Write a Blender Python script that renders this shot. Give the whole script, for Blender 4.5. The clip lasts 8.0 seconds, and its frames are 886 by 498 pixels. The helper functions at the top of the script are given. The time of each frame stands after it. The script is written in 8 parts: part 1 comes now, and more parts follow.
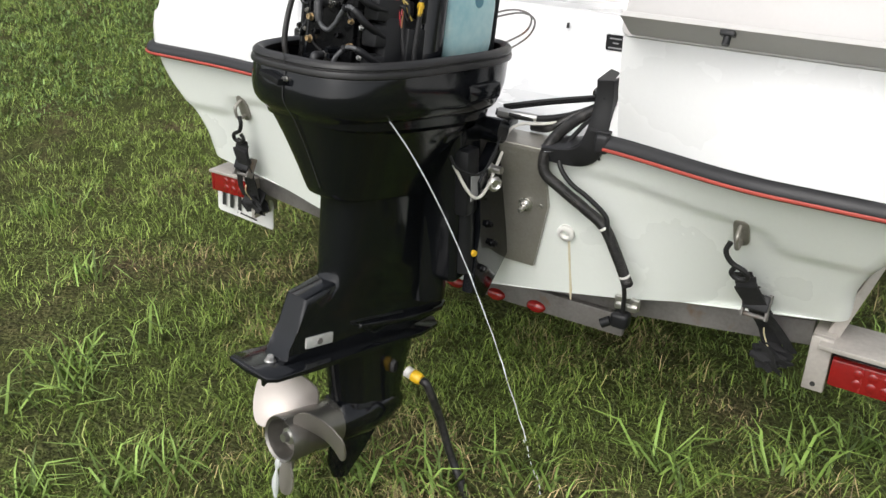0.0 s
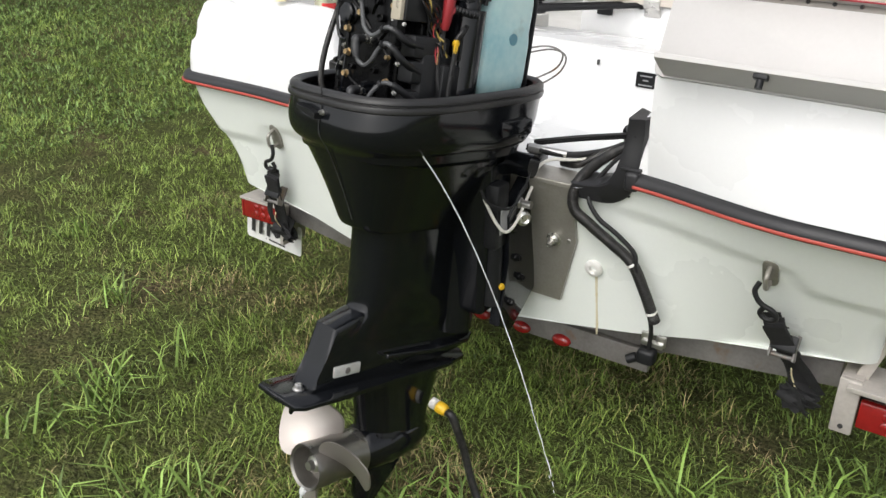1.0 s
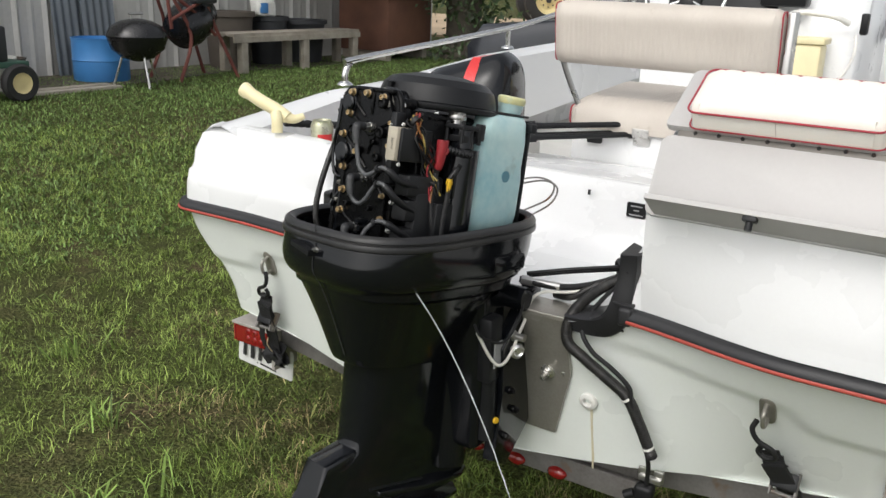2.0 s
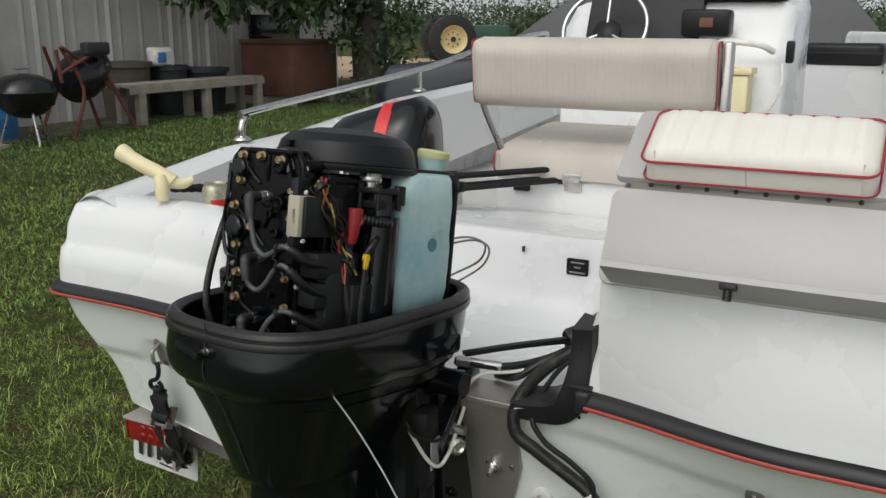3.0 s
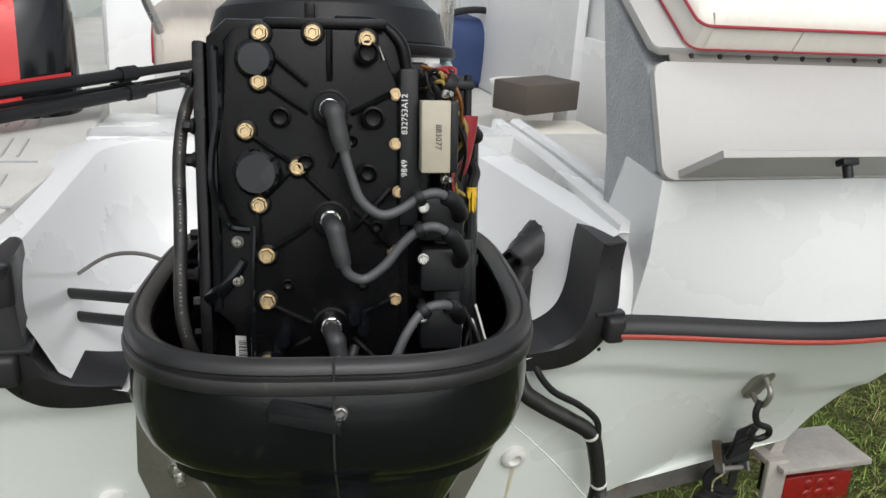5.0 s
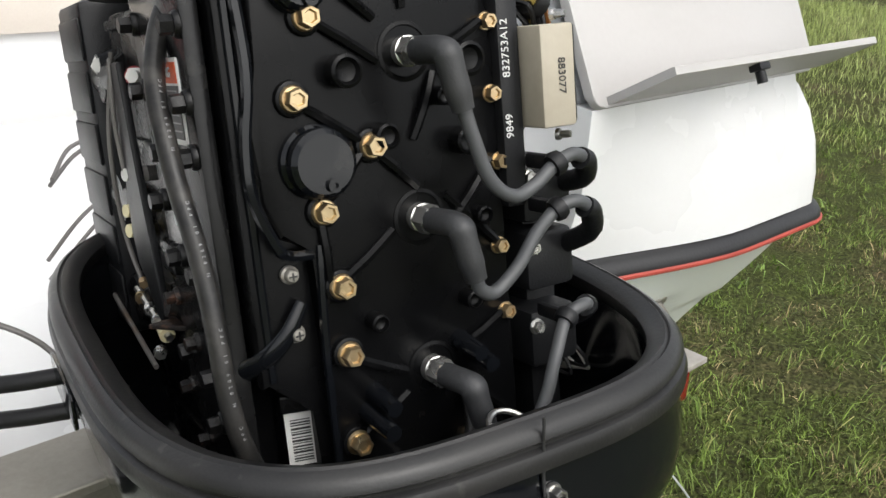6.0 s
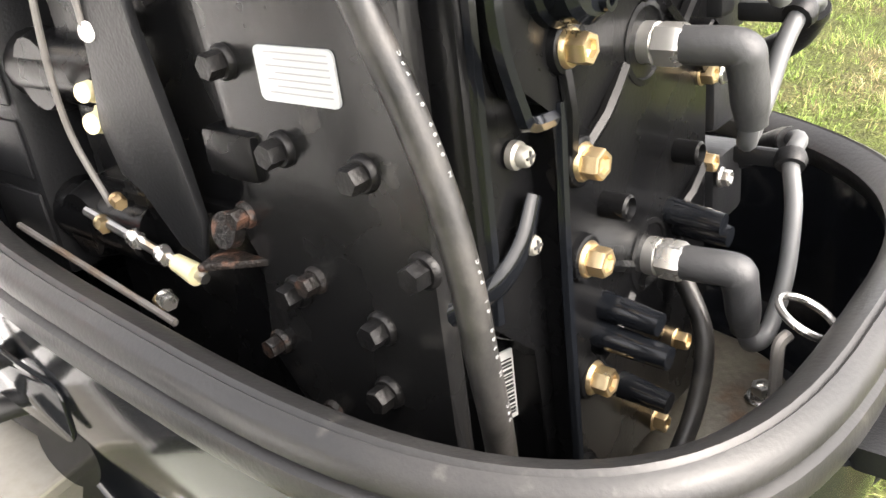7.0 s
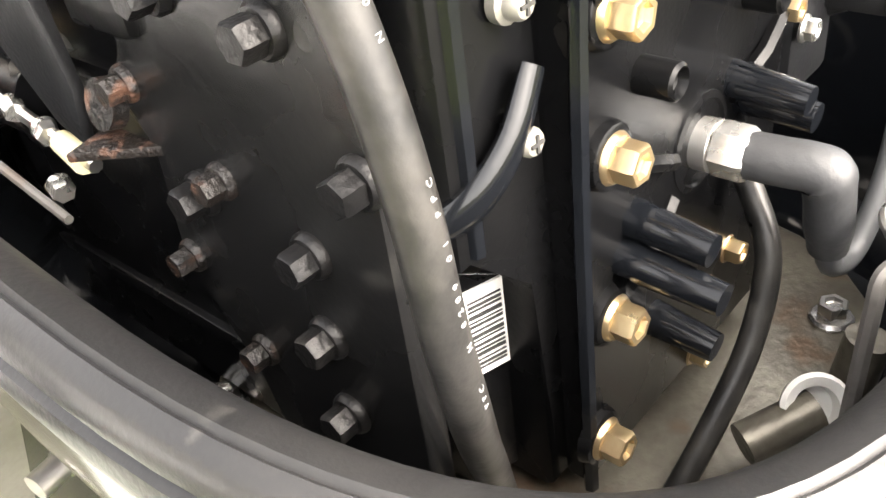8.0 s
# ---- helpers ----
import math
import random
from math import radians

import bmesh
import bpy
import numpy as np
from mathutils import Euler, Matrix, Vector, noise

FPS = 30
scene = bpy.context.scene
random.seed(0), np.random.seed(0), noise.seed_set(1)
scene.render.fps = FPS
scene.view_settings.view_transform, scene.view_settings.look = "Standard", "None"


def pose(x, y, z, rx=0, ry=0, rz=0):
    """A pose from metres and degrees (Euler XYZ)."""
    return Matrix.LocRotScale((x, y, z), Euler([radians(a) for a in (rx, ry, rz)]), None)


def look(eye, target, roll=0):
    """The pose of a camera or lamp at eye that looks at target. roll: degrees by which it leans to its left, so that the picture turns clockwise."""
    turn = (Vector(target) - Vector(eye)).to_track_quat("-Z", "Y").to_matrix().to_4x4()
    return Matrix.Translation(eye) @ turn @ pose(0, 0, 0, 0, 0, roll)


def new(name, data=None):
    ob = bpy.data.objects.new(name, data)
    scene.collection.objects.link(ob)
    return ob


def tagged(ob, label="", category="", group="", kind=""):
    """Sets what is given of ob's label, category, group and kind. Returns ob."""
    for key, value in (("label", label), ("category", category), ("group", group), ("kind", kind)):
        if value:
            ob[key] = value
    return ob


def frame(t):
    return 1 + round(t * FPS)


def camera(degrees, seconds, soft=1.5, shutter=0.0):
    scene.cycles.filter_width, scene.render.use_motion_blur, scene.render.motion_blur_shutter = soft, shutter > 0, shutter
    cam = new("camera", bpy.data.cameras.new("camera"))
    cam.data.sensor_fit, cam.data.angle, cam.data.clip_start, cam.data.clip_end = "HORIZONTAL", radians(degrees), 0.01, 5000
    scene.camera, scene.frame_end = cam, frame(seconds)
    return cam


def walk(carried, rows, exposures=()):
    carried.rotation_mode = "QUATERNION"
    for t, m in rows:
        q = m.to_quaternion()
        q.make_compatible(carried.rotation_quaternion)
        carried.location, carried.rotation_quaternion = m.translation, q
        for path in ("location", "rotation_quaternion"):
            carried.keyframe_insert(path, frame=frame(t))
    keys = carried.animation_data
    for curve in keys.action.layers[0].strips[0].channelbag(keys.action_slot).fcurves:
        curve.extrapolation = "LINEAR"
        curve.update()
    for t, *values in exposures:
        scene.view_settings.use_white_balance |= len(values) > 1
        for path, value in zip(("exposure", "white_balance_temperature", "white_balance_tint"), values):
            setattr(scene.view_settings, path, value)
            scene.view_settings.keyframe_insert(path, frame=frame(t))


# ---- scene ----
cam = camera(53.1, 8.0)
PATH = [
    (0, (1.083, -1.798, 1.502), (0.13, -0.26, 0.649), 1.3),
    (0.5, (1.07, -1.801, 1.506), (0.1, -0.271, 0.658), 1.9),
    (1, (1.07, -1.818, 1.524), (0.066, -0.285, 0.722), 2.0),
    (1.5, (1.075, -1.821, 1.557), (0.04, -0.257, 0.861), 2.0),
    (1.7, (1.069, -1.824, 1.572), (0.031, -0.241, 0.928), 2.0),
    (2.8, (0.944, -1.578, 1.589), (-0.053, 0.088, 1.111), 0.6),
    (3, (0.884, -1.537, 1.574), (-0.013, 0.181, 1.082), 0.2),
    (3.5, (0.642, -1.566, 1.519), (0.075, 0.273, 0.978), -0.0),
    (4, (0.348, -1.514, 1.459), (0.107, 0.371, 0.836), 2.2),
    (4.5, (0.049, -1.326, 1.434), (0.225, 0.543, 0.744), 4.8),
    (4.7, (-0.073, -1.274, 1.452), (0.274, 0.576, 0.775), 4.8),
    (5.8, (-0.375, -0.846, 1.391), (0.737, 0.657, 0.68), 1.7),
    (6, (-0.42, -0.785, 1.374), (0.846, 0.582, 0.648), 2.3),
    (6.5, (-0.535, -0.599, 1.348), (1.005, 0.39, 0.542), 2.7),
    (7, (-0.443, -0.474, 1.301), (1.1, 0.292, 0.285), 2.8),
    (7.5, (-0.347, -0.433, 1.27), (0.996, 0.304, -0.016), 2.3),
    (8, (-0.335, -0.442, 1.255), (0.999, 0.264, -0.059), 2.6),
]
walk(cam, [(t, look(e, g, r)) for t, e, g, r in PATH],
     exposures=[(0.0, 0.4, 6500, 10), (1.5, 0.35, 6500, 10), (3.0, -0.4, 6450, 8), (4.0, -0.2, 6350, 8), (4.5, -0.05, 6350, 8), (6.0, 0.4, 6500, 9),
                (6.5, 1.5, 6600, 10), (7.0, 2.6, 7050, 13), (7.5, 3.1, 7150, 12), (8.0, 3.2, 7200, 12)])

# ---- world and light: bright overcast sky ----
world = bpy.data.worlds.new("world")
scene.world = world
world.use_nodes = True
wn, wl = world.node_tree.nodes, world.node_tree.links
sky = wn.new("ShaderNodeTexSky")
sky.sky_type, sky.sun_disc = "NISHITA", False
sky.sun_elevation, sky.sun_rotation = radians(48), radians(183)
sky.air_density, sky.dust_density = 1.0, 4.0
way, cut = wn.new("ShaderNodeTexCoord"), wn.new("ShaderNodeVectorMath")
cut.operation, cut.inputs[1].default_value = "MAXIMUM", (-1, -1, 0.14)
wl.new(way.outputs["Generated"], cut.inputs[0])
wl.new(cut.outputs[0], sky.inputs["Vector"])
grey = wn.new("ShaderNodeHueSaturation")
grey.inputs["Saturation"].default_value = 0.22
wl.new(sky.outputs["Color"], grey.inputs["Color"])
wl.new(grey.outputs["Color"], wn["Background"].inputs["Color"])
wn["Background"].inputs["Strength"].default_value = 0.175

sun = new("sun", bpy.data.lights.new("sun", "SUN"))
sun.data.energy, sun.data.angle, sun.data.color = 0.80, radians(90), (1.0, 0.97, 0.93)
sun.matrix_world = look((-0.5, -7.0, 10.5), (0, 0, 0))


# ---- materials ----
def material(name, color, rough=0.5, metal=0.0, dark=None, scale=8.0, amount=0.5, fine=120.0, bump=0.1,
             per_piece=0.0, coat=0.0, trans=0.0, sss=0.0, dirt=None, dirt_scale=3.0, dirt_at=0.6, rough_var=0.12, spec=0.5):
    """A surface with two scales of variation, a fine relief and, if given, stains of their own colour."""
    m = bpy.data.materials.new(name)
    m.use_nodes = True
    n, l = m.node_tree.nodes, m.node_tree.links
    b = n["Principled BSDF"]
    co = n.new("ShaderNodeTexCoord")
    big, small = n.new("ShaderNodeTexNoise"), n.new("ShaderNodeTexNoise")
    big.inputs["Scale"].default_value, small.inputs["Scale"].default_value = scale, fine
    big.inputs["Detail"].default_value, small.inputs["Detail"].default_value = 5, 3
    for x in (big, small):
        l.new(co.outputs["Object"], x.inputs["Vector"])
    mix = n.new("ShaderNodeMix")
    mix.data_type = "RGBA"
    dark = dark or tuple(c * 0.7 for c in color)
    mix.inputs[6].default_value, mix.inputs[7].default_value = (*color, 1), (*dark, 1)
    ramp = n.new("ShaderNodeMapRange")
    ramp.inputs[1].default_value, ramp.inputs[2].default_value = 0.35, 0.75
    ramp.inputs[4].default_value = amount
    add = n.new("ShaderNodeMath")
    add.operation = "MULTIPLY_ADD"
    add.inputs[1].default_value = 0.35
    l.new(small.outputs["Fac"], add.inputs[0])
    l.new(big.outputs["Fac"], add.inputs[2])
    sub = n.new("ShaderNodeMath")
    sub.operation = "SUBTRACT"
    sub.inputs[1].default_value = 0.17
    l.new(add.outputs[0], sub.inputs[0])
    l.new(sub.outputs[0], ramp.inputs[0])
    l.new(ramp.outputs[0], mix.inputs[0])
    out = mix.outputs[2]
    if dirt:
        d = n.new("ShaderNodeTexNoise")
        d.inputs["Scale"].default_value, d.inputs["Detail"].default_value = dirt_scale, 8
        l.new(co.outputs["Object"], d.inputs["Vector"])
        r2 = n.new("ShaderNodeMapRange")
        r2.inputs[1].default_value, r2.inputs[2].default_value = dirt_at, dirt_at + 0.14
        l.new(d.outputs["Fac"], r2.inputs[0])
        mx = n.new("ShaderNodeMix")
        mx.data_type = "RGBA"
        mx.inputs[7].default_value = (*dirt, 1)
        l.new(r2.outputs[0], mx.inputs[0])
        l.new(out, mx.inputs[6])
        out = mx.outputs[2]
    if per_piece:
        info = n.new("ShaderNodeNewGeometry")
        hs = n.new("ShaderNodeHueSaturation")
        rr = n.new("ShaderNodeMapRange")
        rr.inputs[3].default_value, rr.inputs[4].default_value = 1 - per_piece, 1 + per_piece
        l.new(info.outputs["Random Per Island"], rr.inputs[0])
        l.new(rr.outputs[0], hs.inputs["Value"])
        l.new(out, hs.inputs["Color"])
        out = hs.outputs[0]
    l.new(out, b.inputs["Base Color"])
    rv = n.new("ShaderNodeMapRange")
    rv.inputs[3].default_value, rv.inputs[4].default_value = max(0.02, rough - rough_var), min(1, rough + rough_var)
    l.new(big.outputs["Fac"], rv.inputs[0])
    l.new(rv.outputs[0], b.inputs["Roughness"])
    b.inputs["Metallic"].default_value = metal
    b.inputs["Specular IOR Level"].default_value = spec
    b.inputs["Coat Weight"].default_value = coat
    b.inputs["Coat Roughness"].default_value = 0.12
    b.inputs["Transmission Weight"].default_value = trans
    b.inputs["Subsurface Weight"].default_value = sss
    if bump:
        bp = n.new("ShaderNodeBump")
        bp.inputs["Strength"].default_value, bp.inputs["Distance"].default_value = bump, 0.004
        l.new(small.outputs["Fac"], bp.inputs["Height"])
        l.new(bp.outputs["Normal"], b.inputs["Normal"])
    return m


GELCOAT = material("gelcoat", (0.76, 0.765, 0.765), 0.28, dark=(0.68, 0.68, 0.67), scale=3, amount=0.35, bump=0.01, coat=0.3,
                   dirt=(0.45, 0.43, 0.38), dirt_scale=70, dirt_at=0.76)
HULL_PAINT = material("hull_gelcoat", (0.82, 0.85, 0.81), 0.3, dark=(0.74, 0.77, 0.72), scale=2.5, amount=0.4, bump=0.01, coat=0.3,
                      dirt=(0.52, 0.52, 0.44), dirt_scale=60, dirt_at=0.75)
NONSKID = material("nonskid_deck", (0.62, 0.61, 0.58), 0.6, dark=(0.48, 0.47, 0.44), scale=10, fine=260, bump=0.5)
GREY_PANEL = material("grey_board", (0.46, 0.447, 0.435), 0.45, dark=(0.40, 0.387, 0.374), scale=4, amount=0.5, bump=0.03,
                      dirt=(0.42, 0.40, 0.37), dirt_scale=16, dirt_at=0.72)
GREY_TREAD = material("grey_tread", (0.42, 0.43, 0.44), 0.6, scale=30, fine=180, bump=0.8)
BLACK_PAINT = material("black_engine_paint", (0.0045, 0.0052, 0.0066), 0.12, dark=(0.008, 0.0085, 0.0095), scale=6, fine=300, bump=0.012, coat=0.0, spec=0.42, rough_var=0.06,
                       dirt=(0.022, 0.022, 0.022), dirt_scale=30, dirt_at=0.70)
# The dirt specks are lightened to double as small highlights on the castings.
BLACK_CAST = material("black_castings", (0.0032, 0.0033, 0.0037), 0.27, dark=(0.005, 0.005, 0.005), scale=26, fine=420, bump=0.03, spec=0.15, rough_var=0.14,
                      dirt=(0.022, 0.020, 0.018), dirt_scale=44, dirt_at=0.70)
BLACK_BOLT = material("black_painted_bolts", (0.006, 0.006, 0.0065), 0.34, dark=(0.012, 0.011, 0.010), scale=60, fine=400, bump=0.15, spec=0.28,
                      dirt=(0.04, 0.03, 0.024), dirt_scale=120, dirt_at=0.68)
EXHAUST_PAINT = material("exhaust_cover_paint", (0.0060, 0.0060, 0.0064), 0.26, dark=(0.011, 0.011, 0.011), scale=14, fine=220, amount=0.9, bump=0.035, spec=0.34, rough_var=0.20,
                         dirt=(0.030, 0.029, 0.027), dirt_scale=36, dirt_at=0.62)
BLACK_PLASTIC = material("black_plastic", (0.009, 0.0095, 0.0105), 0.40, dark=(0.015, 0.015, 0.016), scale=9, fine=500, bump=0.1, spec=0.28)
RUBBER = material("black_rubber", (0.012, 0.012, 0.0125), 0.45, dark=(0.022, 0.022, 0.022), scale=12, fine=400, bump=0.06, spec=0.3)
RIM_RUBBER = material("dusty_rim_rubber", (0.013, 0.013, 0.0135), 0.36, dark=(0.026, 0.025, 0.024), scale=16, fine=420, amount=0.9, bump=0.06, spec=0.42,
                      dirt=(0.08, 0.076, 0.07), dirt_scale=48, dirt_at=0.66)
OILY_METAL = material("oily_metal", (0.16, 0.15, 0.12), 0.35, 0.5, dark=(0.07, 0.06, 0.05), scale=22, fine=200, amount=1.0, bump=0.15,
                      dirt=(0.10, 0.055, 0.03), dirt_scale=30, dirt_at=0.58)
RUBBER_TRIM = material("rubber_trim", (0.020, 0.020, 0.022), 0.42, dark=(0.03, 0.03, 0.03), scale=7, fine=200, bump=0.1, spec=0.35)
GREY_WIRE = material("grey_lead", (0.075, 0.078, 0.082), 0.45, dark=(0.05, 0.05, 0.05), scale=20, bump=0.05)
BOOT_RUBBER = material("plug_boot_rubber", (0.026, 0.027, 0.029), 0.5, dark=(0.05, 0.05, 0.05), scale=20, fine=300, bump=0.1)
BRASS = material("gold_zinc", (0.56, 0.44, 0.26), 0.32, 0.9, dark=(0.44, 0.27, 0.14), scale=60, fine=300, bump=0.05,
                 dirt=(0.22, 0.11, 0.05), dirt_scale=90, dirt_at=0.66)
STEEL = material("stainless_steel", (0.55, 0.54, 0.52), 0.3, 0.95, dark=(0.42, 0.41, 0.39), scale=12, bump=0.04)
PLATE_STEEL = material("dull_stainless", (0.36, 0.345, 0.31), 0.34, 0.55, dark=(0.26, 0.245, 0.21), scale=7, fine=160, amount=0.9, bump=0.06,
                       dirt=(0.42, 0.41, 0.38), dirt_scale=26, dirt_at=0.68)
ZINC = material("plug_zinc", (0.72, 0.71, 0.68), 0.28, 0.9, scale=60, bump=0.03)
RUST = material("rusty_steel", (0.007, 0.007, 0.0072), 0.36, 0.0, dark=(0.020, 0.014, 0.011), scale=60, fine=500, bump=0.4, amount=0.6,
                dirt=(0.105, 0.055, 0.038), dirt_scale=130, dirt_at=0.54, spec=0.35)
PROP_STEEL = material("propeller_steel", (0.37, 0.34, 0.315), 0.42, 0.75, dark=(0.35, 0.31, 0.28), scale=9, bump=0.05)
HUB_STEEL = material("propeller_hub", (0.24, 0.23, 0.21), 0.3, 0.85, dark=(0.16, 0.15, 0.14), scale=14, bump=0.05)
GALVANISED = material("galvanised_trailer", (0.50, 0.47, 0.43), 0.55, 0.35, dark=(0.34, 0.31, 0.28), scale=9, fine=90, amount=0.9, bump=0.1,
                      dirt=(0.26, 0.17, 0.10), dirt_scale=14, dirt_at=0.66)
FRAME_STEEL = material("weathered_frame", (0.22, 0.21, 0.20), 0.6, 0.4, dark=(0.12, 0.11, 0.10), scale=9, fine=120, amount=0.9, bump=0.15,
                       dirt=(0.17, 0.10, 0.05), dirt_scale=14, dirt_at=0.60)
RED_LENS = material("red_lens", (0.24, 0.010, 0.010), 0.22, scale=40, fine=220, bump=0.25, coat=0.6)
RED_TRIM = material("faded_red_vinyl", (0.38, 0.060, 0.042), 0.45, dark=(0.30, 0.045, 0.035), scale=9, bump=0.05)
RED_RUBBER = material("red_terminal_rubber", (0.30, 0.022, 0.028), 0.45, scale=40, bump=0.05)
RED_DECAL = material("red_decal", (0.62, 0.03, 0.03), 0.3, bump=0.0)
WHITE_PLASTIC = material("white_plastic", (0.78, 0.77, 0.73), 0.4, scale=30, bump=0.02)
WHITE_LABEL = material("white_label", (0.72, 0.72, 0.70), 0.5, dark=(0.55, 0.55, 0.53), scale=40, bump=0.02)
DARK_PRINT = material("dark_print", (0.03, 0.03, 0.03), 0.5, bump=0)
GREY_PRINT = material("grey_print", (0.30, 0.30, 0.30), 0.5, bump=0)
YELLOW = material("yellow_plastic", (0.72, 0.44, 0.02), 0.4, scale=30, bump=0.03)
CREAM = material("cream_plastic", (0.82, 0.74, 0.46), 0.45, dark=(0.72, 0.62, 0.36), scale=14, bump=0.04)
TANK_BLUE = material("oil_tank_blue", (0.46, 0.62, 0.605), 0.36, dark=(0.27, 0.47, 0.51), scale=9, fine=60, amount=1.0, bump=0.06, sss=0.15,
                     dirt=(0.30, 0.36, 0.33), dirt_scale=14, dirt_at=0.62)
TANK_BLUE.node_tree.nodes["Principled BSDF"].inputs["Subsurface Radius"].default_value = (0.01, 0.02, 0.02)
BEIGE_BOX = material("beige_regulator", (0.42, 0.38, 0.30), 0.55, dark=(0.34, 0.30, 0.23), scale=30, bump=0.06)
VINYL = material("cream_vinyl", (0.56, 0.51, 0.45), 0.5, dark=(0.46, 0.41, 0.36), scale=6, fine=240, amount=0.6, bump=0.12,
                 dirt=(0.40, 0.35, 0.29), dirt_scale=18, dirt_at=0.68)
VINYL_WHITE = material("white_vinyl", (0.80, 0.77, 0.70), 0.5, dark=(0.70, 0.66, 0.58), scale=6, fine=240, amount=0.5, bump=0.1)
PIPING = material("red_piping", (0.36, 0.025, 0.04), 0.45, bump=0.05)
CHROME = material("polished_rail", (0.70, 0.70, 0.69), 0.16, 0.95, scale=30, bump=0.01)
WEBBING = material("black_webbing", (0.014, 0.014, 0.015), 0.8, scale=30, fine=700, bump=0.5)
HOSE = material("black_hose", (0.011, 0.011, 0.011), 0.38, dark=(0.038, 0.036, 0.033), scale=70, fine=300, amount=0.8, bump=0.06, spec=0.36, rough_var=0.2,
                dirt=(0.045, 0.042, 0.039), dirt_scale=45, dirt_at=0.57)
WHITE_WIRE = material("white_wire", (0.72, 0.70, 0.64), 0.45, bump=0.02)
COPPER_WIRE = material("orange_wire", (0.22, 0.085, 0.02), 0.45, bump=0)
YELLOW_WIRE = material("yellow_wire", (0.34, 0.25, 0.06), 0.45, bump=0)
BLUE_DRUM = material("blue_plastic", (0.06, 0.24, 0.56), 0.45, dark=(0.05, 0.18, 0.44), scale=5, bump=0.05)
BLUE_CLOTH = material("blue_cloth", (0.035, 0.06, 0.16), 0.85, dark=(0.02, 0.035, 0.09), scale=14, fine=500, bump=0.4)
SHED_METAL = material("shed_sheet_metal", (0.54, 0.53, 0.50), 0.5, 0.1, dark=(0.42, 0.41, 0.39), scale=1.4, fine=18, amount=0.9, bump=0.05)
BOARD = material("weathered_board", (0.40, 0.36, 0.30), 0.8, dark=(0.24, 0.21, 0.17), scale=5, fine=60, amount=0.9, bump=0.4)
RUSTY_BOX = material("rusted_chest", (0.17, 0.075, 0.045), 0.75, dark=(0.11, 0.05, 0.035), scale=3, fine=50, amount=0.9, bump=0.2)
RED_FRAME = material("red_mixer_frame", (0.15, 0.040, 0.032), 0.7, dark=(0.14, 0.05, 0.03), scale=12, bump=0.2)
DARK_BIN = material("dark_bin", (0.03, 0.032, 0.036), 0.6, scale=6, bump=0.1)
BROWN_BIN = material("brown_bin", (0.09, 0.075, 0.06), 0.7, scale=6, bump=0.1)
KETTLE = material("black_enamel", (0.012, 0.012, 0.013), 0.25, scale=12, bump=0.03)
BARK = material("bark", (0.10, 0.085, 0.065), 0.9, dark=(0.05, 0.042, 0.033), scale=6, fine=50, amount=1, bump=0.8)
BADGE_SILVER = material("silver_label", (0.46, 0.48, 0.49), 0.4, 0.2, dark=(0.38, 0.40, 0.41), scale=60, fine=500, bump=0.02)
LEAF = material("tree_leaf", (0.050, 0.085, 0.030), 0.5, dark=(0.030, 0.055, 0.020), scale=2, per_piece=0.35, bump=0.02)
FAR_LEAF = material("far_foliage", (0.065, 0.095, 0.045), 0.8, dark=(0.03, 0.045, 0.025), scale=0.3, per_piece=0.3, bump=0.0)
GLASS_DARK = material("dark_glass", (0.015, 0.017, 0.02), 0.06, bump=0)
CAR_PAINT = material("dark_car_paint", (0.012, 0.014, 0.02), 0.18, bump=0.0, coat=0.6)
TYRE = material("tyre_rubber", (0.02, 0.02, 0.02), 0.75, scale=12, fine=90, bump=0.3)
TRACTOR_RIM = material("cream_rim", (0.66, 0.55, 0.28), 0.5, scale=9, bump=0.05)
GREEN_PAINT = material("green_cart_paint", (0.04, 0.10, 0.07), 0.6, scale=9, bump=0.1)
CAN_METAL = material("can_metal", (0.52, 0.50, 0.40), 0.3, 0.6, dark=(0.30, 0.33, 0.18), scale=45, amount=0.9, bump=0.02)
CAN_RED = material("can_red", (0.55, 0.03, 0.03), 0.35, bump=0)


# ---- mesh helpers ----
I4 = Matrix.Identity(4)


def T(x, y, z):
    return Matrix.Translation((x, y, z))


def part(name, bm, mat, parent=None, label="", smooth=True, angle=40):
    """One mesh object from a bmesh, under a thing or a part."""
    me = bpy.data.meshes.new(name)
    bmesh.ops.recalc_face_normals(bm, faces=bm.faces)
    if smooth:
        for f in bm.faces:
            f.smooth = True
        for e in bm.edges:
            if len(e.link_faces) == 2 and e.calc_face_angle(0) > radians(angle):
                e.smooth = False
    bm.to_mesh(me)
    bm.free()
    me.materials.append(mat)
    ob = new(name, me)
    if parent:
        ob.parent = parent
    if label:
        ob["label"] = label
    return ob


def thing(name, label, category, m=I4, group="", kind=""):
    ob = new(name)
    ob.empty_display_size = 0.05
    ob.matrix_world = m
    return tagged(ob, label, category, group, kind)


def box(bm, lo, hi, m=I4, bevel=0.0, seg=2):
    c = [(a + b) / 2 for a, b in zip(lo, hi)]
    s = [abs(b - a) for a, b in zip(lo, hi)]
    r = bmesh.ops.create_cube(bm, size=1, matrix=m @ T(*c) @ Matrix.Diagonal((*s, 1)))
    if bevel:
        es = list({e for v in r["verts"] for e in v.link_edges})
        bmesh.ops.bevel(bm, geom=es, offset=bevel, segments=seg, profile=0.5, affect="EDGES")
    return bm


def axis_to(d):
    return Vector(d).normalized().to_track_quat("Z", "Y").to_matrix().to_4x4()


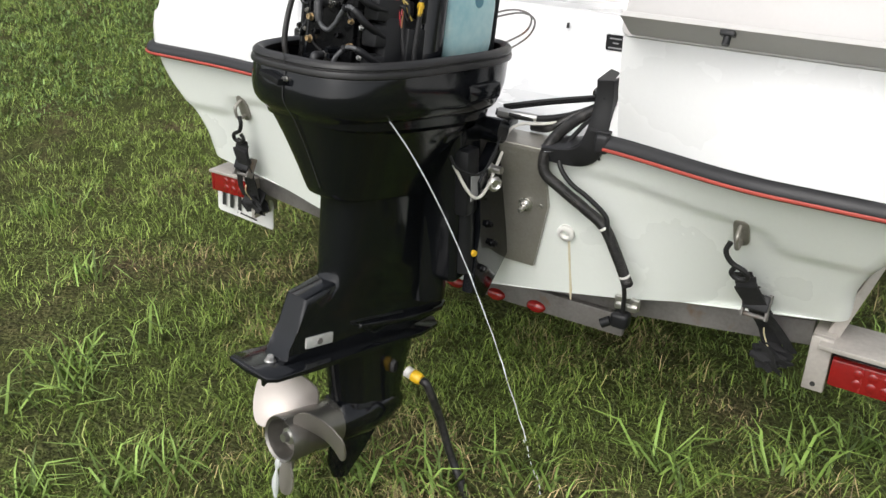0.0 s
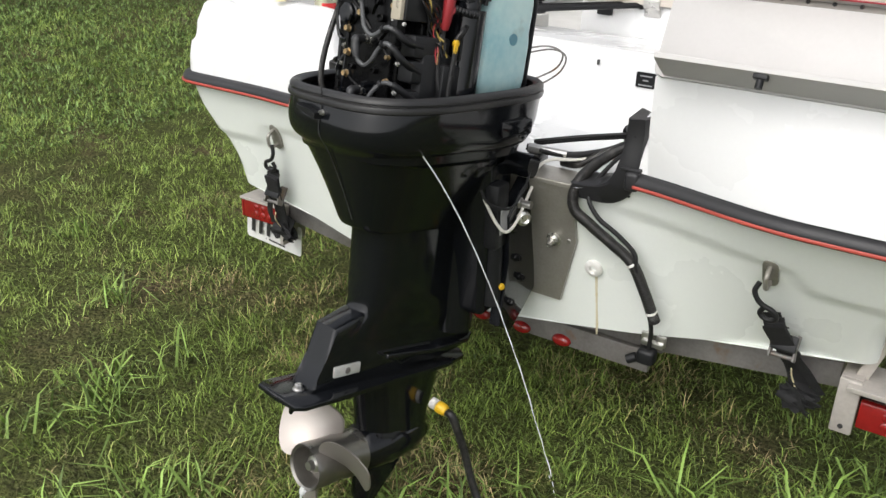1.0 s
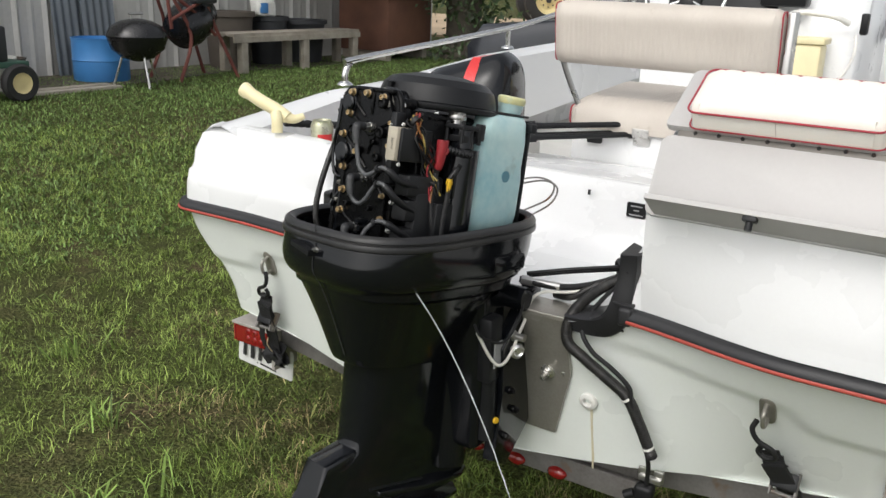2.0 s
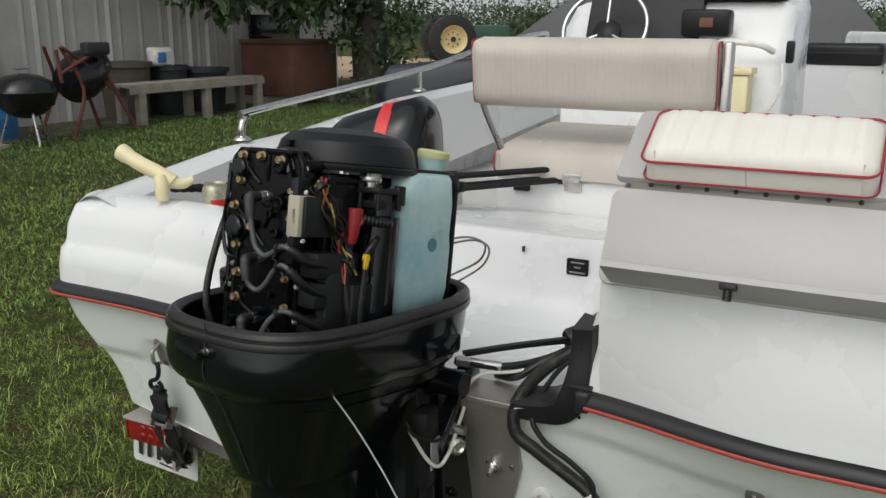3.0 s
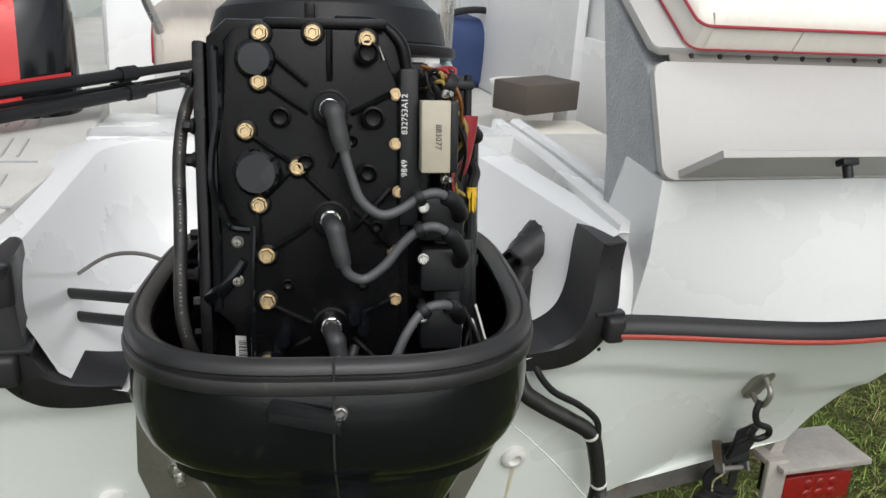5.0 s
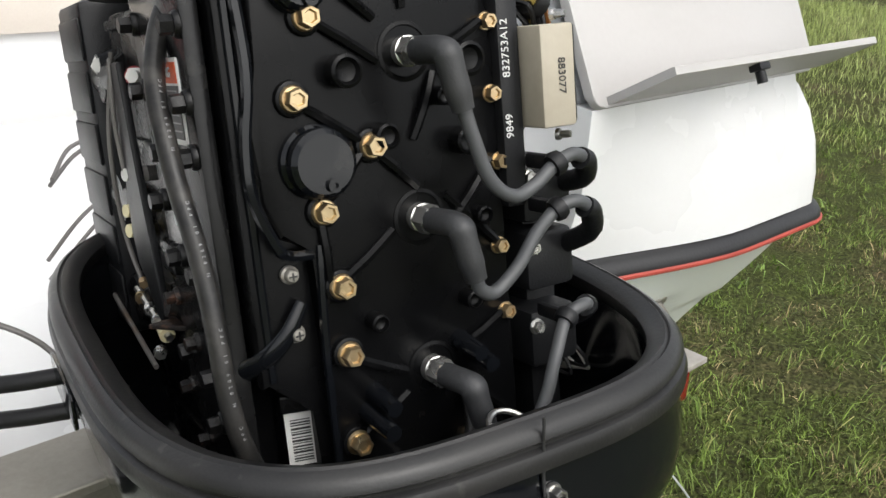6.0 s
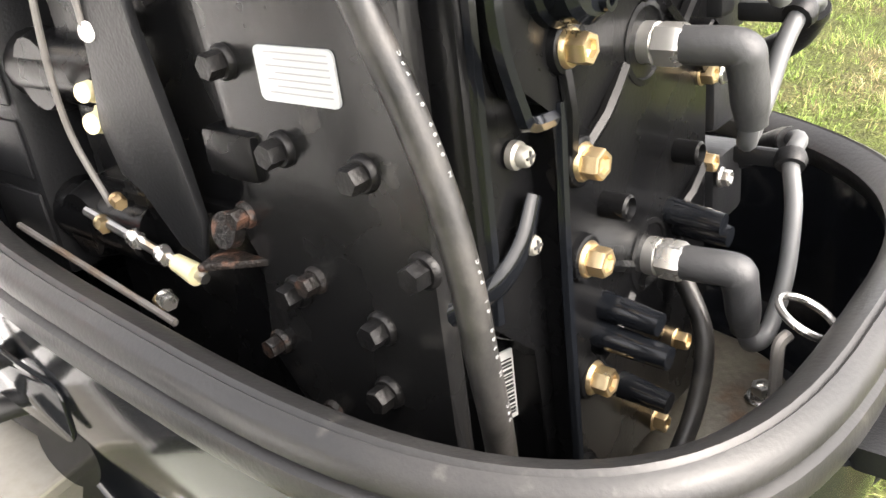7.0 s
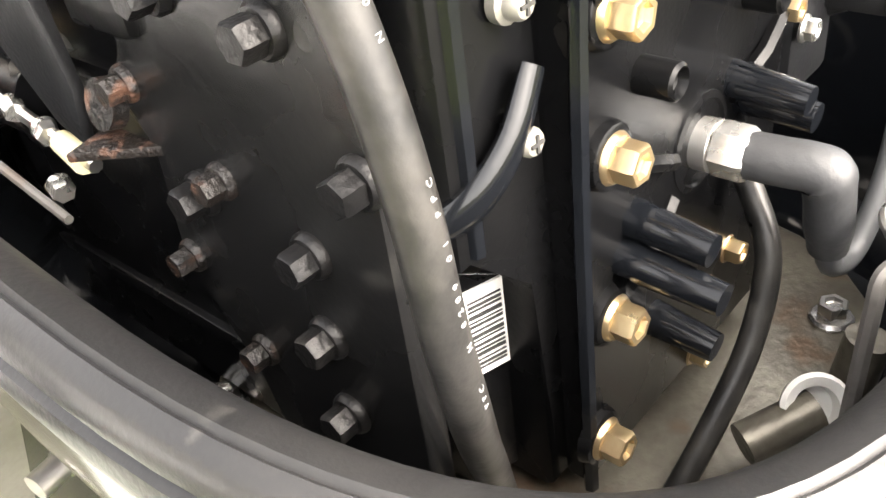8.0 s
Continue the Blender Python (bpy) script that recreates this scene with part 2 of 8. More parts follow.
def cyl(bm, a, b, r, r2=None, seg=16):
    a, b = Vector(a), Vector(b)
    h = (b - a).length
    bmesh.ops.create_cone(bm, cap_ends=True, segments=seg, radius1=r, radius2=r if r2 is None else r2, depth=h,
                          matrix=Matrix.Translation((a + b) / 2) @ axis_to(b - a))
    return bm


def lathe(bm, profile, m=I4, seg=24):
    """Turns (radius, height) pairs round z."""
    rings = []
    for r, z in profile:
        rings.append([bm.verts.new(m @ Vector((r * math.cos(2 * math.pi * i / seg), r * math.sin(2 * math.pi * i / seg), z))) for i in range(seg)])
    for a, b in zip(rings, rings[1:]):
        for i in range(seg):
            bm.faces.new((a[i], a[(i + 1) % seg], b[(i + 1) % seg], b[i]))
    if profile[0][0] > 1e-5:
        bm.faces.new(rings[0][::-1])
    if profile[-1][0] > 1e-5:
        bm.faces.new(rings[-1])
    bmesh.ops.remove_doubles(bm, verts=bm.verts, dist=1e-6)
    return bm


def curve(points, n=8):
    """A smooth line through points (Catmull-Rom)."""
    p = [Vector(q) for q in points]
    p = [2 * p[0] - p[1]] + p + [2 * p[-1] - p[-2]]
    out = []
    for i in range(1, len(p) - 2):
        for k in range(n):
            t = k / n
            a, b, c, d = p[i - 1], p[i], p[i + 1], p[i + 2]
            out.append(0.5 * (2 * b + (c - a) * t + (2 * a - 5 * b + 4 * c - d) * t * t + (3 * b - a - 3 * c + d) * t ** 3))
    return out + [p[-2]]


def tube(bm, points, r, seg=10, n=8, smooth=True, ridge=0.0, flat=1.0):
    """A tube along points; ridge corrugates it, flat squeezes it."""
    pts = curve(points, n) if smooth else [Vector(q) for q in points]
    rs = r if callable(r) else (lambda u: r)
    up, last = None, None
    for i, q in enumerate(pts):
        d = (pts[min(i + 1, len(pts) - 1)] - pts[max(i - 1, 0)]).normalized()
        if up is None:
            up = d.orthogonal().normalized()
        up = (up - d * up.dot(d)).normalized()
        side = d.cross(up)
        rad = rs(i / (len(pts) - 1)) * (1 + (ridge if i % 2 else -ridge))
        ring = [bm.verts.new(q + rad * (math.cos(2 * math.pi * k / seg) * up * flat + math.sin(2 * math.pi * k / seg) * side)) for k in range(seg)]
        if last:
            for k in range(seg):
                bm.faces.new((last[k], last[(k + 1) % seg], ring[(k + 1) % seg], ring[k]))
        else:
            bm.faces.new(ring[::-1])
        last = ring
    bm.faces.new(last)
    return bm


def ribbon(bm, points, width, thick, side, n=6):
    """A strap with thickness along points, its width along side."""
    pts, w, last = curve(points, n), Vector(side).normalized() * width / 2, None
    for i, q in enumerate(pts):
        d = (pts[min(i + 1, len(pts) - 1)] - pts[max(i - 1, 0)]).normalized()
        up = d.cross(w).normalized() * thick / 2
        ring = [bm.verts.new(q + s) for s in (w + up, -w + up, -w - up, w - up)]
        if last:
            for k in range(4):
                bm.faces.new((last[k], last[(k + 1) % 4], ring[(k + 1) % 4], ring[k]))
        else:
            bm.faces.new(ring[::-1])
        last = ring
    bm.faces.new(last)
    return bm


def loft(bm, rings, cap=True, close=True):
    """Skins between rings of equally many points."""
    vs = [[bm.verts.new(p) for p in ring] for ring in rings]
    n = len(vs[0])
    for a, b in zip(vs, vs[1:]):
        for i in range(n if close else n - 1):
            bm.faces.new((a[i], a[(i + 1) % n], b[(i + 1) % n], b[i]))
    if cap:
        bm.faces.new(vs[0][::-1])
        bm.faces.new(vs[-1])
    return bm


def prism(bm, outline, lo, hi, axis="z", m=I4, bevel=0.0):
    """A flat outline given thickness along an axis."""
    def at(p, h):
        a, b = p
        return m @ Vector({"z": (a, b, h), "y": (a, h, b), "x": (h, a, b)}[axis])
    bot, top = [bm.verts.new(at(p, lo)) for p in outline], [bm.verts.new(at(p, hi)) for p in outline]
    n = len(outline)
    fs = [bm.faces.new(bot[::-1]), bm.faces.new(top)]
    fs += [bm.faces.new((bot[i], bot[(i + 1) % n], top[(i + 1) % n], top[i])) for i in range(n)]
    if bevel:
        es = list({e for f in fs[:2] for e in f.edges})
        bmesh.ops.bevel(bm, geom=es, offset=bevel, segments=2, profile=0.5, affect="EDGES")
    return bm


def rounded(w, h, r, seg=5, cx=0.0, cy=0.0):
    """The outline of a rounded rectangle."""
    out = []
    for k, (sx, sy) in enumerate(((1, 1), (-1, 1), (-1, -1), (1, -1))):
        for i in range(seg + 1):
            a = math.pi / 2 * (k + i / seg)
            out.append((cx + sx * (w / 2 - r) + r * math.cos(a), cy + sy * (h / 2 - r) + r * math.sin(a)))
    return out


def smoothstep(a, b, x):
    t = min(1, max(0, (x - a) / (b - a)))
    return t * t * (3 - 2 * t)


def hex_bolt(bm, at, d, across, head, flange=0.0, dish=True):
    """A hexagon head with a washer flange, seated at a point and standing out along d."""
    m = Matrix.Translation(at) @ axis_to(d) @ pose(0, 0, 0, 0, 0, random.uniform(0, 60))
    fr = flange or across * 0.72
    lathe(bm, [(fr, 0), (fr, head * 0.15), (fr * 0.86, head * 0.3), (fr * 0.5, head * 0.32)], m, 18)
    r = across / 2 / math.cos(math.pi / 6)
    rings = [(r * 0.985, head * 0.25), (r, head * 0.3), (r, head * 0.9), (r * 0.9, head)]
    if dish:
        rings += [(r * 0.62, head), (r * 0.5, head * 0.82)]
    vs = [[m @ Vector((q * math.cos(k * math.pi / 3), q * math.sin(k * math.pi / 3), z)) for k in range(6)] for q, z in rings]
    loft(bm, vs)
    return bm


def words(name, text, size, m, mat, parent, label=""):
    """Raised lettering in the built-in font, as a mesh."""
    cu = bpy.data.curves.new(name, "FONT")
    cu.body, cu.size, cu.extrude, cu.align_x, cu.align_y = text, size, 0.0002, "CENTER", "CENTER"
    tmp = bpy.data.objects.new(name, cu)
    me = bpy.data.meshes.new_from_object(tmp)
    bpy.data.objects.remove(tmp)
    me.materials.append(mat)
    ob = new(name, me)
    ob.parent, ob.matrix_local = parent, m
    if label:
        ob["label"] = label
    return ob


# ---- ground ----
def ground_z(x, y):
    """Flat under the boat, rising gently towards the shed."""
    return 0.25 * smoothstep(2.0, 7.5, -x) + 0.012 * noise.noise(Vector((x * 0.9, y * 0.9, 0.3)))


def steps(marks):
    out = []
    for (a, s), (b, _) in zip(marks, marks[1:]):
        k = max(1, round((b - a) / s))
        out += [a + (b - a) * i / k for i in range(k)]
    return out + [marks[-1][0]]


def grass_soil():
    m = bpy.data.materials.new("lawn_soil")
    m.use_nodes = True
    n, l = m.node_tree.nodes, m.node_tree.links
    b = n["Principled BSDF"]
    co = n.new("ShaderNodeTexCoord")
    ramps = []
    for scale, lo, hi in ((1.6, 0.48, 0.68), (9.0, 0.40, 0.66), (70.0, 0.35, 0.7)):
        t = n.new("ShaderNodeTexNoise")
        t.inputs["Scale"].default_value, t.inputs["Detail"].default_value = scale, 6
        l.new(co.outputs["Object"], t.inputs["Vector"])
        r = n.new("ShaderNodeMapRange")
        r.inputs[1].default_value, r.inputs[2].default_value = lo, hi
        l.new(t.outputs["Fac"], r.inputs[0])
        ramps.append(r)
    prev = None
    for r, col in zip(ramps, ((0.19, 0.14, 0.085), (0.10, 0.11, 0.04), (0.035, 0.035, 0.016))):
        mx = n.new("ShaderNodeMix")
        mx.data_type = "RGBA"
        if prev:
            l.new(prev, mx.inputs[6])
        else:
            mx.inputs[6].default_value = (0.12, 0.15, 0.04, 1)
        mx.inputs[7].default_value = (*col, 1)
        l.new(r.outputs[0], mx.inputs[0])
        prev = mx.outputs[2]
    l.new(prev, b.inputs["Base Color"])
    b.inputs["Roughness"].default_value = 0.95
    b.inputs["Specular IOR Level"].default_value = 0.1
    bp = n.new("ShaderNodeBump")
    bp.inputs["Strength"].default_value, bp.inputs["Distance"].default_value = 0.8, 0.03
    l.new(ramps[2].outputs[0], bp.inputs["Height"])
    l.new(bp.outputs["Normal"], b.inputs["Normal"])
    return m


def grass_blade_material(name, base, tip_dry, dry_at):
    """Blades: green, with straw-coloured ones in the dry patches, each a little different."""
    m = bpy.data.materials.new(name)
    m.use_nodes = True
    n, l = m.node_tree.nodes, m.node_tree.links
    b = n["Principled BSDF"]
    co, geo = n.new("ShaderNodeTexCoord"), n.new("ShaderNodeNewGeometry")
    t = n.new("ShaderNodeTexNoise")
    t.inputs["Scale"].default_value, t.inputs["Detail"].default_value = 1.6, 6
    l.new(co.outputs["Object"], t.inputs["Vector"])
    add = n.new("ShaderNodeMath")
    add.operation = "MULTIPLY_ADD"
    add.inputs[1].default_value = 0.30
    l.new(geo.outputs["Random Per Island"], add.inputs[0])
    l.new(t.outputs["Fac"], add.inputs[2])
    r = n.new("ShaderNodeMapRange")
    r.inputs[1].default_value, r.inputs[2].default_value = dry_at, dry_at + 0.12
    l.new(add.outputs[0], r.inputs[0])
    mx = n.new("ShaderNodeMix")
    mx.data_type = "RGBA"
    mx.inputs[6].default_value, mx.inputs[7].default_value = (*base, 1), (*tip_dry, 1)
    l.new(r.outputs[0], mx.inputs[0])
    hs = n.new("ShaderNodeHueSaturation")
    mul = n.new("ShaderNodeMath")
    mul.operation = "MULTIPLY"
    mul.inputs[1].default_value = 37.0
    fr = n.new("ShaderNodeMath")
    fr.operation = "FRACT"
    l.new(geo.outputs["Random Per Island"], mul.inputs[0])
    l.new(mul.outputs[0], fr.inputs[0])
    vr = n.new("ShaderNodeMapRange")
    vr.inputs[3].default_value, vr.inputs[4].default_value = 0.30, 1.50
    l.new(fr.outputs[0], vr.inputs[0])
    l.new(vr.outputs[0], hs.inputs["Value"])
    l.new(mx.outputs[2], hs.inputs["Color"])
    l.new(hs.outputs[0], b.inputs["Base Color"])
    b.inputs["Roughness"].default_value = 0.55
    b.inputs["Specular IOR Level"].default_value = 0.3
    return m


def lawn():
    xs = steps([(-700, 90), (-60, 6), (-12, 0.6), (-6, 0.2), (7, 0.8), (14, 8), (70, 90), (700, 1)])
    ys = steps([(-400, 60), (-30, 4), (-3, 0.2), (7, 0.6), (18, 6), (80, 90), (900, 1)])
    me = bpy.data.meshes.new("ground")
    vs = [(x, y, ground_z(x, y)) for x in xs for y in ys]
    n = len(ys)
    fs = [(i * n + j, (i + 1) * n + j, (i + 1) * n + j + 1, i * n + j + 1) for i in range(len(xs) - 1) for j in range(n - 1)]
    me.from_pydata(vs, [], fs)
    me.materials.append(grass_soil())
    tagged(new("ground", me), "green lawn with brown dry patches, reaching a distant field", "lawn", kind="structure")


GRASS = grass_blade_material("grass_blades", (0.185, 0.265, 0.052), (0.44, 0.34, 0.18), 0.70)
WEED = grass_blade_material("weed_blades", (0.19, 0.29, 0.065), (0.40, 0.38, 0.15), 0.95)
rng = np.random.default_rng(4)


def blades(name, label, mat, x, y, height, width, bend, lean=None):
    """Many thin bent leaves in one mesh."""
    k = len(x)
    zg = np.array([ground_z(a, b) for a, b in zip(x, y)]) if k < 40000 else 0.25 * np.clip((-x - 2) / 5.5, 0, 1) ** 2 * (3 - 2 * np.clip((-x - 2) / 5.5, 0, 1))
    turn = rng.uniform(0, 2 * np.pi, k)
    lean = rng.uniform(0, 2 * np.pi, k) if lean is None else lean
    sx, sy = np.cos(turn) * width / 2, np.sin(turn) * width / 2
    dx, dy = np.cos(lean) * bend * height, np.sin(lean) * bend * height
    v = np.zeros((k, 5, 3))
    base = np.stack([x, y, zg - 0.012], 1)
    mid = base + np.stack([dx * 0.35, dy * 0.35, height * 0.62], 1)
    tip = base + np.stack([dx, dy, height * (1 - 0.35 * bend)], 1)
    side = np.stack([sx, sy, np.zeros(k)], 1)
    v[:, 0], v[:, 1], v[:, 2], v[:, 3], v[:, 4] = base - side, base + side, mid + side * 0.8, mid - side * 0.8, tip
    i = np.arange(k)[:, None] * 5
    tris = np.concatenate([i + [[0, 1, 2]], i + [[0, 2, 3]], i + [[3, 2, 4]]], 0)
    me = bpy.data.meshes.new(name)
    me.vertices.add(k * 5)
    me.vertices.foreach_set("co", v.ravel())
    me.loops.add(len(tris) * 3)
    me.loops.foreach_set("vertex_index", tris.ravel().astype(np.int32))
    me.polygons.add(len(tris))
    me.polygons.foreach_set("loop_start", np.arange(0, len(tris) * 3, 3, dtype=np.int32))
    me.polygons.foreach_set("loop_total", np.full(len(tris), 3, dtype=np.int32))
    me.update()
    me.validate()
    me.materials.append(mat)
    return tagged(new(name, me), label, "grass", kind="stuff")


# Tree shade on the lawn before the shed is put into these darker blades.
SHADE_LAWN = grass_blade_material("shaded_mown_blades", (0.155, 0.240, 0.066), (0.20, 0.19, 0.09), 0.90)
GREEN_LAWN = grass_blade_material("lawn_blades", (0.27, 0.365, 0.085), (0.45, 0.38, 0.18), 0.86)
# Pale field blades, lightened further to carry the brighter light over the field.
FIELD = grass_blade_material("sunlit_field_blades", (0.38, 0.45, 0.15), (0.46, 0.46, 0.22), 0.78)


def tufts(k, per, x, y, spread):
    """Blades in leaning tufts: their places, a size for each tuft and the way it leans."""
    cl = np.repeat(rng.uniform(0, 2 * np.pi, k), per) + rng.normal(0, 0.7, k * per)
    cs = np.repeat(rng.lognormal(0, 0.35, k), per)
    return np.repeat(x, per) + rng.normal(0, spread, k * per), np.repeat(y, per) + rng.normal(0, spread, k * per), cs, cl


def grass():
    k = 47000
    r = 0.25 + 6.0 * rng.random(k) ** 0.80
    a = rng.uniform(0, 2 * np.pi, k)
    x, y = -0.2 + r * np.cos(a), 0.8 + r * np.sin(a)
    patch = np.sin(x * 3.1 + 1.3 * np.sin(y * 2.3)) * np.sin(y * 2.7 + 1.1 * np.sin(x * 1.9)) + 0.7 * np.sin(x * 9.1 + 2 * np.sin(y * 5.3)) * np.sin(y * 8.3 + x)
    keep = rng.random(k) < 0.72 + 0.32 * patch
    x, y, patch = x[keep], y[keep], patch[keep]
    x, y, size, lean = tufts(len(x), 14, x, y, 0.022)
    k = len(x)
    h = np.clip(rng.lognormal(-3.42, 0.42, k) * size, 0.010, 0.10)
    w, bend = rng.uniform(0.0016, 0.0042, k), rng.uniform(0.3, 1.5, k)
    shade = x + 0.35 * np.sin(y * 2.1) + rng.normal(0, 0.25, k) < -1.35
    for name, label, mat, q in (("grass", "short matted lawn grass with straw patches round the trailer", GRASS, ~shade), ("lawn_grass", "short deep green lawn grass beside the boat", GREEN_LAWN, shade)):
        blades(name, label, mat, x[q], y[q], h[q], w[q], bend[q], lean[q])
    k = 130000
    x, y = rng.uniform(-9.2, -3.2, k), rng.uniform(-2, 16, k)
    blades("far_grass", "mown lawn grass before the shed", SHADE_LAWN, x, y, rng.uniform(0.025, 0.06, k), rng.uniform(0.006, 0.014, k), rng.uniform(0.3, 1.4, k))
    k = 110000
    x, y = rng.uniform(5.2, 15, k), rng.uniform(-4, 18, k)
    blades("field_grass", "longer pale field grass beyond the boat", FIELD, x, y, rng.uniform(0.04, 0.10, k) * (1 + 1.6 * np.clip((x - 7) / 3, 0, 1)), rng.uniform(0.003, 0.006, k), rng.uniform(0.2, 1.0, k))
    xs, ys, hs, ws, bs = [], [], [], [], []
    spots = [(-1.0, -0.51), (-0.97, -0.25), (-0.46, -0.63), (0.07, -0.30), (0.34, -0.16), (0.85, 0.25), (0.44, 0.98), (0.95, 0.24), (1.03, 0.46), (-0.65, -0.87), (-1.04, -0.68), (-1.53, -0.06),
             (-2.16, 0.22), (0.62, 0.09), (0.0, -0.38), (-0.9, -0.58), (-0.52, -0.72), (0.9, 0.33), (0.16, -0.28), (-1.1, -0.42)]
    spots += [(rng.uniform(-3.5, 4), rng.uniform(-1.2, 4)) for _ in range(120)]
    for n, (cx, cy) in enumerate(spots):
        for _ in range(rng.integers(14, 30) if n < 20 else rng.integers(5, 14)):
            xs.append(cx + rng.normal(0, 0.04)), ys.append(cy + rng.normal(0, 0.04))
            hs.append(rng.uniform(0.07, 0.17) if n < 20 else rng.uniform(0.04, 0.10)), ws.append(rng.uniform(0.005, 0.011)), bs.append(rng.uniform(0.5, 1.7))
    blades("weeds", "clumps of broad bright green grass blades", WEED, *(np.array(q) for q in (xs, ys, hs, ws, bs)))


lawn()
grass()

# ---- boat: plan of the hull ----
RAKE = math.tan(radians(14))
RAIL_Z = 0.905


def transom_y(x, z):
    """The motor pad leans a little, the quarters lean more."""
    k = smoothstep(0.36, 0.80, abs(x))
    quarter = 0.02 - 0.61 * (z - 0.64) if x >= 0 else 0.045 - 0.30 * (z - 0.64)
    return -(z - 0.64) * RAKE * (1 - k) + quarter * k


def hull_plan(z, side=1):
    """Half the outline at a height, from the middle of the transom round the quarter to the bow."""
    hb, rad = 0.950 + 0.105 * smoothstep(0.62, RAIL_Z, z), 0.035 + 0.025 * smoothstep(0.80, RAIL_Z, z)
    pts = [(x, transom_y(side * x, z)) for x in np.linspace(0, hb - rad, 64)]
    ye = pts[-1][1]
    pts += [(hb - rad + rad * math.sin(a), ye + rad - rad * math.cos(a)) for a in np.linspace(0, math.pi / 2, 13)[1:]]
    for y in (0.5, 0.9, 1.5, 2.2, 3.0, 3.8, 4.5, 5.0, 5.3):
        pts.append((hb * math.sqrt(max(0.0, 1 - (max(0, y - 1.5) / 4.0) ** 2.4)), y))
    pts.append((0, 5.5))
    return pts


def keel_z(x, y):
    return 0.405 + 0.155 * min(1, abs(x) / 0.95) + 0.5 * smoothstep(3.0, 5.5, y)


def hull():
    bm = bmesh.new()
    rows = 30
    for s in (1, -1):
        cols = []
        ref = hull_plan(0.7, s)
        for i in range(len(ref)):
            col = []
            x0, y0 = hull_plan(0.5, s)[i]
            zb = keel_z(x0, y0)
            zt = RAIL_Z + 0.28 * smoothstep(0.5, 5, ref[i][1])
            if i < 64:
                zt = min(zt, 0.845 + 0.06 * smoothstep(0.30, 0.41, ref[i][0]))
            for j in range(rows + 1):
                z = zb + (zt - zb) * j / rows
                x, y = hull_plan(min(z, RAIL_Z), s)[i]
                if y < 0.4:
                    # moulded step across the transom
                    line = 0.82 - 0.03 * smoothstep(0.38, 0.76, x) - 0.055 * smoothstep(0.755, 0.82, x)
                    y += 0.010 * (1 - smoothstep(line - 0.012, line + 0.006, z)) * smoothstep(0.25, 0.4, x)
                col.append(bm.verts.new((s * x, y, z)))
            cols.append(col)
        for a, b in zip(cols, cols[1:]):
            for j in range(rows):
                bm.faces.new((a[j], b[j], b[j + 1], a[j + 1]))
        keel = [bm.verts.new((0, max(0.05, c[0].co.y), keel_z(0, c[0].co.y) - 0.004)) for c in cols]
        for i in range(len(cols) - 1):
            bm.faces.new((keel[i], keel[i + 1], cols[i + 1][0], cols[i][0]))
    bmesh.ops.remove_doubles(bm, verts=bm.verts, dist=0.0005)
    return bm


def ring_sweep(profile, ring, close=False):
    """Sweeps (inward, up) pairs along a plan line of (x, y, z, nx, ny)."""
    return [[(x + nx * d, y + ny * d, z + h) for d, h in profile] for x, y, z, nx, ny in ring]


def plan_ring(z, lift, x_from, y_to, side, extra=0.0):
    """Points along the hull's outline from the notch to y_to with inward normals."""
    pts = [p for p in hull_plan(z, side)]
    out = []
    for i, (x, y) in enumerate(pts):
        if (i < 64 and x < x_from) or y > y_to:
            continue
        a, b = pts[max(0, i - 1)], pts[min(len(pts) - 1, i + 1)]
        t = Vector((b[0] - a[0], b[1] - a[1])).normalized()
        nx, ny = -t.y, t.x
        out.append((side * (x - nx * extra), y - ny * extra, z + lift(y), side * nx, ny))
    return out


def sheer(y):
    return 0.28 * smoothstep(0.5, 5, y)


boat = thing("motorboat", "white fibreglass motorboat with red striped rub rail, on a trailer", "boat")
part("hull", hull(), HULL_PAINT, boat, "off-white gelcoat hull with a moulded step")

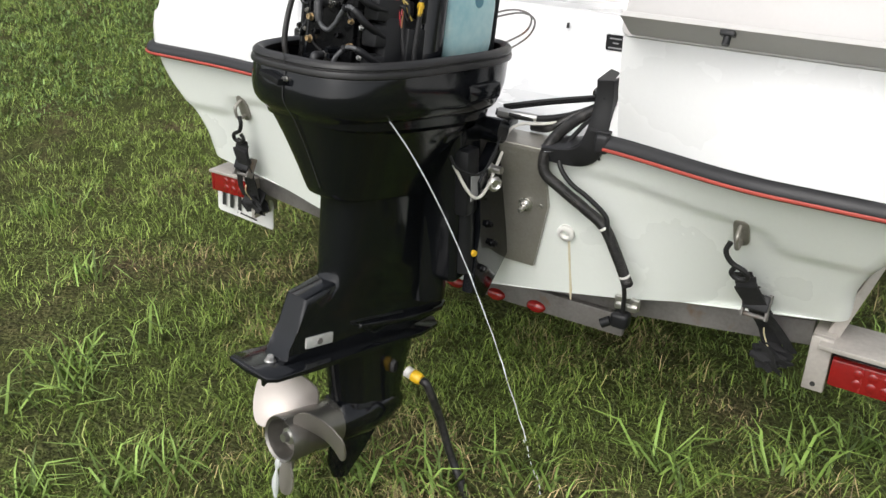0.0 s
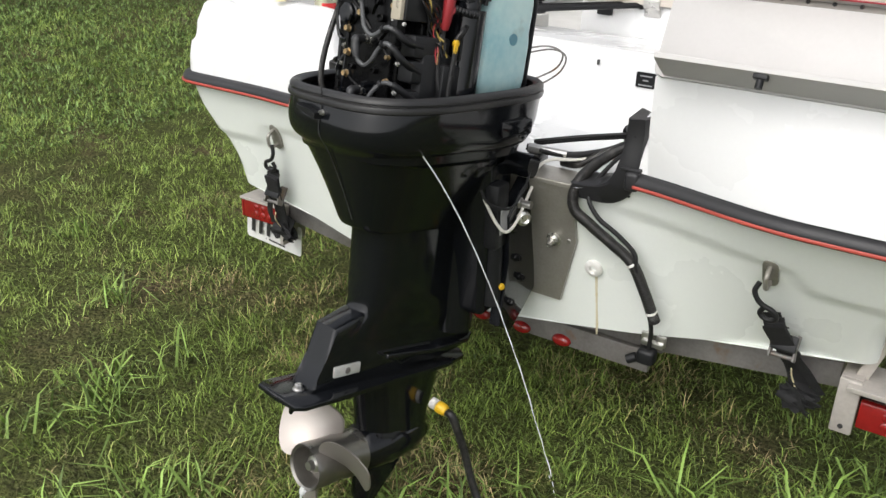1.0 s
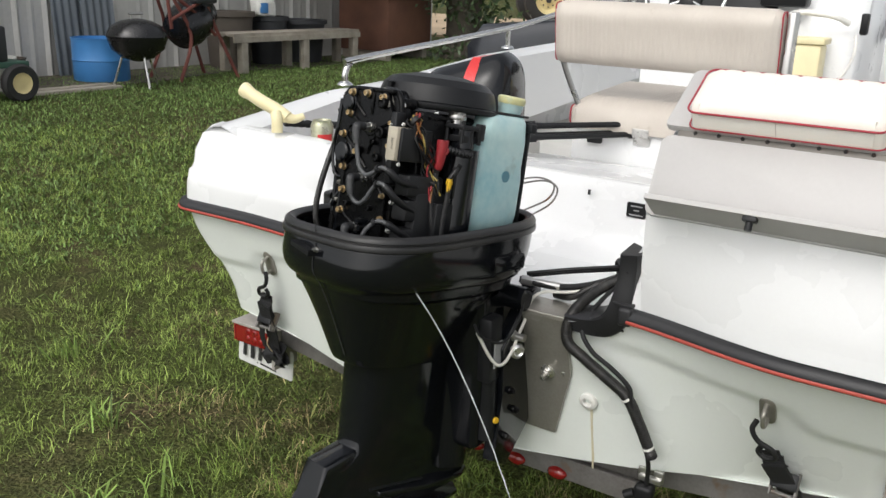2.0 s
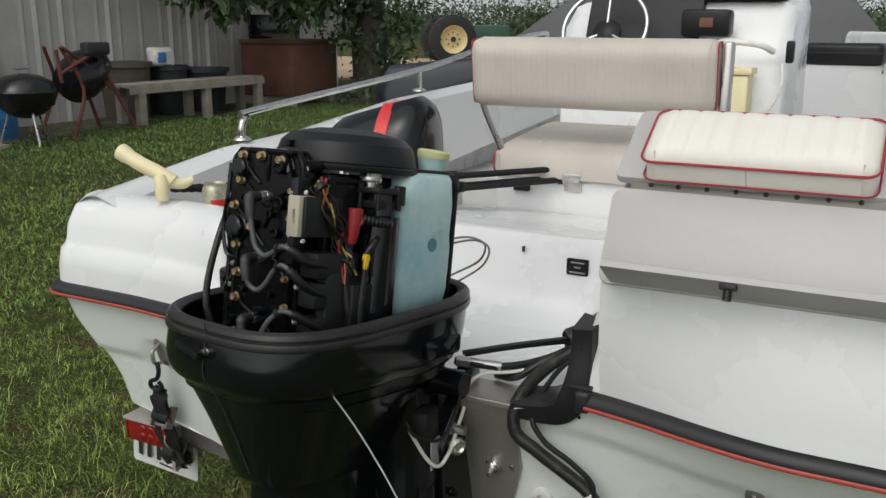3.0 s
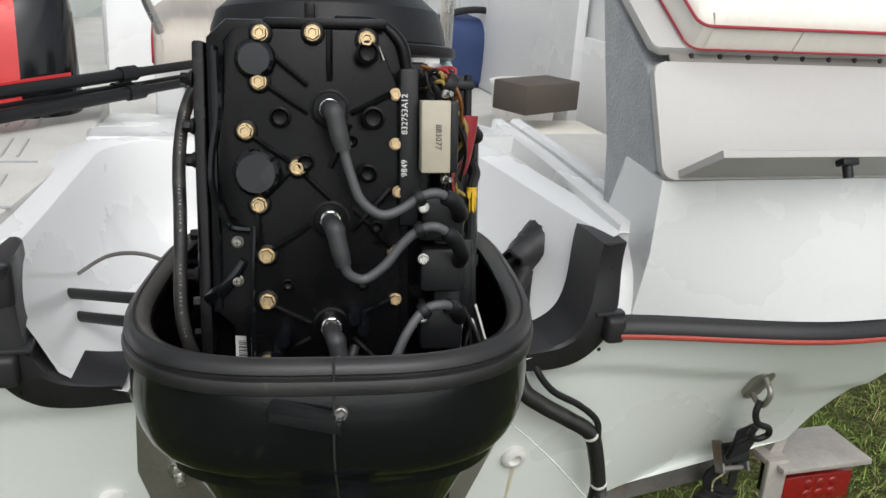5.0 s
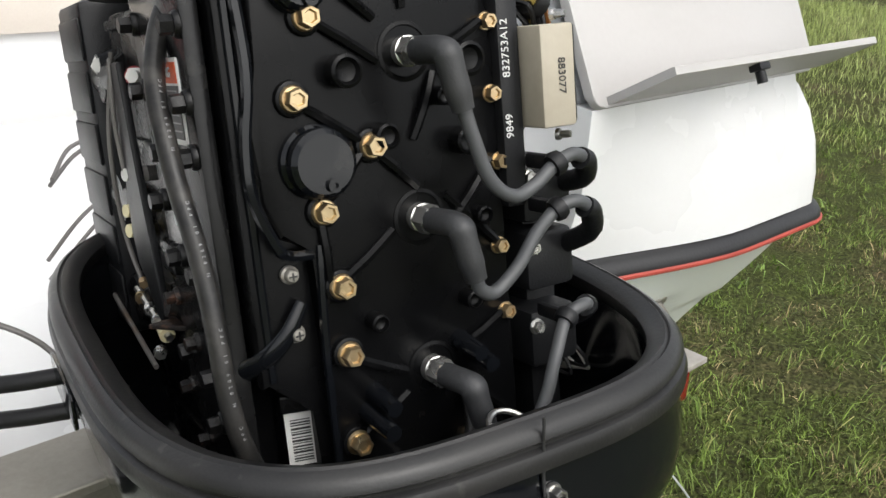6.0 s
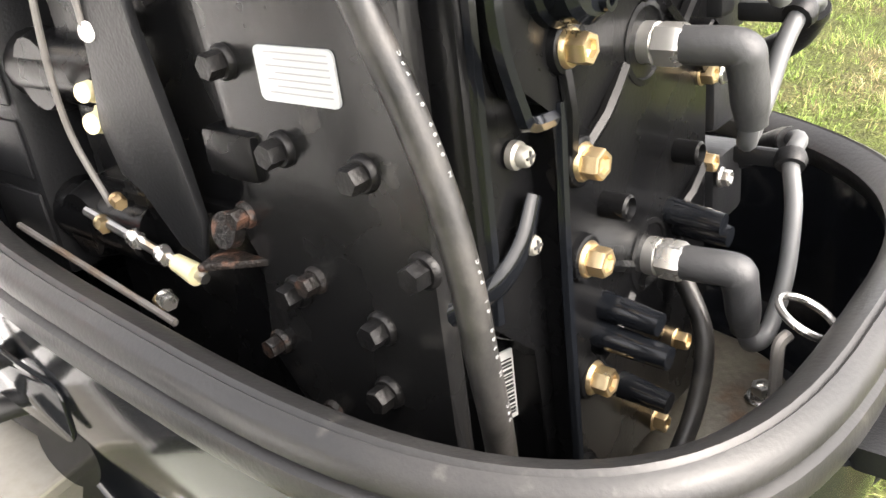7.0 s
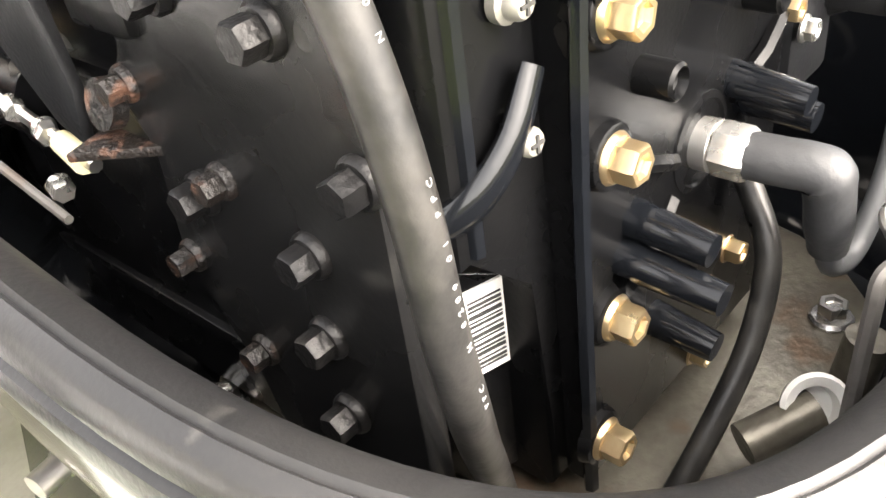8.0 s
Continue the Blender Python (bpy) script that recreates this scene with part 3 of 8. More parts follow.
for s in (1, -1):
    ring = plan_ring(RAIL_Z, sheer, 0.415, 5.0, s, 0.012)
    rail = bmesh.new()
    prof = [(0.012, -0.016), (-0.007, -0.0155), (-0.015, -0.012), (-0.0175, -0.004), (-0.016, 0.005), (-0.010, 0.014), (0.0, 0.0195), (0.018, 0.0205)]
    loft(rail, ring_sweep(prof, ring))
    r = part("rub_rail", rail, RUBBER_TRIM, boat, "black vinyl rub rail")
    strip = bmesh.new()
    loft(strip, ring_sweep([(-0.012, -0.0105), (-0.0185, -0.010), (-0.0205, -0.0080), (-0.0205, -0.0045), (-0.0185, -0.0025), (-0.012, -0.002)], ring))
    part("rail_insert", strip, RED_TRIM, r, "faded red rail insert")

    # deck moulding: a rounded coaming above the rail, falling inwards to the deck
    cap = bmesh.new()
    def crown(y):
        if s > 0:
            return 0.22 * smoothstep(0.14, 0.5, y) + 0.09 * smoothstep(0.45, 1.3, y) + 0.07 * smoothstep(1.3, 2.8, y)
        return 0.068 * smoothstep(0.05, 0.55, y) + 0.10 * smoothstep(0.55, 2.0, y)
    ring = plan_ring(RAIL_Z + 0.02, sheer, 0.408, 5.0, s)
    rings = []
    for x, y, z, nx, ny in ring:
        c = crown(y)
        pr = [(0.0, 0.0), (0.002, 0.05), (0.012, 0.105), (0.03, 0.155), (0.055, 0.195 + c * 0.5), (0.09, 0.222 + c * 0.9), (0.13, 0.232 + c), (0.17, 0.226 + c),
              (0.195, 0.20 + c), (0.205, 0.13), (0.215, 0.02)]
        if s < 0:
            pr[1:4] = [(0.002, 0.045), (0.010, 0.085), (0.026, 0.108)]
            pr[5:8] = [(0.09, 0.216 + c * 0.9), (0.13, 0.222 + c), (0.17, 0.210 + c)]
            pr.insert(4, (0.031, 0.145))
            pr.insert(3, (0.020, 0.094))
        else:
            # the starboard side deck is narrower forward
            k = 1 - 0.45 * smoothstep(0.4, 1.0, y)
            pr = [(d * k, h) for d, h in pr]
        # it slopes down to the notch in the transom
        low = 0.42 if s < 0 else 0.48
        fall = low + (1 - low) * smoothstep(0.430 if s < 0 else 0.425, 0.505 if s < 0 else 0.48, abs(x)) if y < 0.2 else 1.0
        slim = 0.42 + 0.58 * smoothstep(0.43, 0.60, abs(x)) if s < 0 and y < 0.2 else 1.0
        pr = [(d * slim, h * fall) for d, h in pr]
        rings.append([(x + nx * d, y + ny * d, z + h - sheer(y) * smoothstep(0, 0.2, h)) for d, h in pr])
    loft(cap, rings, cap=False, close=False)
    cap.verts.ensure_lookup_table()
    cap.faces.new([cap.verts[i] for i in range(len(rings[0]))])
    part("deck_coaming", cap, GELCOAT, boat, "glossy white deck moulding")

# decks either side, cockpit sole and inner sides
dk = bmesh.new()
prism(dk, [(-0.90, 0.03), (-0.440, 0.03), (-0.352, 0.46), (-0.345, 0.95), (-0.88, 0.95)], 1.00, 1.060, "z", bevel=0.006)
port_deck = part("side_deck", dk, NONSKID, boat, "grey patterned non-skid deck")
for k in range(3):
    for n in range(15):
        b = bmesh.new()
        x, y = -0.82 + 0.026 * n, 0.14 + 0.24 * k
        box(b, (x, y, 1.059), (x + 0.004, y + 0.17 - 0.006 * abs(n - 7), 1.0625))
        part("tread_ridge", b, GREY_PANEL, port_deck)
for y in (0.095, 0.345):
    b = bmesh.new()
    box(b, (-0.86, y, 1.0595), (-0.42, y + 0.007, 1.0615))
    part("deck_groove", b, GREY_TREAD, port_deck)
dk = bmesh.new()
prism(dk, [(0.425, 0.02), (0.335, 0.50), (0.335, 0.68), (0.86, 0.68), (0.86, 0.02)], 1.00, 1.035, "z", bevel=0.008)
part("side_deck", dk, NONSKID, boat)
dk = bmesh.new()
prism(dk, [(0.500, 0.98), (0.500, 1.068), (0.56, 1.066), (0.975, 1.014), (0.985, 0.98)], -0.36, 0.47, "x", bevel=0.008)
aft_deck = part("aft_deck", dk, GELCOAT, boat, "white deck behind the motor well")
cup = bmesh.new()
lathe(cup, [(0.0, -0.003), (0.040, -0.003), (0.044, 0.0), (0.047, 0.0), (0.050, -0.004)], T(0.362, 0.545, 1.0685) @ pose(0, 0, 0, -6), 28)
part("cup_recess", cup, GELCOAT, aft_deck)
for k in range(2):
    b = bmesh.new()
    loft(b, [[(x + 0.043 * k + dx, y, z) for dx, z in ((0.0, 1.02), (0.002, 1.066 + lift), (0.008, 1.072 + lift), (0.024, 1.072 + lift), (0.030, 1.066 + lift), (0.032, 1.02))]
             for x, y, lift in ((0.428, -0.04, -0.012), (0.436, 0.10, -0.006), (0.450, 0.35, 0.0), (0.467, 0.66, 0.0))])
    part("deck_ridge", b, GELCOAT, boat)
b = bmesh.new()
box(b, (-0.93, 0.62, 0.88), (0.93, 4.0, 0.92))
part("cockpit_sole", b, NONSKID, boat, "light grey cockpit floor")
for s in (-1, 1):
    b = bmesh.new()
    box(b, (s * 0.93, 0.7, 0.9), (s * 0.96, 3.2, 1.2), bevel=0.01)
    part("inner_side", b, GELCOAT, boat)


def motor_well():
    """A rounded tub in the transom, open aft."""
    bm = bmesh.new()
    path = [(0.414 - 0.075 * t, -0.05 + 0.42 * t) for t in np.linspace(0, 1, 9)]
    path += [(0.214 + 0.125 * math.cos(a), 0.37 + 0.13 * math.sin(a)) for a in np.linspace(0, math.pi / 2, 9)[1:]]
    path += [(0.214 - 0.428 * t, 0.50) for t in np.linspace(0, 1, 15)[1:]]
    path += [(-0.214 - 0.125 * math.sin(a), 0.37 + 0.13 * math.cos(a)) for a in np.linspace(0, math.pi / 2, 9)[1:]]
    path += [(-0.339 - 0.075 * t, 0.37 - 0.42 * t) for t in np.linspace(0, 1, 9)[1:]]
    rings = []
    n = len(path)
    for i, (x, y) in enumerate(path):
        a, b = path[max(0, i - 1)], path[min(n - 1, i + 1)]
        t = Vector((b[0] - a[0], b[1] - a[1])).normalized()
        nx, ny = -t.y, t.x
        lip = 1.045 + 0.022 * smoothstep(-0.05, 0.45, y)
        prof = [(-0.06, lip - 0.004), (-0.015, lip), (0.0, lip - 0.006), (0.008, lip - 0.03), (0.018, lip - 0.09), (0.032, 0.93), (0.055, 0.885), (0.09, 0.865), (0.14, 0.857)]
        rings.append([(x + nx * d, y + ny * d, z) for d, z in prof])
    loft(bm, rings, cap=False, close=False)
    box(bm, (-0.30, -0.02, 0.835), (0.30, 0.40, 0.8575))
    return bm


well = part("motor_well", motor_well(), GELCOAT, boat, "glossy white moulded motor well")
speck = bmesh.new()
box(speck, (0.058, 0.475, 1.018), (0.064, 0.482, 1.032))
part("speck", speck, DARK_PRINT, well)
bd = bmesh.new()
prism(bd, rounded(0.056, 0.042, 0.005), -0.003, 0.0, "y", T(0.205, 0.4795, 0.996))
badge = part("badge", bd, BLACK_PLASTIC, boat, "small black switch plate")
for z, w in ((0.012, 0.034), (0.0, 0.016), (-0.013, 0.04)):
    bars = bmesh.new()
    box(bars, (0.205 - w / 2, 0.4755, 0.995 + z - 0.0018), (0.205 + w / 2, 0.4772, 0.995 + z + 0.0018))
    part("print_bar", bars, GREY_PRINT, badge)

# black rubber mouldings at both sides of the notch
def notch_moulding(s):
    """A thick rubber trim: a post at the side of the notch that sweeps round into its lower corner."""
    outer = curve([(0.426, 1.040, 0), (0.426, 0.985, 0), (0.424, 0.930, 0), (0.412, 0.878, 0), (0.380, 0.842, 0), (0.335, 0.830, 0), (0.262, 0.832, 0)], 4)
    inner = curve([(0.386, 1.040, 0), (0.383, 0.985, 0), (0.376, 0.940, 0), (0.362, 0.902, 0), (0.338, 0.880, 0), (0.305, 0.871, 0), (0.262, 0.868, 0)], 4)
    rings = []
    for o, i in zip(outer, inner):
        yo = -(o.y - 0.64) * RAKE + 0.034 * smoothstep(0.90, 1.03, o.y) - 0.014
        yi = -(i.y - 0.64) * RAKE + 0.034 * smoothstep(0.90, 1.03, i.y) - 0.016
        rings.append([(s * q.x - (0.016 if s < 0 else 0), q.y, q.z) for q in (Vector((o.x, yo + 0.02, o.y)), Vector((o.x - 0.002, yo + 0.003, o.y + 0.001)), Vector((o.x - 0.006, yo, o.y + 0.002)),
                      Vector((i.x + 0.008, yi, i.y - 0.002)), Vector((i.x + 0.001, yi + 0.004, i.y)), Vector((i.x - 0.004, yi + 0.090, i.y + 0.004)), Vector((i.x + 0.010, yi + 0.092, i.y)), Vector((o.x, yo + 0.06, o.y)))])
    return loft(bmesh.new(), rings)


for s in (1, -1):
    tr = part("notch_moulding", notch_moulding(s), RUBBER_TRIM, boat, "black rubber corner moulding")
    if s < 0:
        b = bmesh.new()
        box(b, (-0.447, -0.078, 0.980), (-0.399, 0.028, 1.045), bevel=0.010, seg=3)
        part("moulding_head", b, RUBBER_TRIM, tr)
    b = bmesh.new()
    box(b, (s * 0.384, -0.090, 0.9275), (s * 0.431, -0.052, 0.9345), bevel=0.002)
    part("moulded_bead", b, RUBBER_TRIM, tr)
    b = bmesh.new()
    box(b, (s * 0.400, -0.100, 0.886), (s * 0.432, -0.058, 0.928), bevel=0.008, seg=3)
    part("rail_end_cap", b, RUBBER_TRIM, tr)
    for z in (0.865, 1.0):
        b = bmesh.new()
        lathe(b, [(0.0035, 0), (0.003, 0.0015), (0, 0.002)], Matrix.Translation((s * 0.405, -(z - 0.64) * RAKE - 0.0135 + 0.034 * smoothstep(0.90, 1.03, z), z)) @ axis_to((0, -1, -0.2)), 10)
        part("moulding_screw", b, BLACK_PLASTIC, tr)

# transom fittings
sp = bmesh.new()
def on_transom(x, z, off=0.0):
    return (x, transom_y(x, z) - off, z)
o = [(-0.268, 0.855), (0.268, 0.855), (0.273, 0.704), (0.224, 0.520), (-0.224, 0.520), (-0.273, 0.704)]
front, back = [sp.verts.new(on_transom(x, z, 0.012)) for x, z in o], [sp.verts.new(on_transom(x, z, -0.004)) for x, z in o]
sp.faces.new(front), sp.faces.new(back[::-1])
for i in range(6):
    sp.faces.new((front[i], front[(i + 1) % 6], back[(i + 1) % 6], back[i]))
box(sp, (-0.268, -0.066, 0.846), (0.268, 0.03, 0.860), bevel=0.003)
plate = part("transom_plate", sp, PLATE_STEEL, boat, "dull stainless steel transom plate", angle=20)
for x, z in ((0.215, 0.70), (0.255, 0.705), (-0.215, 0.70), (0.12, 0.72)):
    b = bmesh.new()
    big = abs(x) == 0.215
    p = Vector(on_transom(x, z, 0.012))
    d = Vector((0, -1, -RAKE)).normalized()
    lathe(b, [(0.018, 0), (0.018, 0.002), (0.010, 0.003)] if big else [(0.006, 0), (0.005, 0.003)], Matrix.Translation(p) @ axis_to(d), 18)
    if big:
        hex_bolt(b, p + d * 0.001, d, 0.017, 0.014)
        cyl(b, p + d * 0.012, p + d * 0.030, 0.0065)
    part("plate_nut" if big else "rivet", b, ZINC if big else STEEL, plate)
for x in (0.313, -0.31):
    b = bmesh.new()
    p, d = Vector(on_transom(x, 0.64)), Vector((0, -1, -RAKE)).normalized()
    lathe(b, [(0.022, -0.004), (0.022, 0.004), (0.019, 0.007), (0.012, 0.008), (0.009, 0.005), (0.009, -0.02)], Matrix.Translation(p) @ axis_to(d), 24)
    part("drain_fitting", b, WHITE_PLASTIC, boat, "white plastic drain outlet")
b = bmesh.new()
out = [(0.004, 0.0), (0.0028, -0.09), (0.0045, -0.15), (0.002, -0.185), (-0.002, -0.185), (-0.0015, -0.1), (-0.0025, 0.0)]
v = [b.verts.new(on_transom(0.318 + x, 0.622 + z, -0.0028)) for x, z in out]
w = [b.verts.new(on_transom(0.318 + x, 0.622 + z, -0.0043)) for x, z in out]
b.faces.new(v)
for i in range(len(out)):
    b.faces.new((v[i], v[(i + 1) % 7], w[(i + 1) % 7], w[i]))
part("rust_streak", b, material("rust_stain", (0.62, 0.54, 0.34), 0.5, dark=(0.70, 0.67, 0.54), scale=30, amount=0.9, bump=0.0), boat, "yellow-brown rust streak")
for s in (1, -1):
    b = bmesh.new()
    x, z = s * 0.724, 0.768
    m = Matrix.Translation(on_transom(x, z, -0.006)) @ pose(0, 0, 0, 31 if s > 0 else 17)
    prism(b, rounded(0.032, 0.082, 0.015), -0.006, 0.004, "y", m, 0.0015)
    ey = part("tie_down_eye", b, PLATE_STEEL, boat, "stainless tie-down eye")
    b = bmesh.new()
    tube(b, [m @ Vector(q) for q in ((0, -0.002, 0.024), (0, -0.03, 0.018), (0, -0.036, -0.008), (0, -0.026, -0.022), (0, -0.002, -0.026))], 0.0052)
    part("eye_bow", b, PLATE_STEEL, ey)
b = bmesh.new()
for x in (0.450, 0.488):
    box(b, (x - 0.012, 0.040, 0.463), (x + 0.012, 0.050, 0.493), bevel=0.002)
box(b, (0.442, 0.032, 0.462), (0.497, 0.048, 0.476), bevel=0.002)
sb = part("transducer_bracket", b, STEEL, boat, "stainless sensor bracket")
b = bmesh.new()
box(b, (0.440, 0.010, 0.418), (0.485, 0.048, 0.458), bevel=0.01, seg=3)
cyl(b, (0.440, 0.02, 0.432), (0.42, 0.014, 0.42), 0.012)
part("sensor", b, BLACK_PLASTIC, sb)


# ---- jump seat box on the starboard quarter ----
seat_box = thing("jump_seat", "grey hinged jump seat locker with a flap", "boat seat", T(0, 0, 0))
b = bmesh.new()
x0, x1 = 0.452, 1.0
out = [(-0.085, 1.15), (-0.018, 1.290), (0.125, 1.386), (0.15, 1.386), (0.068, 1.15), (0.05, 0.98), (0.02, 0.98)]
prism(b, out, 0.449, x1 + 0.02, "x", bevel=0.004)
part("box", b, GREY_TREAD, seat_box, "grey textured locker side", smooth=False)
b = bmesh.new()
plinth = []
for x in np.linspace(0.446, 0.955, 14):
    ty = transom_y(x, 0.925)
    plinth.append([(x, -0.111, 1.142), (x, 0.0, 1.150), (x, 0.05, 1.03), (x, ty + 0.05, 0.93), (x, ty - 0.002, 0.926), (x, (ty - 0.111) / 2 - 0.012, 1.034)])
loft(b, plinth)
part("locker_plinth", b, GELCOAT, boat, "white moulded plinth under the locker")


def tilted_panel(y0, z0, y1, z1):
    """A frame with y up along a slope from (y0, z0) to (y1, z1); x right, z out aft."""
    up = Vector((0, y1 - y0, z1 - z0))
    h = up.length
    up.normalize()
    right = Vector((1, 0, 0))
    out = right.cross(up)
    m = Matrix((right, up, out)).transposed().to_4x4()
    m.translation = (0, y0, z0)
    return m, h


m, h = tilted_panel(-0.113, 1.143, -0.040, 1.296)
b = bmesh.new()
prism(b, rounded(x1 - 0.442, h, 0.018, cx=(0.442 + x1) / 2, cy=h / 2), -0.006, 0.008, "z", m, 0.003)
lid = part("lid", b, GREY_PANEL, seat_box, "pale grey board lid")
b = bmesh.new()
flap = []
for x, root, tip in ((0.466, 0.100, 0.101), (0.472, 0.012, 0.107), (1.006, 0.012, 0.107), (1.012, 0.030, 0.104)):
    flap.append([m @ Vector((x, 0.003, root - 0.003)), m @ Vector((x, 0.013, root - 0.003)), m @ Vector((x, 0.021, tip)), m @ Vector((x, 0.020, tip + 0.002)), m @ Vector((x, 0.011, tip + 0.002)), m @ Vector((x, 0.010, tip))])
flap[0] = [m @ Vector((0.466, v, w)) for v, w in ((0.003, 0.008), (0.013, 0.008), (0.014, 0.03), (0.0135, 0.031), (0.0045, 0.031), (0.004, 0.03))]
loft(b, flap)
part("flap", b, GREY_PANEL, seat_box, "grey lifting flap", angle=25)
b = bmesh.new()
cyl(b, m @ Vector((0.672, 0.012, 0.098)), m @ Vector((0.672, -0.016, 0.098)), 0.007)
box(b, (0.659, 0.000, 0.090), (0.685, 0.010, 0.108), m, 0.002)
part("latch_knob", b, BLACK_PLASTIC, seat_box, "small black latch")
b = bmesh.new()
box(b, (0.47, h - 0.001, 0.000), (x1, h + 0.020, 0.006), m, 0.001)
hs_ = part("hinge_strip", b, material("dull_hinge", (0.20, 0.185, 0.165), 0.55, 0.4, scale=20, bump=0.05), seat_box, "long tarnished piano hinge")
for k in range(10):
    b = bmesh.new()
    lathe(b, [(0.0045, 0), (0.0035, 0.002), (0.0, 0.0025)], m @ T(0.505 + 0.047 * k, h + 0.010, 0.006), 10)
    part("hinge_rivet", b, RUST, hs_)
# top board and cushion
m, h = tilted_panel(-0.054, 1.302, 0.118, 1.406)
b = bmesh.new()
prism(b, rounded(x1 + 0.02 - 0.442, h - 0.008, 0.012, cx=(0.442 + x1 + 0.02) / 2, cy=h / 2 + 0.012), -0.004, 0.010, "z", m, 0.003)
part("top_board", b, GREY_PANEL, seat_box)


def cushion(name, w, h, t, m, mat, ribs, parent=None, label="", roll=0.0):
    """A padded slab with shallow sewn channels across it; x right, y up, z out."""
    bm = bmesh.new()
    nx, ny = (8 if ribs < 20 else 4) * ribs, 10
    def at(u, v, top):
        ex, ey = min(u, 1 - u) * w, min(v, 1 - v) * h
        edge = min(1, ex / (t * 0.5)) ** 0.5 * min(1, ey / (t * 0.5)) ** 0.5
        rib = abs(math.sin(math.pi * u * ribs)) ** 0.35
        cr = 0.02
        x, y = (u - 0.5) * w, v * h
        if ex < cr and ey < cr:
            x -= math.copysign((cr - ey) * 0.35, x)
            y -= math.copysign((cr - ex) * 0.35, v - 0.5)
        z = t * (0.62 + 0.38 * edge) - min(0.0055, w / ribs * 0.14) * (1 - rib) * edge
        return m @ Vector((x, y, z if top else 0))
    top = [[bm.verts.new(at(i / nx, j / ny, True)) for j in range(ny + 1)] for i in range(nx + 1)]
    bot = [[bm.verts.new(at(i / nx, j / ny, False)) for j in range(ny + 1)] for i in range(nx + 1)]
    for i in range(nx):
        for j in range(ny):
            bm.faces.new((top[i][j], top[i + 1][j], top[i + 1][j + 1], top[i][j + 1]))
            bm.faces.new((bot[i][j], bot[i][j + 1], bot[i + 1][j + 1], bot[i + 1][j]))
    rim = [(i, 0) for i in range(nx)] + [(nx, j) for j in range(ny)] + [(i, ny) for i in range(nx, 0, -1)] + [(0, j) for j in range(ny, 0, -1)]
    for a, b in zip(rim, rim[1:] + rim[:1]):
        bm.faces.new((top[a[0]][a[1]], bot[a[0]][a[1]], bot[b[0]][b[1]], top[b[0]][b[1]]))
    ob = part(name, bm, mat, parent, label, angle=60)
    return ob, [m @ Vector((x, y, 0)) for x, y in rounded(w, h, 0.018, cy=h / 2)]


mc = m @ T(0.674, 0.010, 0.011)
pad = thing("seat_cushion", "white ribbed vinyl cushion with dark red piping on the locker", "cushion")
cushion("pad", 0.362, 0.142, 0.066, mc, VINYL_WHITE, 10, pad)
for nm, hgt, r in (("piping", 0.043, 0.0022), ("lower_piping", 0.003, 0.0016)):
    b = bmesh.new()
    ring = [mc @ Vector((x, y, hgt)) for x, y in rounded(0.366, 0.146, 0.020, cy=0.071)]
    tube(b, ring + [ring[0]], r, 6, 1, smooth=False)
    part(nm, b, PIPING, pad, "dark red piping")
b = bmesh.new()
box(b, (-0.012, -0.0012, 0.004), (-0.0106, 0.001, 0.042), mc)
part("band_seam", b, VINYL, pad)

# ---- bench with a swing backrest ----
bench = thing("bench_seat", "cream vinyl boat bench with a swing backrest", "boat seat")
b = bmesh.new()
box(b, (-0.245, 0.985, 0.92), (0.43, 1.45, 1.122), bevel=0.012)
part("seat_base", b, GELCOAT, bench)
cushion("seat_pad", 0.68, 0.44, 0.105, T(0.092, 0.965, 1.122) @ pose(0, 0, 0, 4), VINYL, 42, bench, "faded cream ribbed vinyl")
m, h = tilted_panel(0.960, 1.340, 0.932, 1.535)
cushion("backrest", 0.72, h, 0.075, m @ T(0.062, 0, -0.02), VINYL, 44, bench, "faded cream ribbed vinyl")
for x in (-0.297, 0.421):
    b = bmesh.new()
    ring = [m @ Vector((x, q[1] * 0 + q[0], q[1])) for q in rounded(h - 0.010, 0.050, 0.015, cx=h / 2, cy=0.004)]
    tube(b, ring + [ring[0]], 0.0026, 6, 1, smooth=False)
    part("piping", b, PIPING, bench, "dark red piping")
    b = bmesh.new()
    if x < 0:
        tube(b, [(x + 0.0, 0.95, 1.53), (x + 0.01, 0.955, 1.36), (x + 0.08, 0.99, 1.17)], 0.010, 8)
    else:
        box(b, (x + 0.008, 0.93, 0.95), (x + 0.03, 0.985, 1.53), bevel=0.006)
    part("backrest_arm", b, STEEL, bench)
b = bmesh.new()
tube(b, [(-0.247, 0.967 + q[0], 1.132 + q[1] + 0.07 * q[0]) for q in rounded(0.43, 0.062, 0.02, cx=0.218, cy=0.028)], 0.0028, 6, 1, smooth=False)
part("piping", b, PIPING, bench)
for x in (0.245, 0.01):
    b = bmesh.new()
    box(b, (x - 0.028, 0.978, 1.084), (x + 0.028, 0.986, 1.111), bevel=0.002)
    box(b, (x - 0.028, 0.960, 1.116), (x + 0.028, 0.968, 1.141), bevel=0.002)
    cyl(b, (x - 0.028, 0.972, 1.113), (x + 0.028, 0.972, 1.113), 0.004)
    for dx in (-0.018, 0.0, 0.018):
        for yy, zz in ((0.9775, 1.097), (0.9595, 1.129)):
            lathe(b, [(0.0035, 0), (0.0028, 0.0014), (0, 0.0018)], Matrix.Translation((x + dx, yy + 0.0004, zz)) @ axis_to((0, -1, 0)), 8)
    part("hinge", b, STEEL, bench, "bright metal hinge")
b = bmesh.new()
prism(b, rounded(0.052, 0.022, 0.004), 0.975, 0.986, "y", T(-0.155, 0, 1.085))
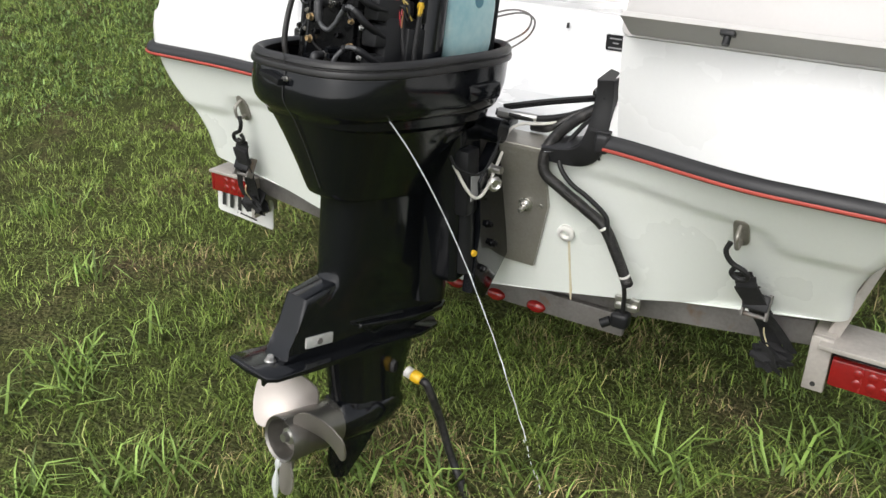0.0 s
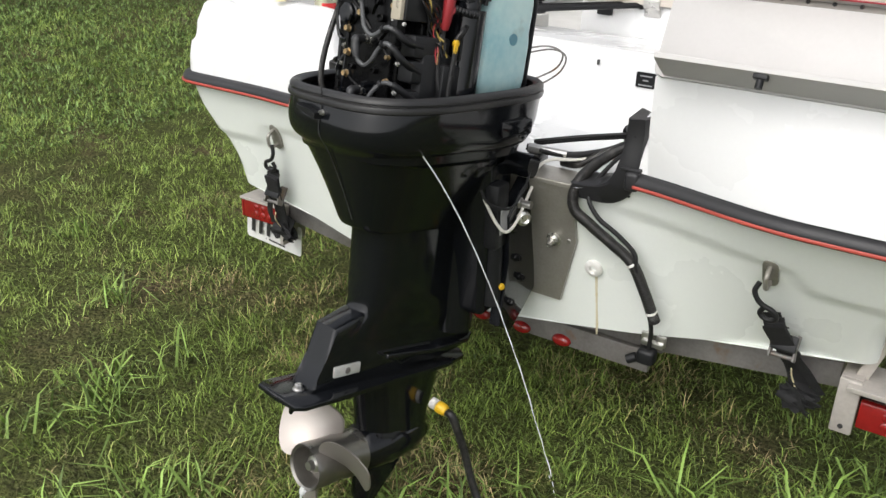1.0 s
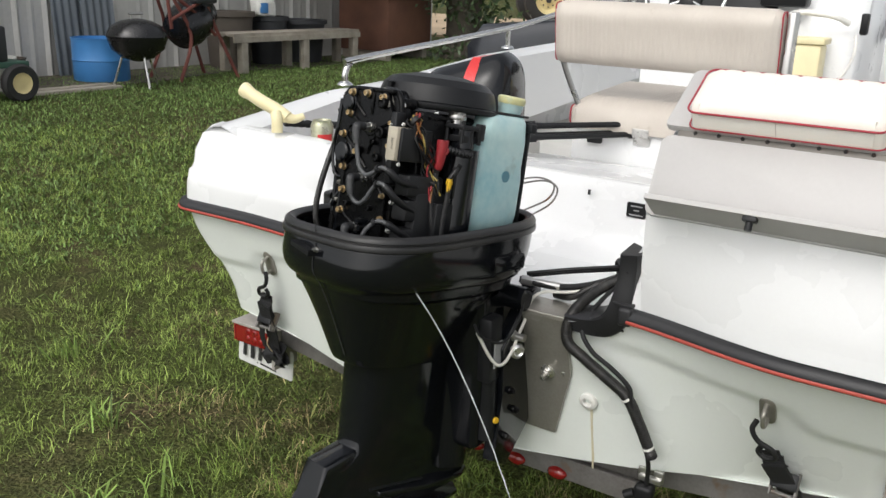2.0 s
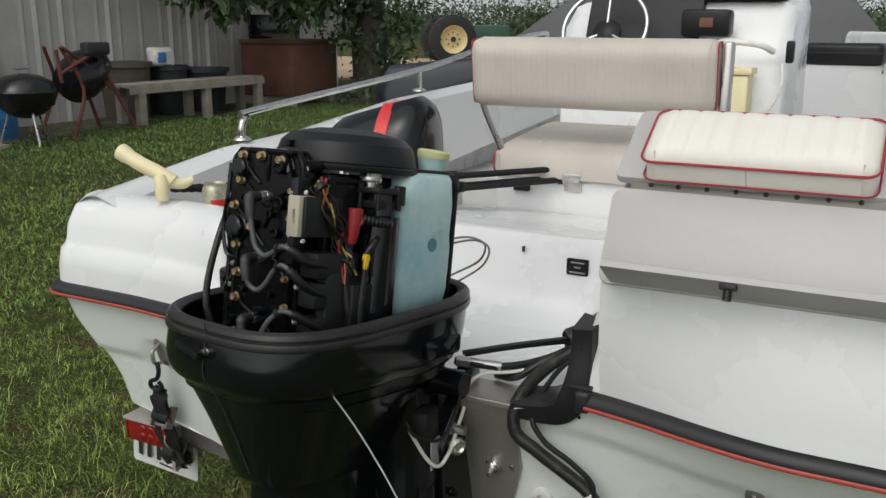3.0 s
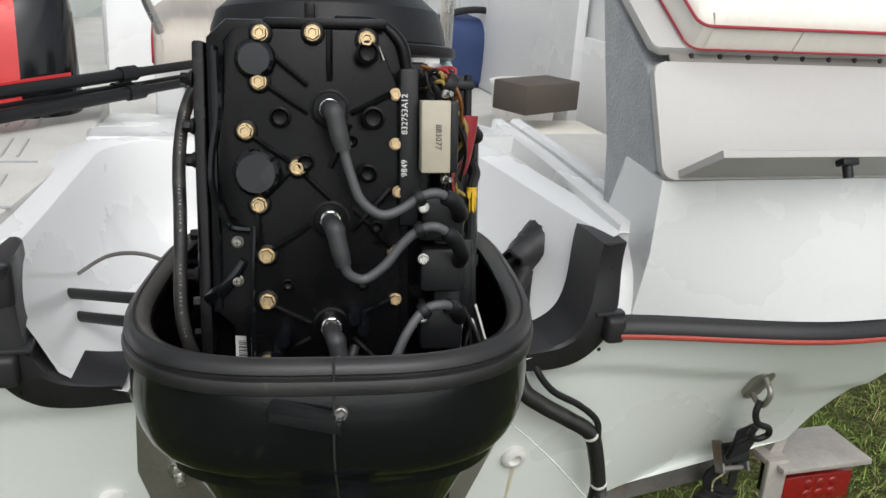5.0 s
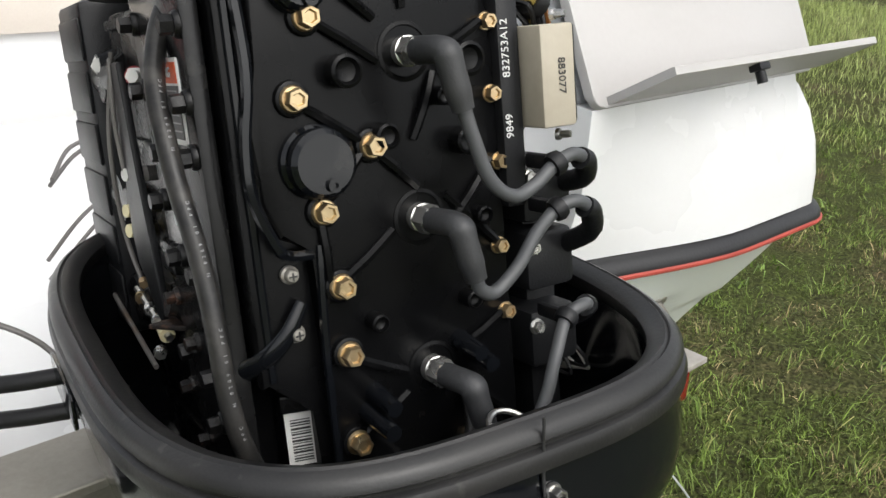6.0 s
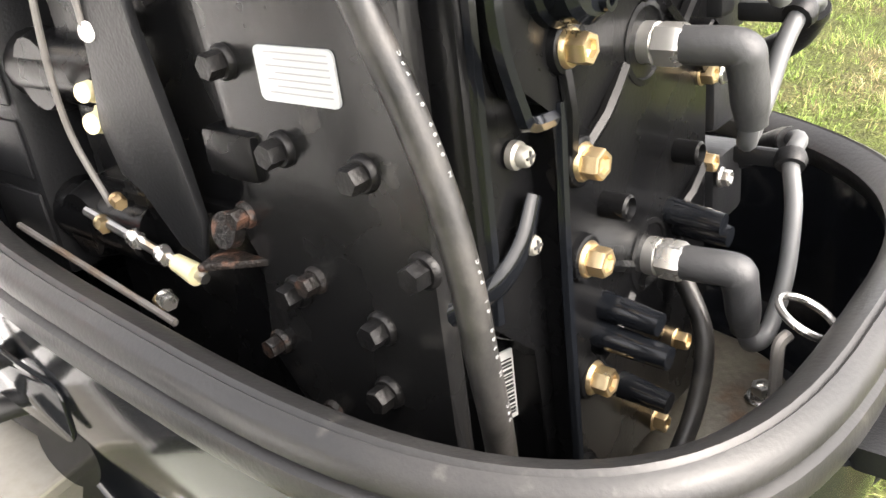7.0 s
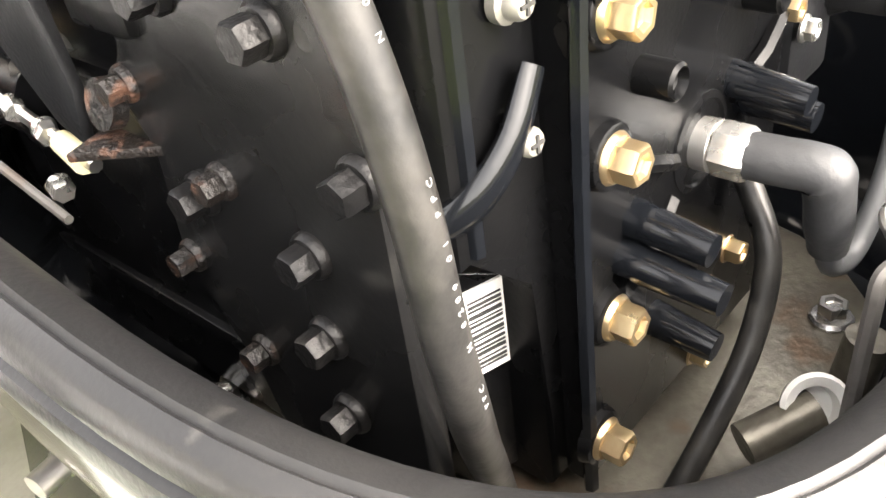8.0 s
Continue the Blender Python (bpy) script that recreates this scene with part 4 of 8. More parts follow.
part("name_tag", b, BLACK_PLASTIC, bench, "small black tag")

# ---- grab rails ----
def grab_rail(pts, posts):
    rail = thing("grab_rail", "polished stainless grab rail along the gunwale", "rail", group="boat grab rails")
    b = bmesh.new()
    tube(b, pts, 0.0115, 12)
    part("tube", b, CHROME, rail)
    for x, y, z0, z1 in posts:
        b = bmesh.new()
        lathe(b, [(0.028, 0), (0.026, 0.005), (0.014, 0.012)], T(x, y, z0), 20)
        if z1 > z0 + 0.02:
            cyl(b, (x, y, z0), (x, y, z1), 0.010)
        part("stanchion" if z1 > z0 + 0.02 else "base_flange", b, CHROME, rail)
    return rail


grab_rail([(-0.937, 0.605, 1.225), (-0.937, 0.608, 1.268), (-0.935, 0.632, 1.297), (-0.931, 0.69, 1.312), (-0.885, 1.640, 1.395), (-0.79, 2.1, 1.48), (-0.74, 2.6, 1.53), (-0.735, 2.66, 1.5), (-0.735, 2.67, 1.36)],
          [(-0.937, 0.605, 1.225, 1.235), (-0.885, 1.640, 1.311, 1.395)])
sr = grab_rail([(0.92, 1.15, 1.44), (0.92, 1.15, 1.48), (0.92, 1.142, 1.497), (0.92, 1.12, 1.503), (0.92, 0.85, 1.485), (0.92, 0.5, 1.452), (0.92, 0.32, 1.425), (0.92, 0.24, 1.405), (0.92, 0.21, 1.37), (0.92, 0.205, 1.21)],
               [(0.92, 1.15, 1.440, 1.45), (0.92, 0.5, 1.370, 1.45)])
b = bmesh.new()
cyl(b, (0.885, 0.5, 1.452), (0.955, 0.5, 1.452), 0.021, seg=18)
cyl(b, (0.92, 0.47, 1.449), (0.92, 0.53, 1.456), 0.019, seg=18)
part("clamp", b, BLACK_PLASTIC, sr, "black plastic rail clamp")

# ---- helm console ----
con = thing("helm_console", "white helm console with a black dash", "boat console")
b = bmesh.new()
prism(b, [(1.95, 0.92), (1.98, 1.42), (2.06, 1.56), (2.14, 1.66), (2.6, 1.70), (2.7, 0.92)], -0.42, 0.47, "x", bevel=0.055)
part("body", b, GELCOAT, con)
b = bmesh.new()
prism(b, [(1.985, 1.47), (2.05, 1.58), (2.13, 1.80), (2.22, 1.80), (2.2, 1.47)], -0.32, 0.13, "x", bevel=0.01)
dash = part("dash", b, BLACK_PLASTIC, con, "black instrument dash")
for x, z in ((-0.2, 1.74), (-0.1, 1.74), (0.0, 1.73), (0.06, 1.70)):
    b = bmesh.new()
    cyl(b, (x, 2.08, z), (x, 2.10, z), 0.025)
    part("gauge", b, GLASS_DARK, dash)
b = bmesh.new()
box(b, (0.08, 1.93, 1.53), (0.26, 2.02, 1.63), bevel=0.015)
part("throttle_box", b, BLACK_PLASTIC, con)
wheel_m = Matrix.Translation((-0.2, 1.88, 1.56)) @ pose(0, 0, 0, 62)
b = bmesh.new()
ring = [wheel_m @ Vector((0.165 * math.cos(a), 0.165 * math.sin(a), 0)) for a in np.linspace(0, 2 * math.pi, 49)]
tube(b, ring, 0.0085, 10, 1, smooth=False)
wheel = part("steering_wheel", b, CHROME, con, "polished steel steering wheel")
for k in range(3):
    b = bmesh.new()
    a = math.pi / 2 + k * 2 * math.pi / 3
    cyl(b, wheel_m @ Vector((0, 0, -0.03)), wheel_m @ Vector((0.16 * math.cos(a), 0.16 * math.sin(a), 0)), 0.006)
    part("spoke", b, CHROME, wheel)
b = bmesh.new()
lathe(b, [(0.055, -0.05), (0.055, -0.03), (0.03, -0.015), (0, -0.012)], wheel_m, 24)
part("wheel_hub", b, BLACK_PLASTIC, wheel)
b = bmesh.new()
tube(b, [(0.20, 1.95, 1.50), (0.26, 1.91, 1.515), (0.37, 1.91, 1.505), (0.42, 1.95, 1.48)], 0.012, 10)
part("grab_handle", b, WHITE_PLASTIC, con)
b = bmesh.new()
box(b, (0.462, 1.93, 1.44), (0.490, 1.97, 1.52), bevel=0.008)
mic = part("microphone", b, BLACK_PLASTIC, con, "black radio microphone")
b = bmesh.new()
tube(b, [(0.455, 1.93, 1.44), (0.46, 1.91, 1.36), (0.42, 1.90, 1.27), (0.36, 1.90, 1.26), (0.33, 1.91, 1.33), (0.32, 1.92, 1.38)], 0.006, 8, ridge=0.25)
part("coiled_lead", b, WHITE_PLASTIC, mic, "white coiled lead")
b = bmesh.new()
box(b, (0.22, 1.82, 1.12), (0.36, 1.93, 1.40), bevel=0.012)
part("cream_box", b, CREAM, con, "cream plastic box")
b = bmesh.new()
box(b, (-0.05, 1.72, 0.92), (0.30, 1.9, 1.24), bevel=0.03)
part("step_locker", b, WHITE_PLASTIC, con)

b = bmesh.new()
box(b, (0.10, 2.10, 1.665), (0.42, 2.24, 1.685), bevel=0.004)
box(b, (0.13, 2.12, 1.685), (0.39, 2.22, 1.83), bevel=0.015)
plot = part("chart_plotter", b, BLACK_PLASTIC, con, "black chart plotter on the console")
b = bmesh.new()
box(b, (0.15, 2.117, 1.70), (0.37, 2.1195, 1.815), bevel=0.001)
part("screen", b, GLASS_DARK, plot)
b = bmesh.new()
cyl(b, (0.12, 2.17, 1.76), (0.13, 2.17, 1.76), 0.014)
part("bracket_knob", b, BLACK_PLASTIC, plot)
for k in range(5):
    b = bmesh.new()
    cyl(b, (-0.06 + 0.035 * k, 1.992, 1.50), (-0.06 + 0.035 * k, 1.975, 1.505), 0.011)
    part("switch", b, RUBBER, dash)
b = bmesh.new()
box(b, (0.15, 1.922, 1.565), (0.20, 1.930, 1.60), bevel=0.004)
part("control_panel", b, RUSTY_BOX, con, "dull red control panel face")
b = bmesh.new()
box(b, (0.21, 1.812, 1.40), (0.37, 1.94, 1.425), bevel=0.006)
part("cream_lid", b, CREAM, con)


# ---- outboard motor, without its cowl; turned and tilted on its bracket ----
ENGINE = T(-0.017, -0.125, 1.14) @ pose(0, 0, 0, -10.3) @ pose(0, 0, 0, 0, 0, -10.9)
motor = thing("outboard_motor", "black three-cylinder outboard motor with its cowl taken off", "outboard motor", ENGINE)


def superellipse(hw, yr, yf, z, n=56, p_rear=3.2, p_front=3.0, slope=0.0, mid=-0.12, taper=0.0):
    """A pan outline: broad and square aft, rounder and narrower forward."""
    out = []
    for k in range(n):
        a = 2 * math.pi * k / n
        c, s = math.cos(a), math.sin(a)
        p = p_front if s > 0 else p_rear
        x = hw * math.copysign(abs(c) ** (2 / p), c)
        ext = (yf - mid) if s > 0 else (mid - yr)
        y = mid + ext * math.copysign(abs(s) ** (2 / p), s)
        if s > 0:
            x *= 1 - taper * (y - mid) / (yf - mid)
        out.append((x, y, z + slope * (y + 0.366)))
    return out


K = 0.11
# lower cowl pan, hollow
b = bmesh.new()
outer = [(0.200, -0.373, 0.182, -0.116, K), (0.202, -0.376, 0.180, -0.148, K), (0.200, -0.377, 0.176, -0.180, K * 0.8), (0.189, -0.368, 0.162, -0.207, K * 0.5),
         (0.166, -0.346, 0.140, -0.228, 0.06), (0.142, -0.325, 0.115, -0.264, 0.03), (0.114, -0.300, 0.090, -0.314, 0.0), (0.091, -0.279, 0.072, -0.362, 0.0), (0.079, -0.266, 0.062, -0.390, 0.0), (0.074, -0.254, 0.055, -0.399, 0.0), (0.060, -0.22, 0.045, -0.402, 0.0)]
inner = [(0.085, -0.22, 0.05, -0.28, 0.0), (0.174, -0.343, 0.150, -0.235, K * 0.5), (0.182, -0.354, 0.160, -0.20, K), (0.185, -0.357, 0.164, -0.116, K)]
rings = [superellipse(hw, yr, yf, z, slope=k) for hw, yr, yf, z, k in curve(outer, 4)]
inr = [superellipse(hw, yr, yf, z, slope=k) for hw, yr, yf, z, k in inner]
vs = [[b.verts.new(p) for p in r] for r in inr + rings]
for r1, r2 in zip(vs, vs[1:]):
    if r1 is vs[3]:
        continue
    for i in range(56):
        b.faces.new((r1[i], r1[(i + 1) % 56], r2[(i + 1) % 56], r2[i]))
for i in range(56):
    b.faces.new((vs[3][i], vs[3][(i + 1) % 56], vs[4][(i + 1) % 56], vs[4][i]))
b.faces.new(vs[0]), b.faces.new(vs[-1])
pan = part("cowl_pan", b, BLACK_PAINT, motor, "glossy black lower cowl")
# soft rim: two rubber beads
b = bmesh.new()
prof = [(-0.016, -0.004), (-0.017, 0.006), (-0.012, 0.011), (-0.004, 0.0135), (-0.002, 0.0115), (-0.0005, 0.0130), (0.004, 0.0105), (0.0075, 0.006), (0.008, 0.001), (0.0052, -0.001), (0.0052, -0.003), (0.009, -0.005), (0.0105, -0.010), (0.0095, -0.0165), (0.005, -0.0185), (-0.002, -0.0185)]
base = superellipse(0.198, -0.371, 0.178, -0.116, slope=K, n=96)
rr = []
for i, p in enumerate(base):
    a, c = Vector(base[i - 1]), Vector(base[(i + 1) % 96])
    t = (c - a).normalized()
    nrm = Vector((t.y, -t.x, 0)).normalized()
    rr.append([Vector(p) + nrm * d + Vector((0, 0, h)) for d, h in prof])
loft(b, rr + [rr[0]], cap=False)
bmesh.ops.remove_doubles(b, verts=b.verts, dist=1e-5)
part("rim_seal", b, RIM_RUBBER, pan, "dusty ribbed black rubber rim seal")
# split line aft with its bolt
b = bmesh.new()
tube(b, [(0.004, -0.3815, -0.100), (0.004, -0.3772, -0.14), (0.004, -0.3768, -0.19), (0.006, -0.347, -0.232), (0.010, -0.3095, -0.30), (0.018, -0.276, -0.375)], 0.0011, 6)
part("split_line", b, DARK_PRINT, pan)
b = bmesh.new()
hex_bolt(b, (0.010, -0.376, -0.150), (0, -1, 0), 0.0085, 0.010)
part("pan_bolt", b, STEEL, pan)
b = bmesh.new()
prism(b, [(-0.050, -0.139), (0.004, -0.152), (0.012, -0.150), (0.010, -0.163), (-0.050, -0.150)], -0.398, -0.374, "y", bevel=0.003)
part("latch_handle", b, BLACK_PLASTIC, pan, "black cowl latch handle")
# raised panels on the flanks
for s in (1, -1):
    b = bmesh.new()
    prism(b, rounded(0.10, 0.035, 0.008), s * 0.2005, s * 0.2035, "x", T(0, 0.0, -0.145) @ pose(0, 0, 0, 5), 0.001)
    part("flank_panel", b, BLACK_PAINT, pan)

# powerhead block
b = bmesh.new()
box(b, (-0.118, -0.215, -0.215), (0.098, 0.02, 0.150), bevel=0.008)
box(b, (-0.085, -0.02, -0.215), (0.085, 0.16, 0.135), bevel=0.02)
block = part("engine_block", b, BLACK_CAST, motor, "black painted engine block")
for z in (-0.17, -0.06, 0.05, 0.14):
    b = bmesh.new()
    box(b, (-0.122, -0.20, z - 0.004), (0.102, 0.01, z + 0.004), bevel=0.002)
    part("block_rib", b, BLACK_CAST, block)
# oily adapter plate in the bottom of the pan
b = bmesh.new()
prism(b, rounded(0.27, 0.27, 0.09, cx=0.0, cy=-0.185), -0.236, -0.224, "z", bevel=0.003)
ad = part("adapter_plate", b, OILY_METAL, motor, "oily grey-brown metal adapter plate")
for x, y in ((0.075, -0.295), (-0.075, -0.295), (0.12, -0.22), (-0.12, -0.24), (-0.12, -0.10)):
    b = bmesh.new()
    hex_bolt(b, (x, y, -0.224), (0, 0, 1), 0.012, 0.010, 0.010)
    part("adapter_bolt", b, STEEL, ad)
# cylinder head with its ribs
b = bmesh.new()
out = [(-0.079, -0.215), (-0.079, -0.112), (-0.113, -0.092), (-0.113, 0.168), (-0.095, 0.185), (0.045, 0.185), (0.062, 0.165), (0.075, 0.12), (0.075, -0.215)]
prism(b, out, -0.252, -0.215, "y", bevel=0.004)
prism(b, [(-0.0725, -0.21), (-0.0725, -0.006), (-0.094, 0.002), (-0.103, 0.025), (-0.103, 0.065), (-0.096, 0.105), (-0.096, 0.165), (-0.086, 0.176), (0.040, 0.176), (0.066, 0.12), (0.066, -0.21)], -0.264, -0.252, "y", bevel=0.003)
head = part("cylinder_head", b, BLACK_CAST, motor, "black cast cylinder head cover")
for z in (0.104, 0.0, -0.103):
    b = bmesh.new()
    lathe(b, [(0.020, -0.002), (0.0185, 0.0025), (0.016, 0.003), (0.0145, 0.001), (0.012, 0.0005), (0.0, 0.0005)], Matrix.Translation((0, -0.262, z)) @ axis_to((0, -1, 0)), 28)
    part("plug_recess", b, BLACK_CAST, head)
ribs = [((-0.063, 0.128), (-0.02, 0.10)), ((-0.08, 0.084), (-0.032, 0.051)), ((-0.032, 0.051), (-0.068, 0.015)), ((-0.068, 0.015), (-0.066, -0.034)), ((-0.032, 0.051), (0.0, 0.02)), ((0.02, 0.10), (0.056, 0.118)),
        ((0.02, -0.01), (0.056, 0.03)), ((-0.063, -0.034), (-0.02, -0.005)), ((-0.064, -0.077), (-0.02, -0.10)), ((0.02, -0.095), (0.06, -0.076)), ((0.018, 0.09), (0.0, 0.05)), ((0.0, 0.13), (0.0, 0.175)),
        ((-0.063, -0.138), (-0.02, -0.115)), ((0.02, -0.115), (0.058, -0.15)), ((0.02, 0.012), (0.06, -0.03)), ((-0.062, 0.16), (-0.02, 0.125))]
for (x0_, z0_), (x1_, z1_) in ribs:
    b = bmesh.new()
    tube(b, [(x0_, -0.264, z0_), ((x0_ + x1_) / 2, -0.267, (z0_ + z1_) / 2), (x1_, -0.2645, z1_)], 0.0032, 6, 2)
    part("casting_rib", b, BLACK_CAST, head)
# raised seam round the thermostat housing and edge seams
b = bmesh.new()
tube(b, [(-0.103, -0.262, 0.155), (-0.102, -0.266, 0.10), (-0.108, -0.266, 0.06), (-0.108, -0.266, 0.03), (-0.098, -0.266, 0.0), (-0.09, -0.264, -0.008), (-0.075, -0.264, -0.01)], 0.0035, 6, 6)
tube(b, [(-0.070, -0.264, -0.005), (-0.074, -0.265, -0.08), (-0.074, -0.265, -0.21)], 0.0028, 6, 4)
tube(b, [(-0.106, -0.252, -0.088), (-0.106, -0.254, 0.16)], 0.003, 6, 2)
part("gasket_seam", b, BLACK_PAINT, head)
for x, z, r, h in ((-0.067, 0.045, 0.0205, 0.020), (-0.067, 0.148, 0.017, 0.016)):
    b = bmesh.new()
    m = Matrix.Translation((x, -0.262, z)) @ axis_to((0, -1, 0))
    lathe(b, [(r * 1.12, 0), (r * 1.10, 0.006), (r, 0.008), (r, h - 0.003), (r - 0.003, h), (0, h)], m, 32)
    lathe(b, [(0.0042, 0), (0.0042, 0.003), (0.002, 0.003), (0.002, 0.001)], Matrix.Translation((x + 0.003, -0.262 - h, z - r * 0.62)) @ axis_to((0, -1, 0)), 14)
    part("thermostat_cover", b, BLACK_PAINT, head, "round black thermostat cap")
for x, z, r in ((-0.045, 0.096, 0.010), (0.04, 0.096, 0.011), (0.043, -0.005, 0.006), (-0.022, 0.055, 0.008), (0.035, 0.045, 0.009), (0.035, 0.155, 0.011), (-0.04, -0.06, 0.006), (0.03, -0.06, 0.006), (0.02, 0.075, 0.006)):
    b = bmesh.new()
    lathe(b, [(r, 0), (r, 0.012), (r * 0.8, 0.013), (r * 0.62, 0.010), (0, 0.008)], Matrix.Translation((x, -0.264, z)) @ axis_to((0, -1, 0)), 18)
    part("casting_boss", b, BLACK_CAST, head)
for x, z, l_ in ((-0.044, -0.108, 0.05), (-0.05, -0.120, 0.062), (0.022, -0.088, 0.05), (0.030, -0.098, 0.05), (-0.03, -0.160, 0.045)):
    b = bmesh.new()
    cyl(b, (x, -0.262, z), (x, -0.262 - l_ * 0.6, z - 0.003), 0.007, 0.0055, 14)
    part("casting_stub", b, BLACK_PAINT, head)
# head bolts
GOLD = [(-0.062, 0.171), (-0.015, 0.172), (0.034, 0.167), (-0.064, 0.128), (-0.077, 0.083), (-0.030, 0.050), (-0.066, 0.015), (-0.060, -0.033), (-0.060, -0.077), (-0.0605, -0.137), (-0.068, -0.188)]
for x, z in GOLD:
    b = bmesh.new()
    hex_bolt(b, (x, -0.266, z), (0, -1, 0), 0.0116, 0.011, 0.0084)
    part("head_bolt", b, BRASS, head, "gold zinc-plated hex bolt")
    b = bmesh.new()
    lathe(b, [(0.0115, 0), (0.0105, 0.004), (0.0095, 0.0045)], Matrix.Translation((x, -0.263, z)) @ axis_to((0, -1, 0)), 16)
    part("bolt_seat", b, BLACK_CAST, head)
for x, z in ((0.061, 0.118), (0.061, 0.072), (0.064, 0.027), (0.059, -0.030), (0.061, -0.077), (0.029, -0.167), (0.004, -0.204)):
    b = bmesh.new()
    hex_bolt(b, (x, -0.262, z), (0, -1, 0), 0.0090, 0.009, 0.0066)
    part("head_bolt", b, BRASS, head, "small bronzed hex bolt")
for x, y, z in ((-0.088, -0.253, -0.022), (-0.089, -0.254, -0.059)):
    b = bmesh.new()
    lathe(b, [(0.0058, 0), (0.0058, 0.003), (0.0044, 0.0040), (0.0042, 0.007), (0.0034, 0.0082), (0, 0.0085)], Matrix.Translation((x, y, z)) @ axis_to((0, -1, 0)), 16)
    screw = part("cover_screw", b, PLATE_STEEL, head, "dull steel cross-head screw")
    for w, h in ((0.0026, 0.0005), (0.0005, 0.0026)):
        b = bmesh.new()
        box(b, (x - w, y - 0.0090, z - h), (x + w, y - 0.0075, z + h))
        part("screw_slot", b, DARK_PRINT, screw)

# spark plugs, boots and leads
for k, z in enumerate((0.104, 0.0, -0.103)):
    b = bmesh.new()
    m = Matrix.Translation((0, -0.262, z)) @ axis_to((0, -1, 0))
    lathe(b, [(0.0095, 0), (0.0095, 0.008), (0.007, 0.009)], m, 18)
    r = 0.0085 / math.cos(math.pi / 6)
    loft(b, [[m @ Vector((q * math.cos(i * math.pi / 3), q * math.sin(i * math.pi / 3), h)) for i in range(6)] for q, h in ((r, 0.009), (r, 0.019), (r * 0.9, 0.021))])
    lathe(b, [(0.0064, 0.020), (0.0064, 0.026), (0.005, 0.027), (0.005, 0.036)], m, 16)
    plug = part("spark_plug", b, ZINC, motor, "bright metal spark plug")
    b = bmesh.new()
    tube(b, [(0, -0.282, z), (0.001, -0.292, z), (0.003, -0.302, z - 0.0005), (0.005, -0.3058, z - 0.0035), (0.0065, -0.3072, z - 0.011), (0.009, -0.3075, z - 0.022), (0.0125, -0.3075, z - 0.036)],
         lambda u: 0.0084 + 0.0010 * math.exp(-((u - 0.5) / 0.10) ** 2) - 0.0014 * smoothstep(0.85, 1, u), 16, 8)
    part("plug_boot", b, BOOT_RUBBER, plug, "dark grey rubber plug boot")
    pts = [[(0.012, -0.3075, 0.072), (0.018, -0.3075, 0.050), (0.028, -0.307, 0.024), (0.046, -0.305, 0.0105), (0.064, -0.304, 0.015), (0.081, -0.304, 0.026), (0.096, -0.304, 0.030), (0.112, -0.296, 0.022), (0.122, -0.278, 0.008)],
           [(0.012, -0.3075, -0.032), (0.017, -0.304, -0.044), (0.031, -0.299, -0.050), (0.050, -0.299, -0.037), (0.066, -0.300, -0.017), (0.082, -0.302, -0.004), (0.097, -0.304, -0.001), (0.113, -0.298, -0.012), (0.123, -0.282, -0.030)],
           [(0.012, -0.3075, -0.135), (0.018, -0.308, -0.150), (0.036, -0.310, -0.153), (0.055, -0.311, -0.130), (0.070, -0.308, -0.099), (0.086, -0.300, -0.080), (0.103, -0.298, -0.075), (0.116, -0.285, -0.082), (0.124, -0.262, -0.095)]][k]
    b = bmesh.new()
    tube(b, pts, 0.0046, 10, 8)
    part("plug_lead", b, GREY_WIRE, plug, "grey ignition lead")
    # coil and clip
    b = bmesh.new()
    cz = (0.0, -0.05, -0.108)[k]
    box(b, (0.085, -0.26, cz - 0.022), (0.128, -0.16, cz + 0.022), bevel=0.006)
    tube(b, [(0.122, -0.235, cz), tuple(pts[8]), tuple(pts[7]), tuple((Vector(pts[7]) + Vector(pts[6])) / 2)], 0.0076, 12, 4)
    coil = part("ignition_coil", b, BLACK_PLASTIC, motor, "black ignition coil")
    b = bmesh.new()
    hex_bolt(b, (0.088, -0.262, cz + 0.012), (0, -1, 0), 0.008, 0.006)
    part("coil_bolt", b, ZINC, coil)
    b = bmesh.new()
    lathe(b, [(0.0075, -0.004), (0.0085, 0), (0.0075, 0.004)], Matrix.Translation(pts[5]) @ axis_to(Vector(pts[6]) - Vector(pts[4])), 12)
    box(b, (pts[5][0] - 0.003, pts[5][1], pts[5][2] - 0.005), (pts[5][0] + 0.003, pts[5][1] + 0.03, pts[5][2] + 0.005), bevel=0.002)
    part("lead_clip", b, BLACK_PLASTIC, coil)

# ignition module plate and regulator
b = bmesh.new()
box(b, (0.064, -0.272, -0.005), (0.082, -0.245, 0.142), bevel=0.004)
mod = part("switch_box", b, BLACK_PLASTIC, motor, "flat black module with white part numbers")
face = pose(0, 0, 0, 90)
words("part_number", "832753A12", 0.0080, Matrix.Translation((0.069, -0.2728, 0.100)) @ face @ pose(0, 0, 0, 0, 0, 90), WHITE_LABEL, mod)
words("part_number", "9849", 0.0080, Matrix.Translation((0.069, -0.2728, 0.050)) @ face @ pose(0, 0, 0, 0, 0, 90), WHITE_LABEL, mod)
b = bmesh.new()
box(b, (0.083, -0.292, 0.047), (0.110, -0.245, 0.113), bevel=0.002)
reg = part("regulator", b, BEIGE_BOX, motor, "beige voltage regulator")
words("part_number", "883077", 0.0078, Matrix.Translation((0.0985, -0.2925, 0.08)) @ face @ pose(0, 0, 0, 0, 0, -90), DARK_PRINT, reg)
b = bmesh.new()
box(b, (0.1085, -0.284, 0.047), (0.118, -0.20, 0.113), bevel=0.003)
part("heat_sink", b, BLACK_PLASTIC, reg)
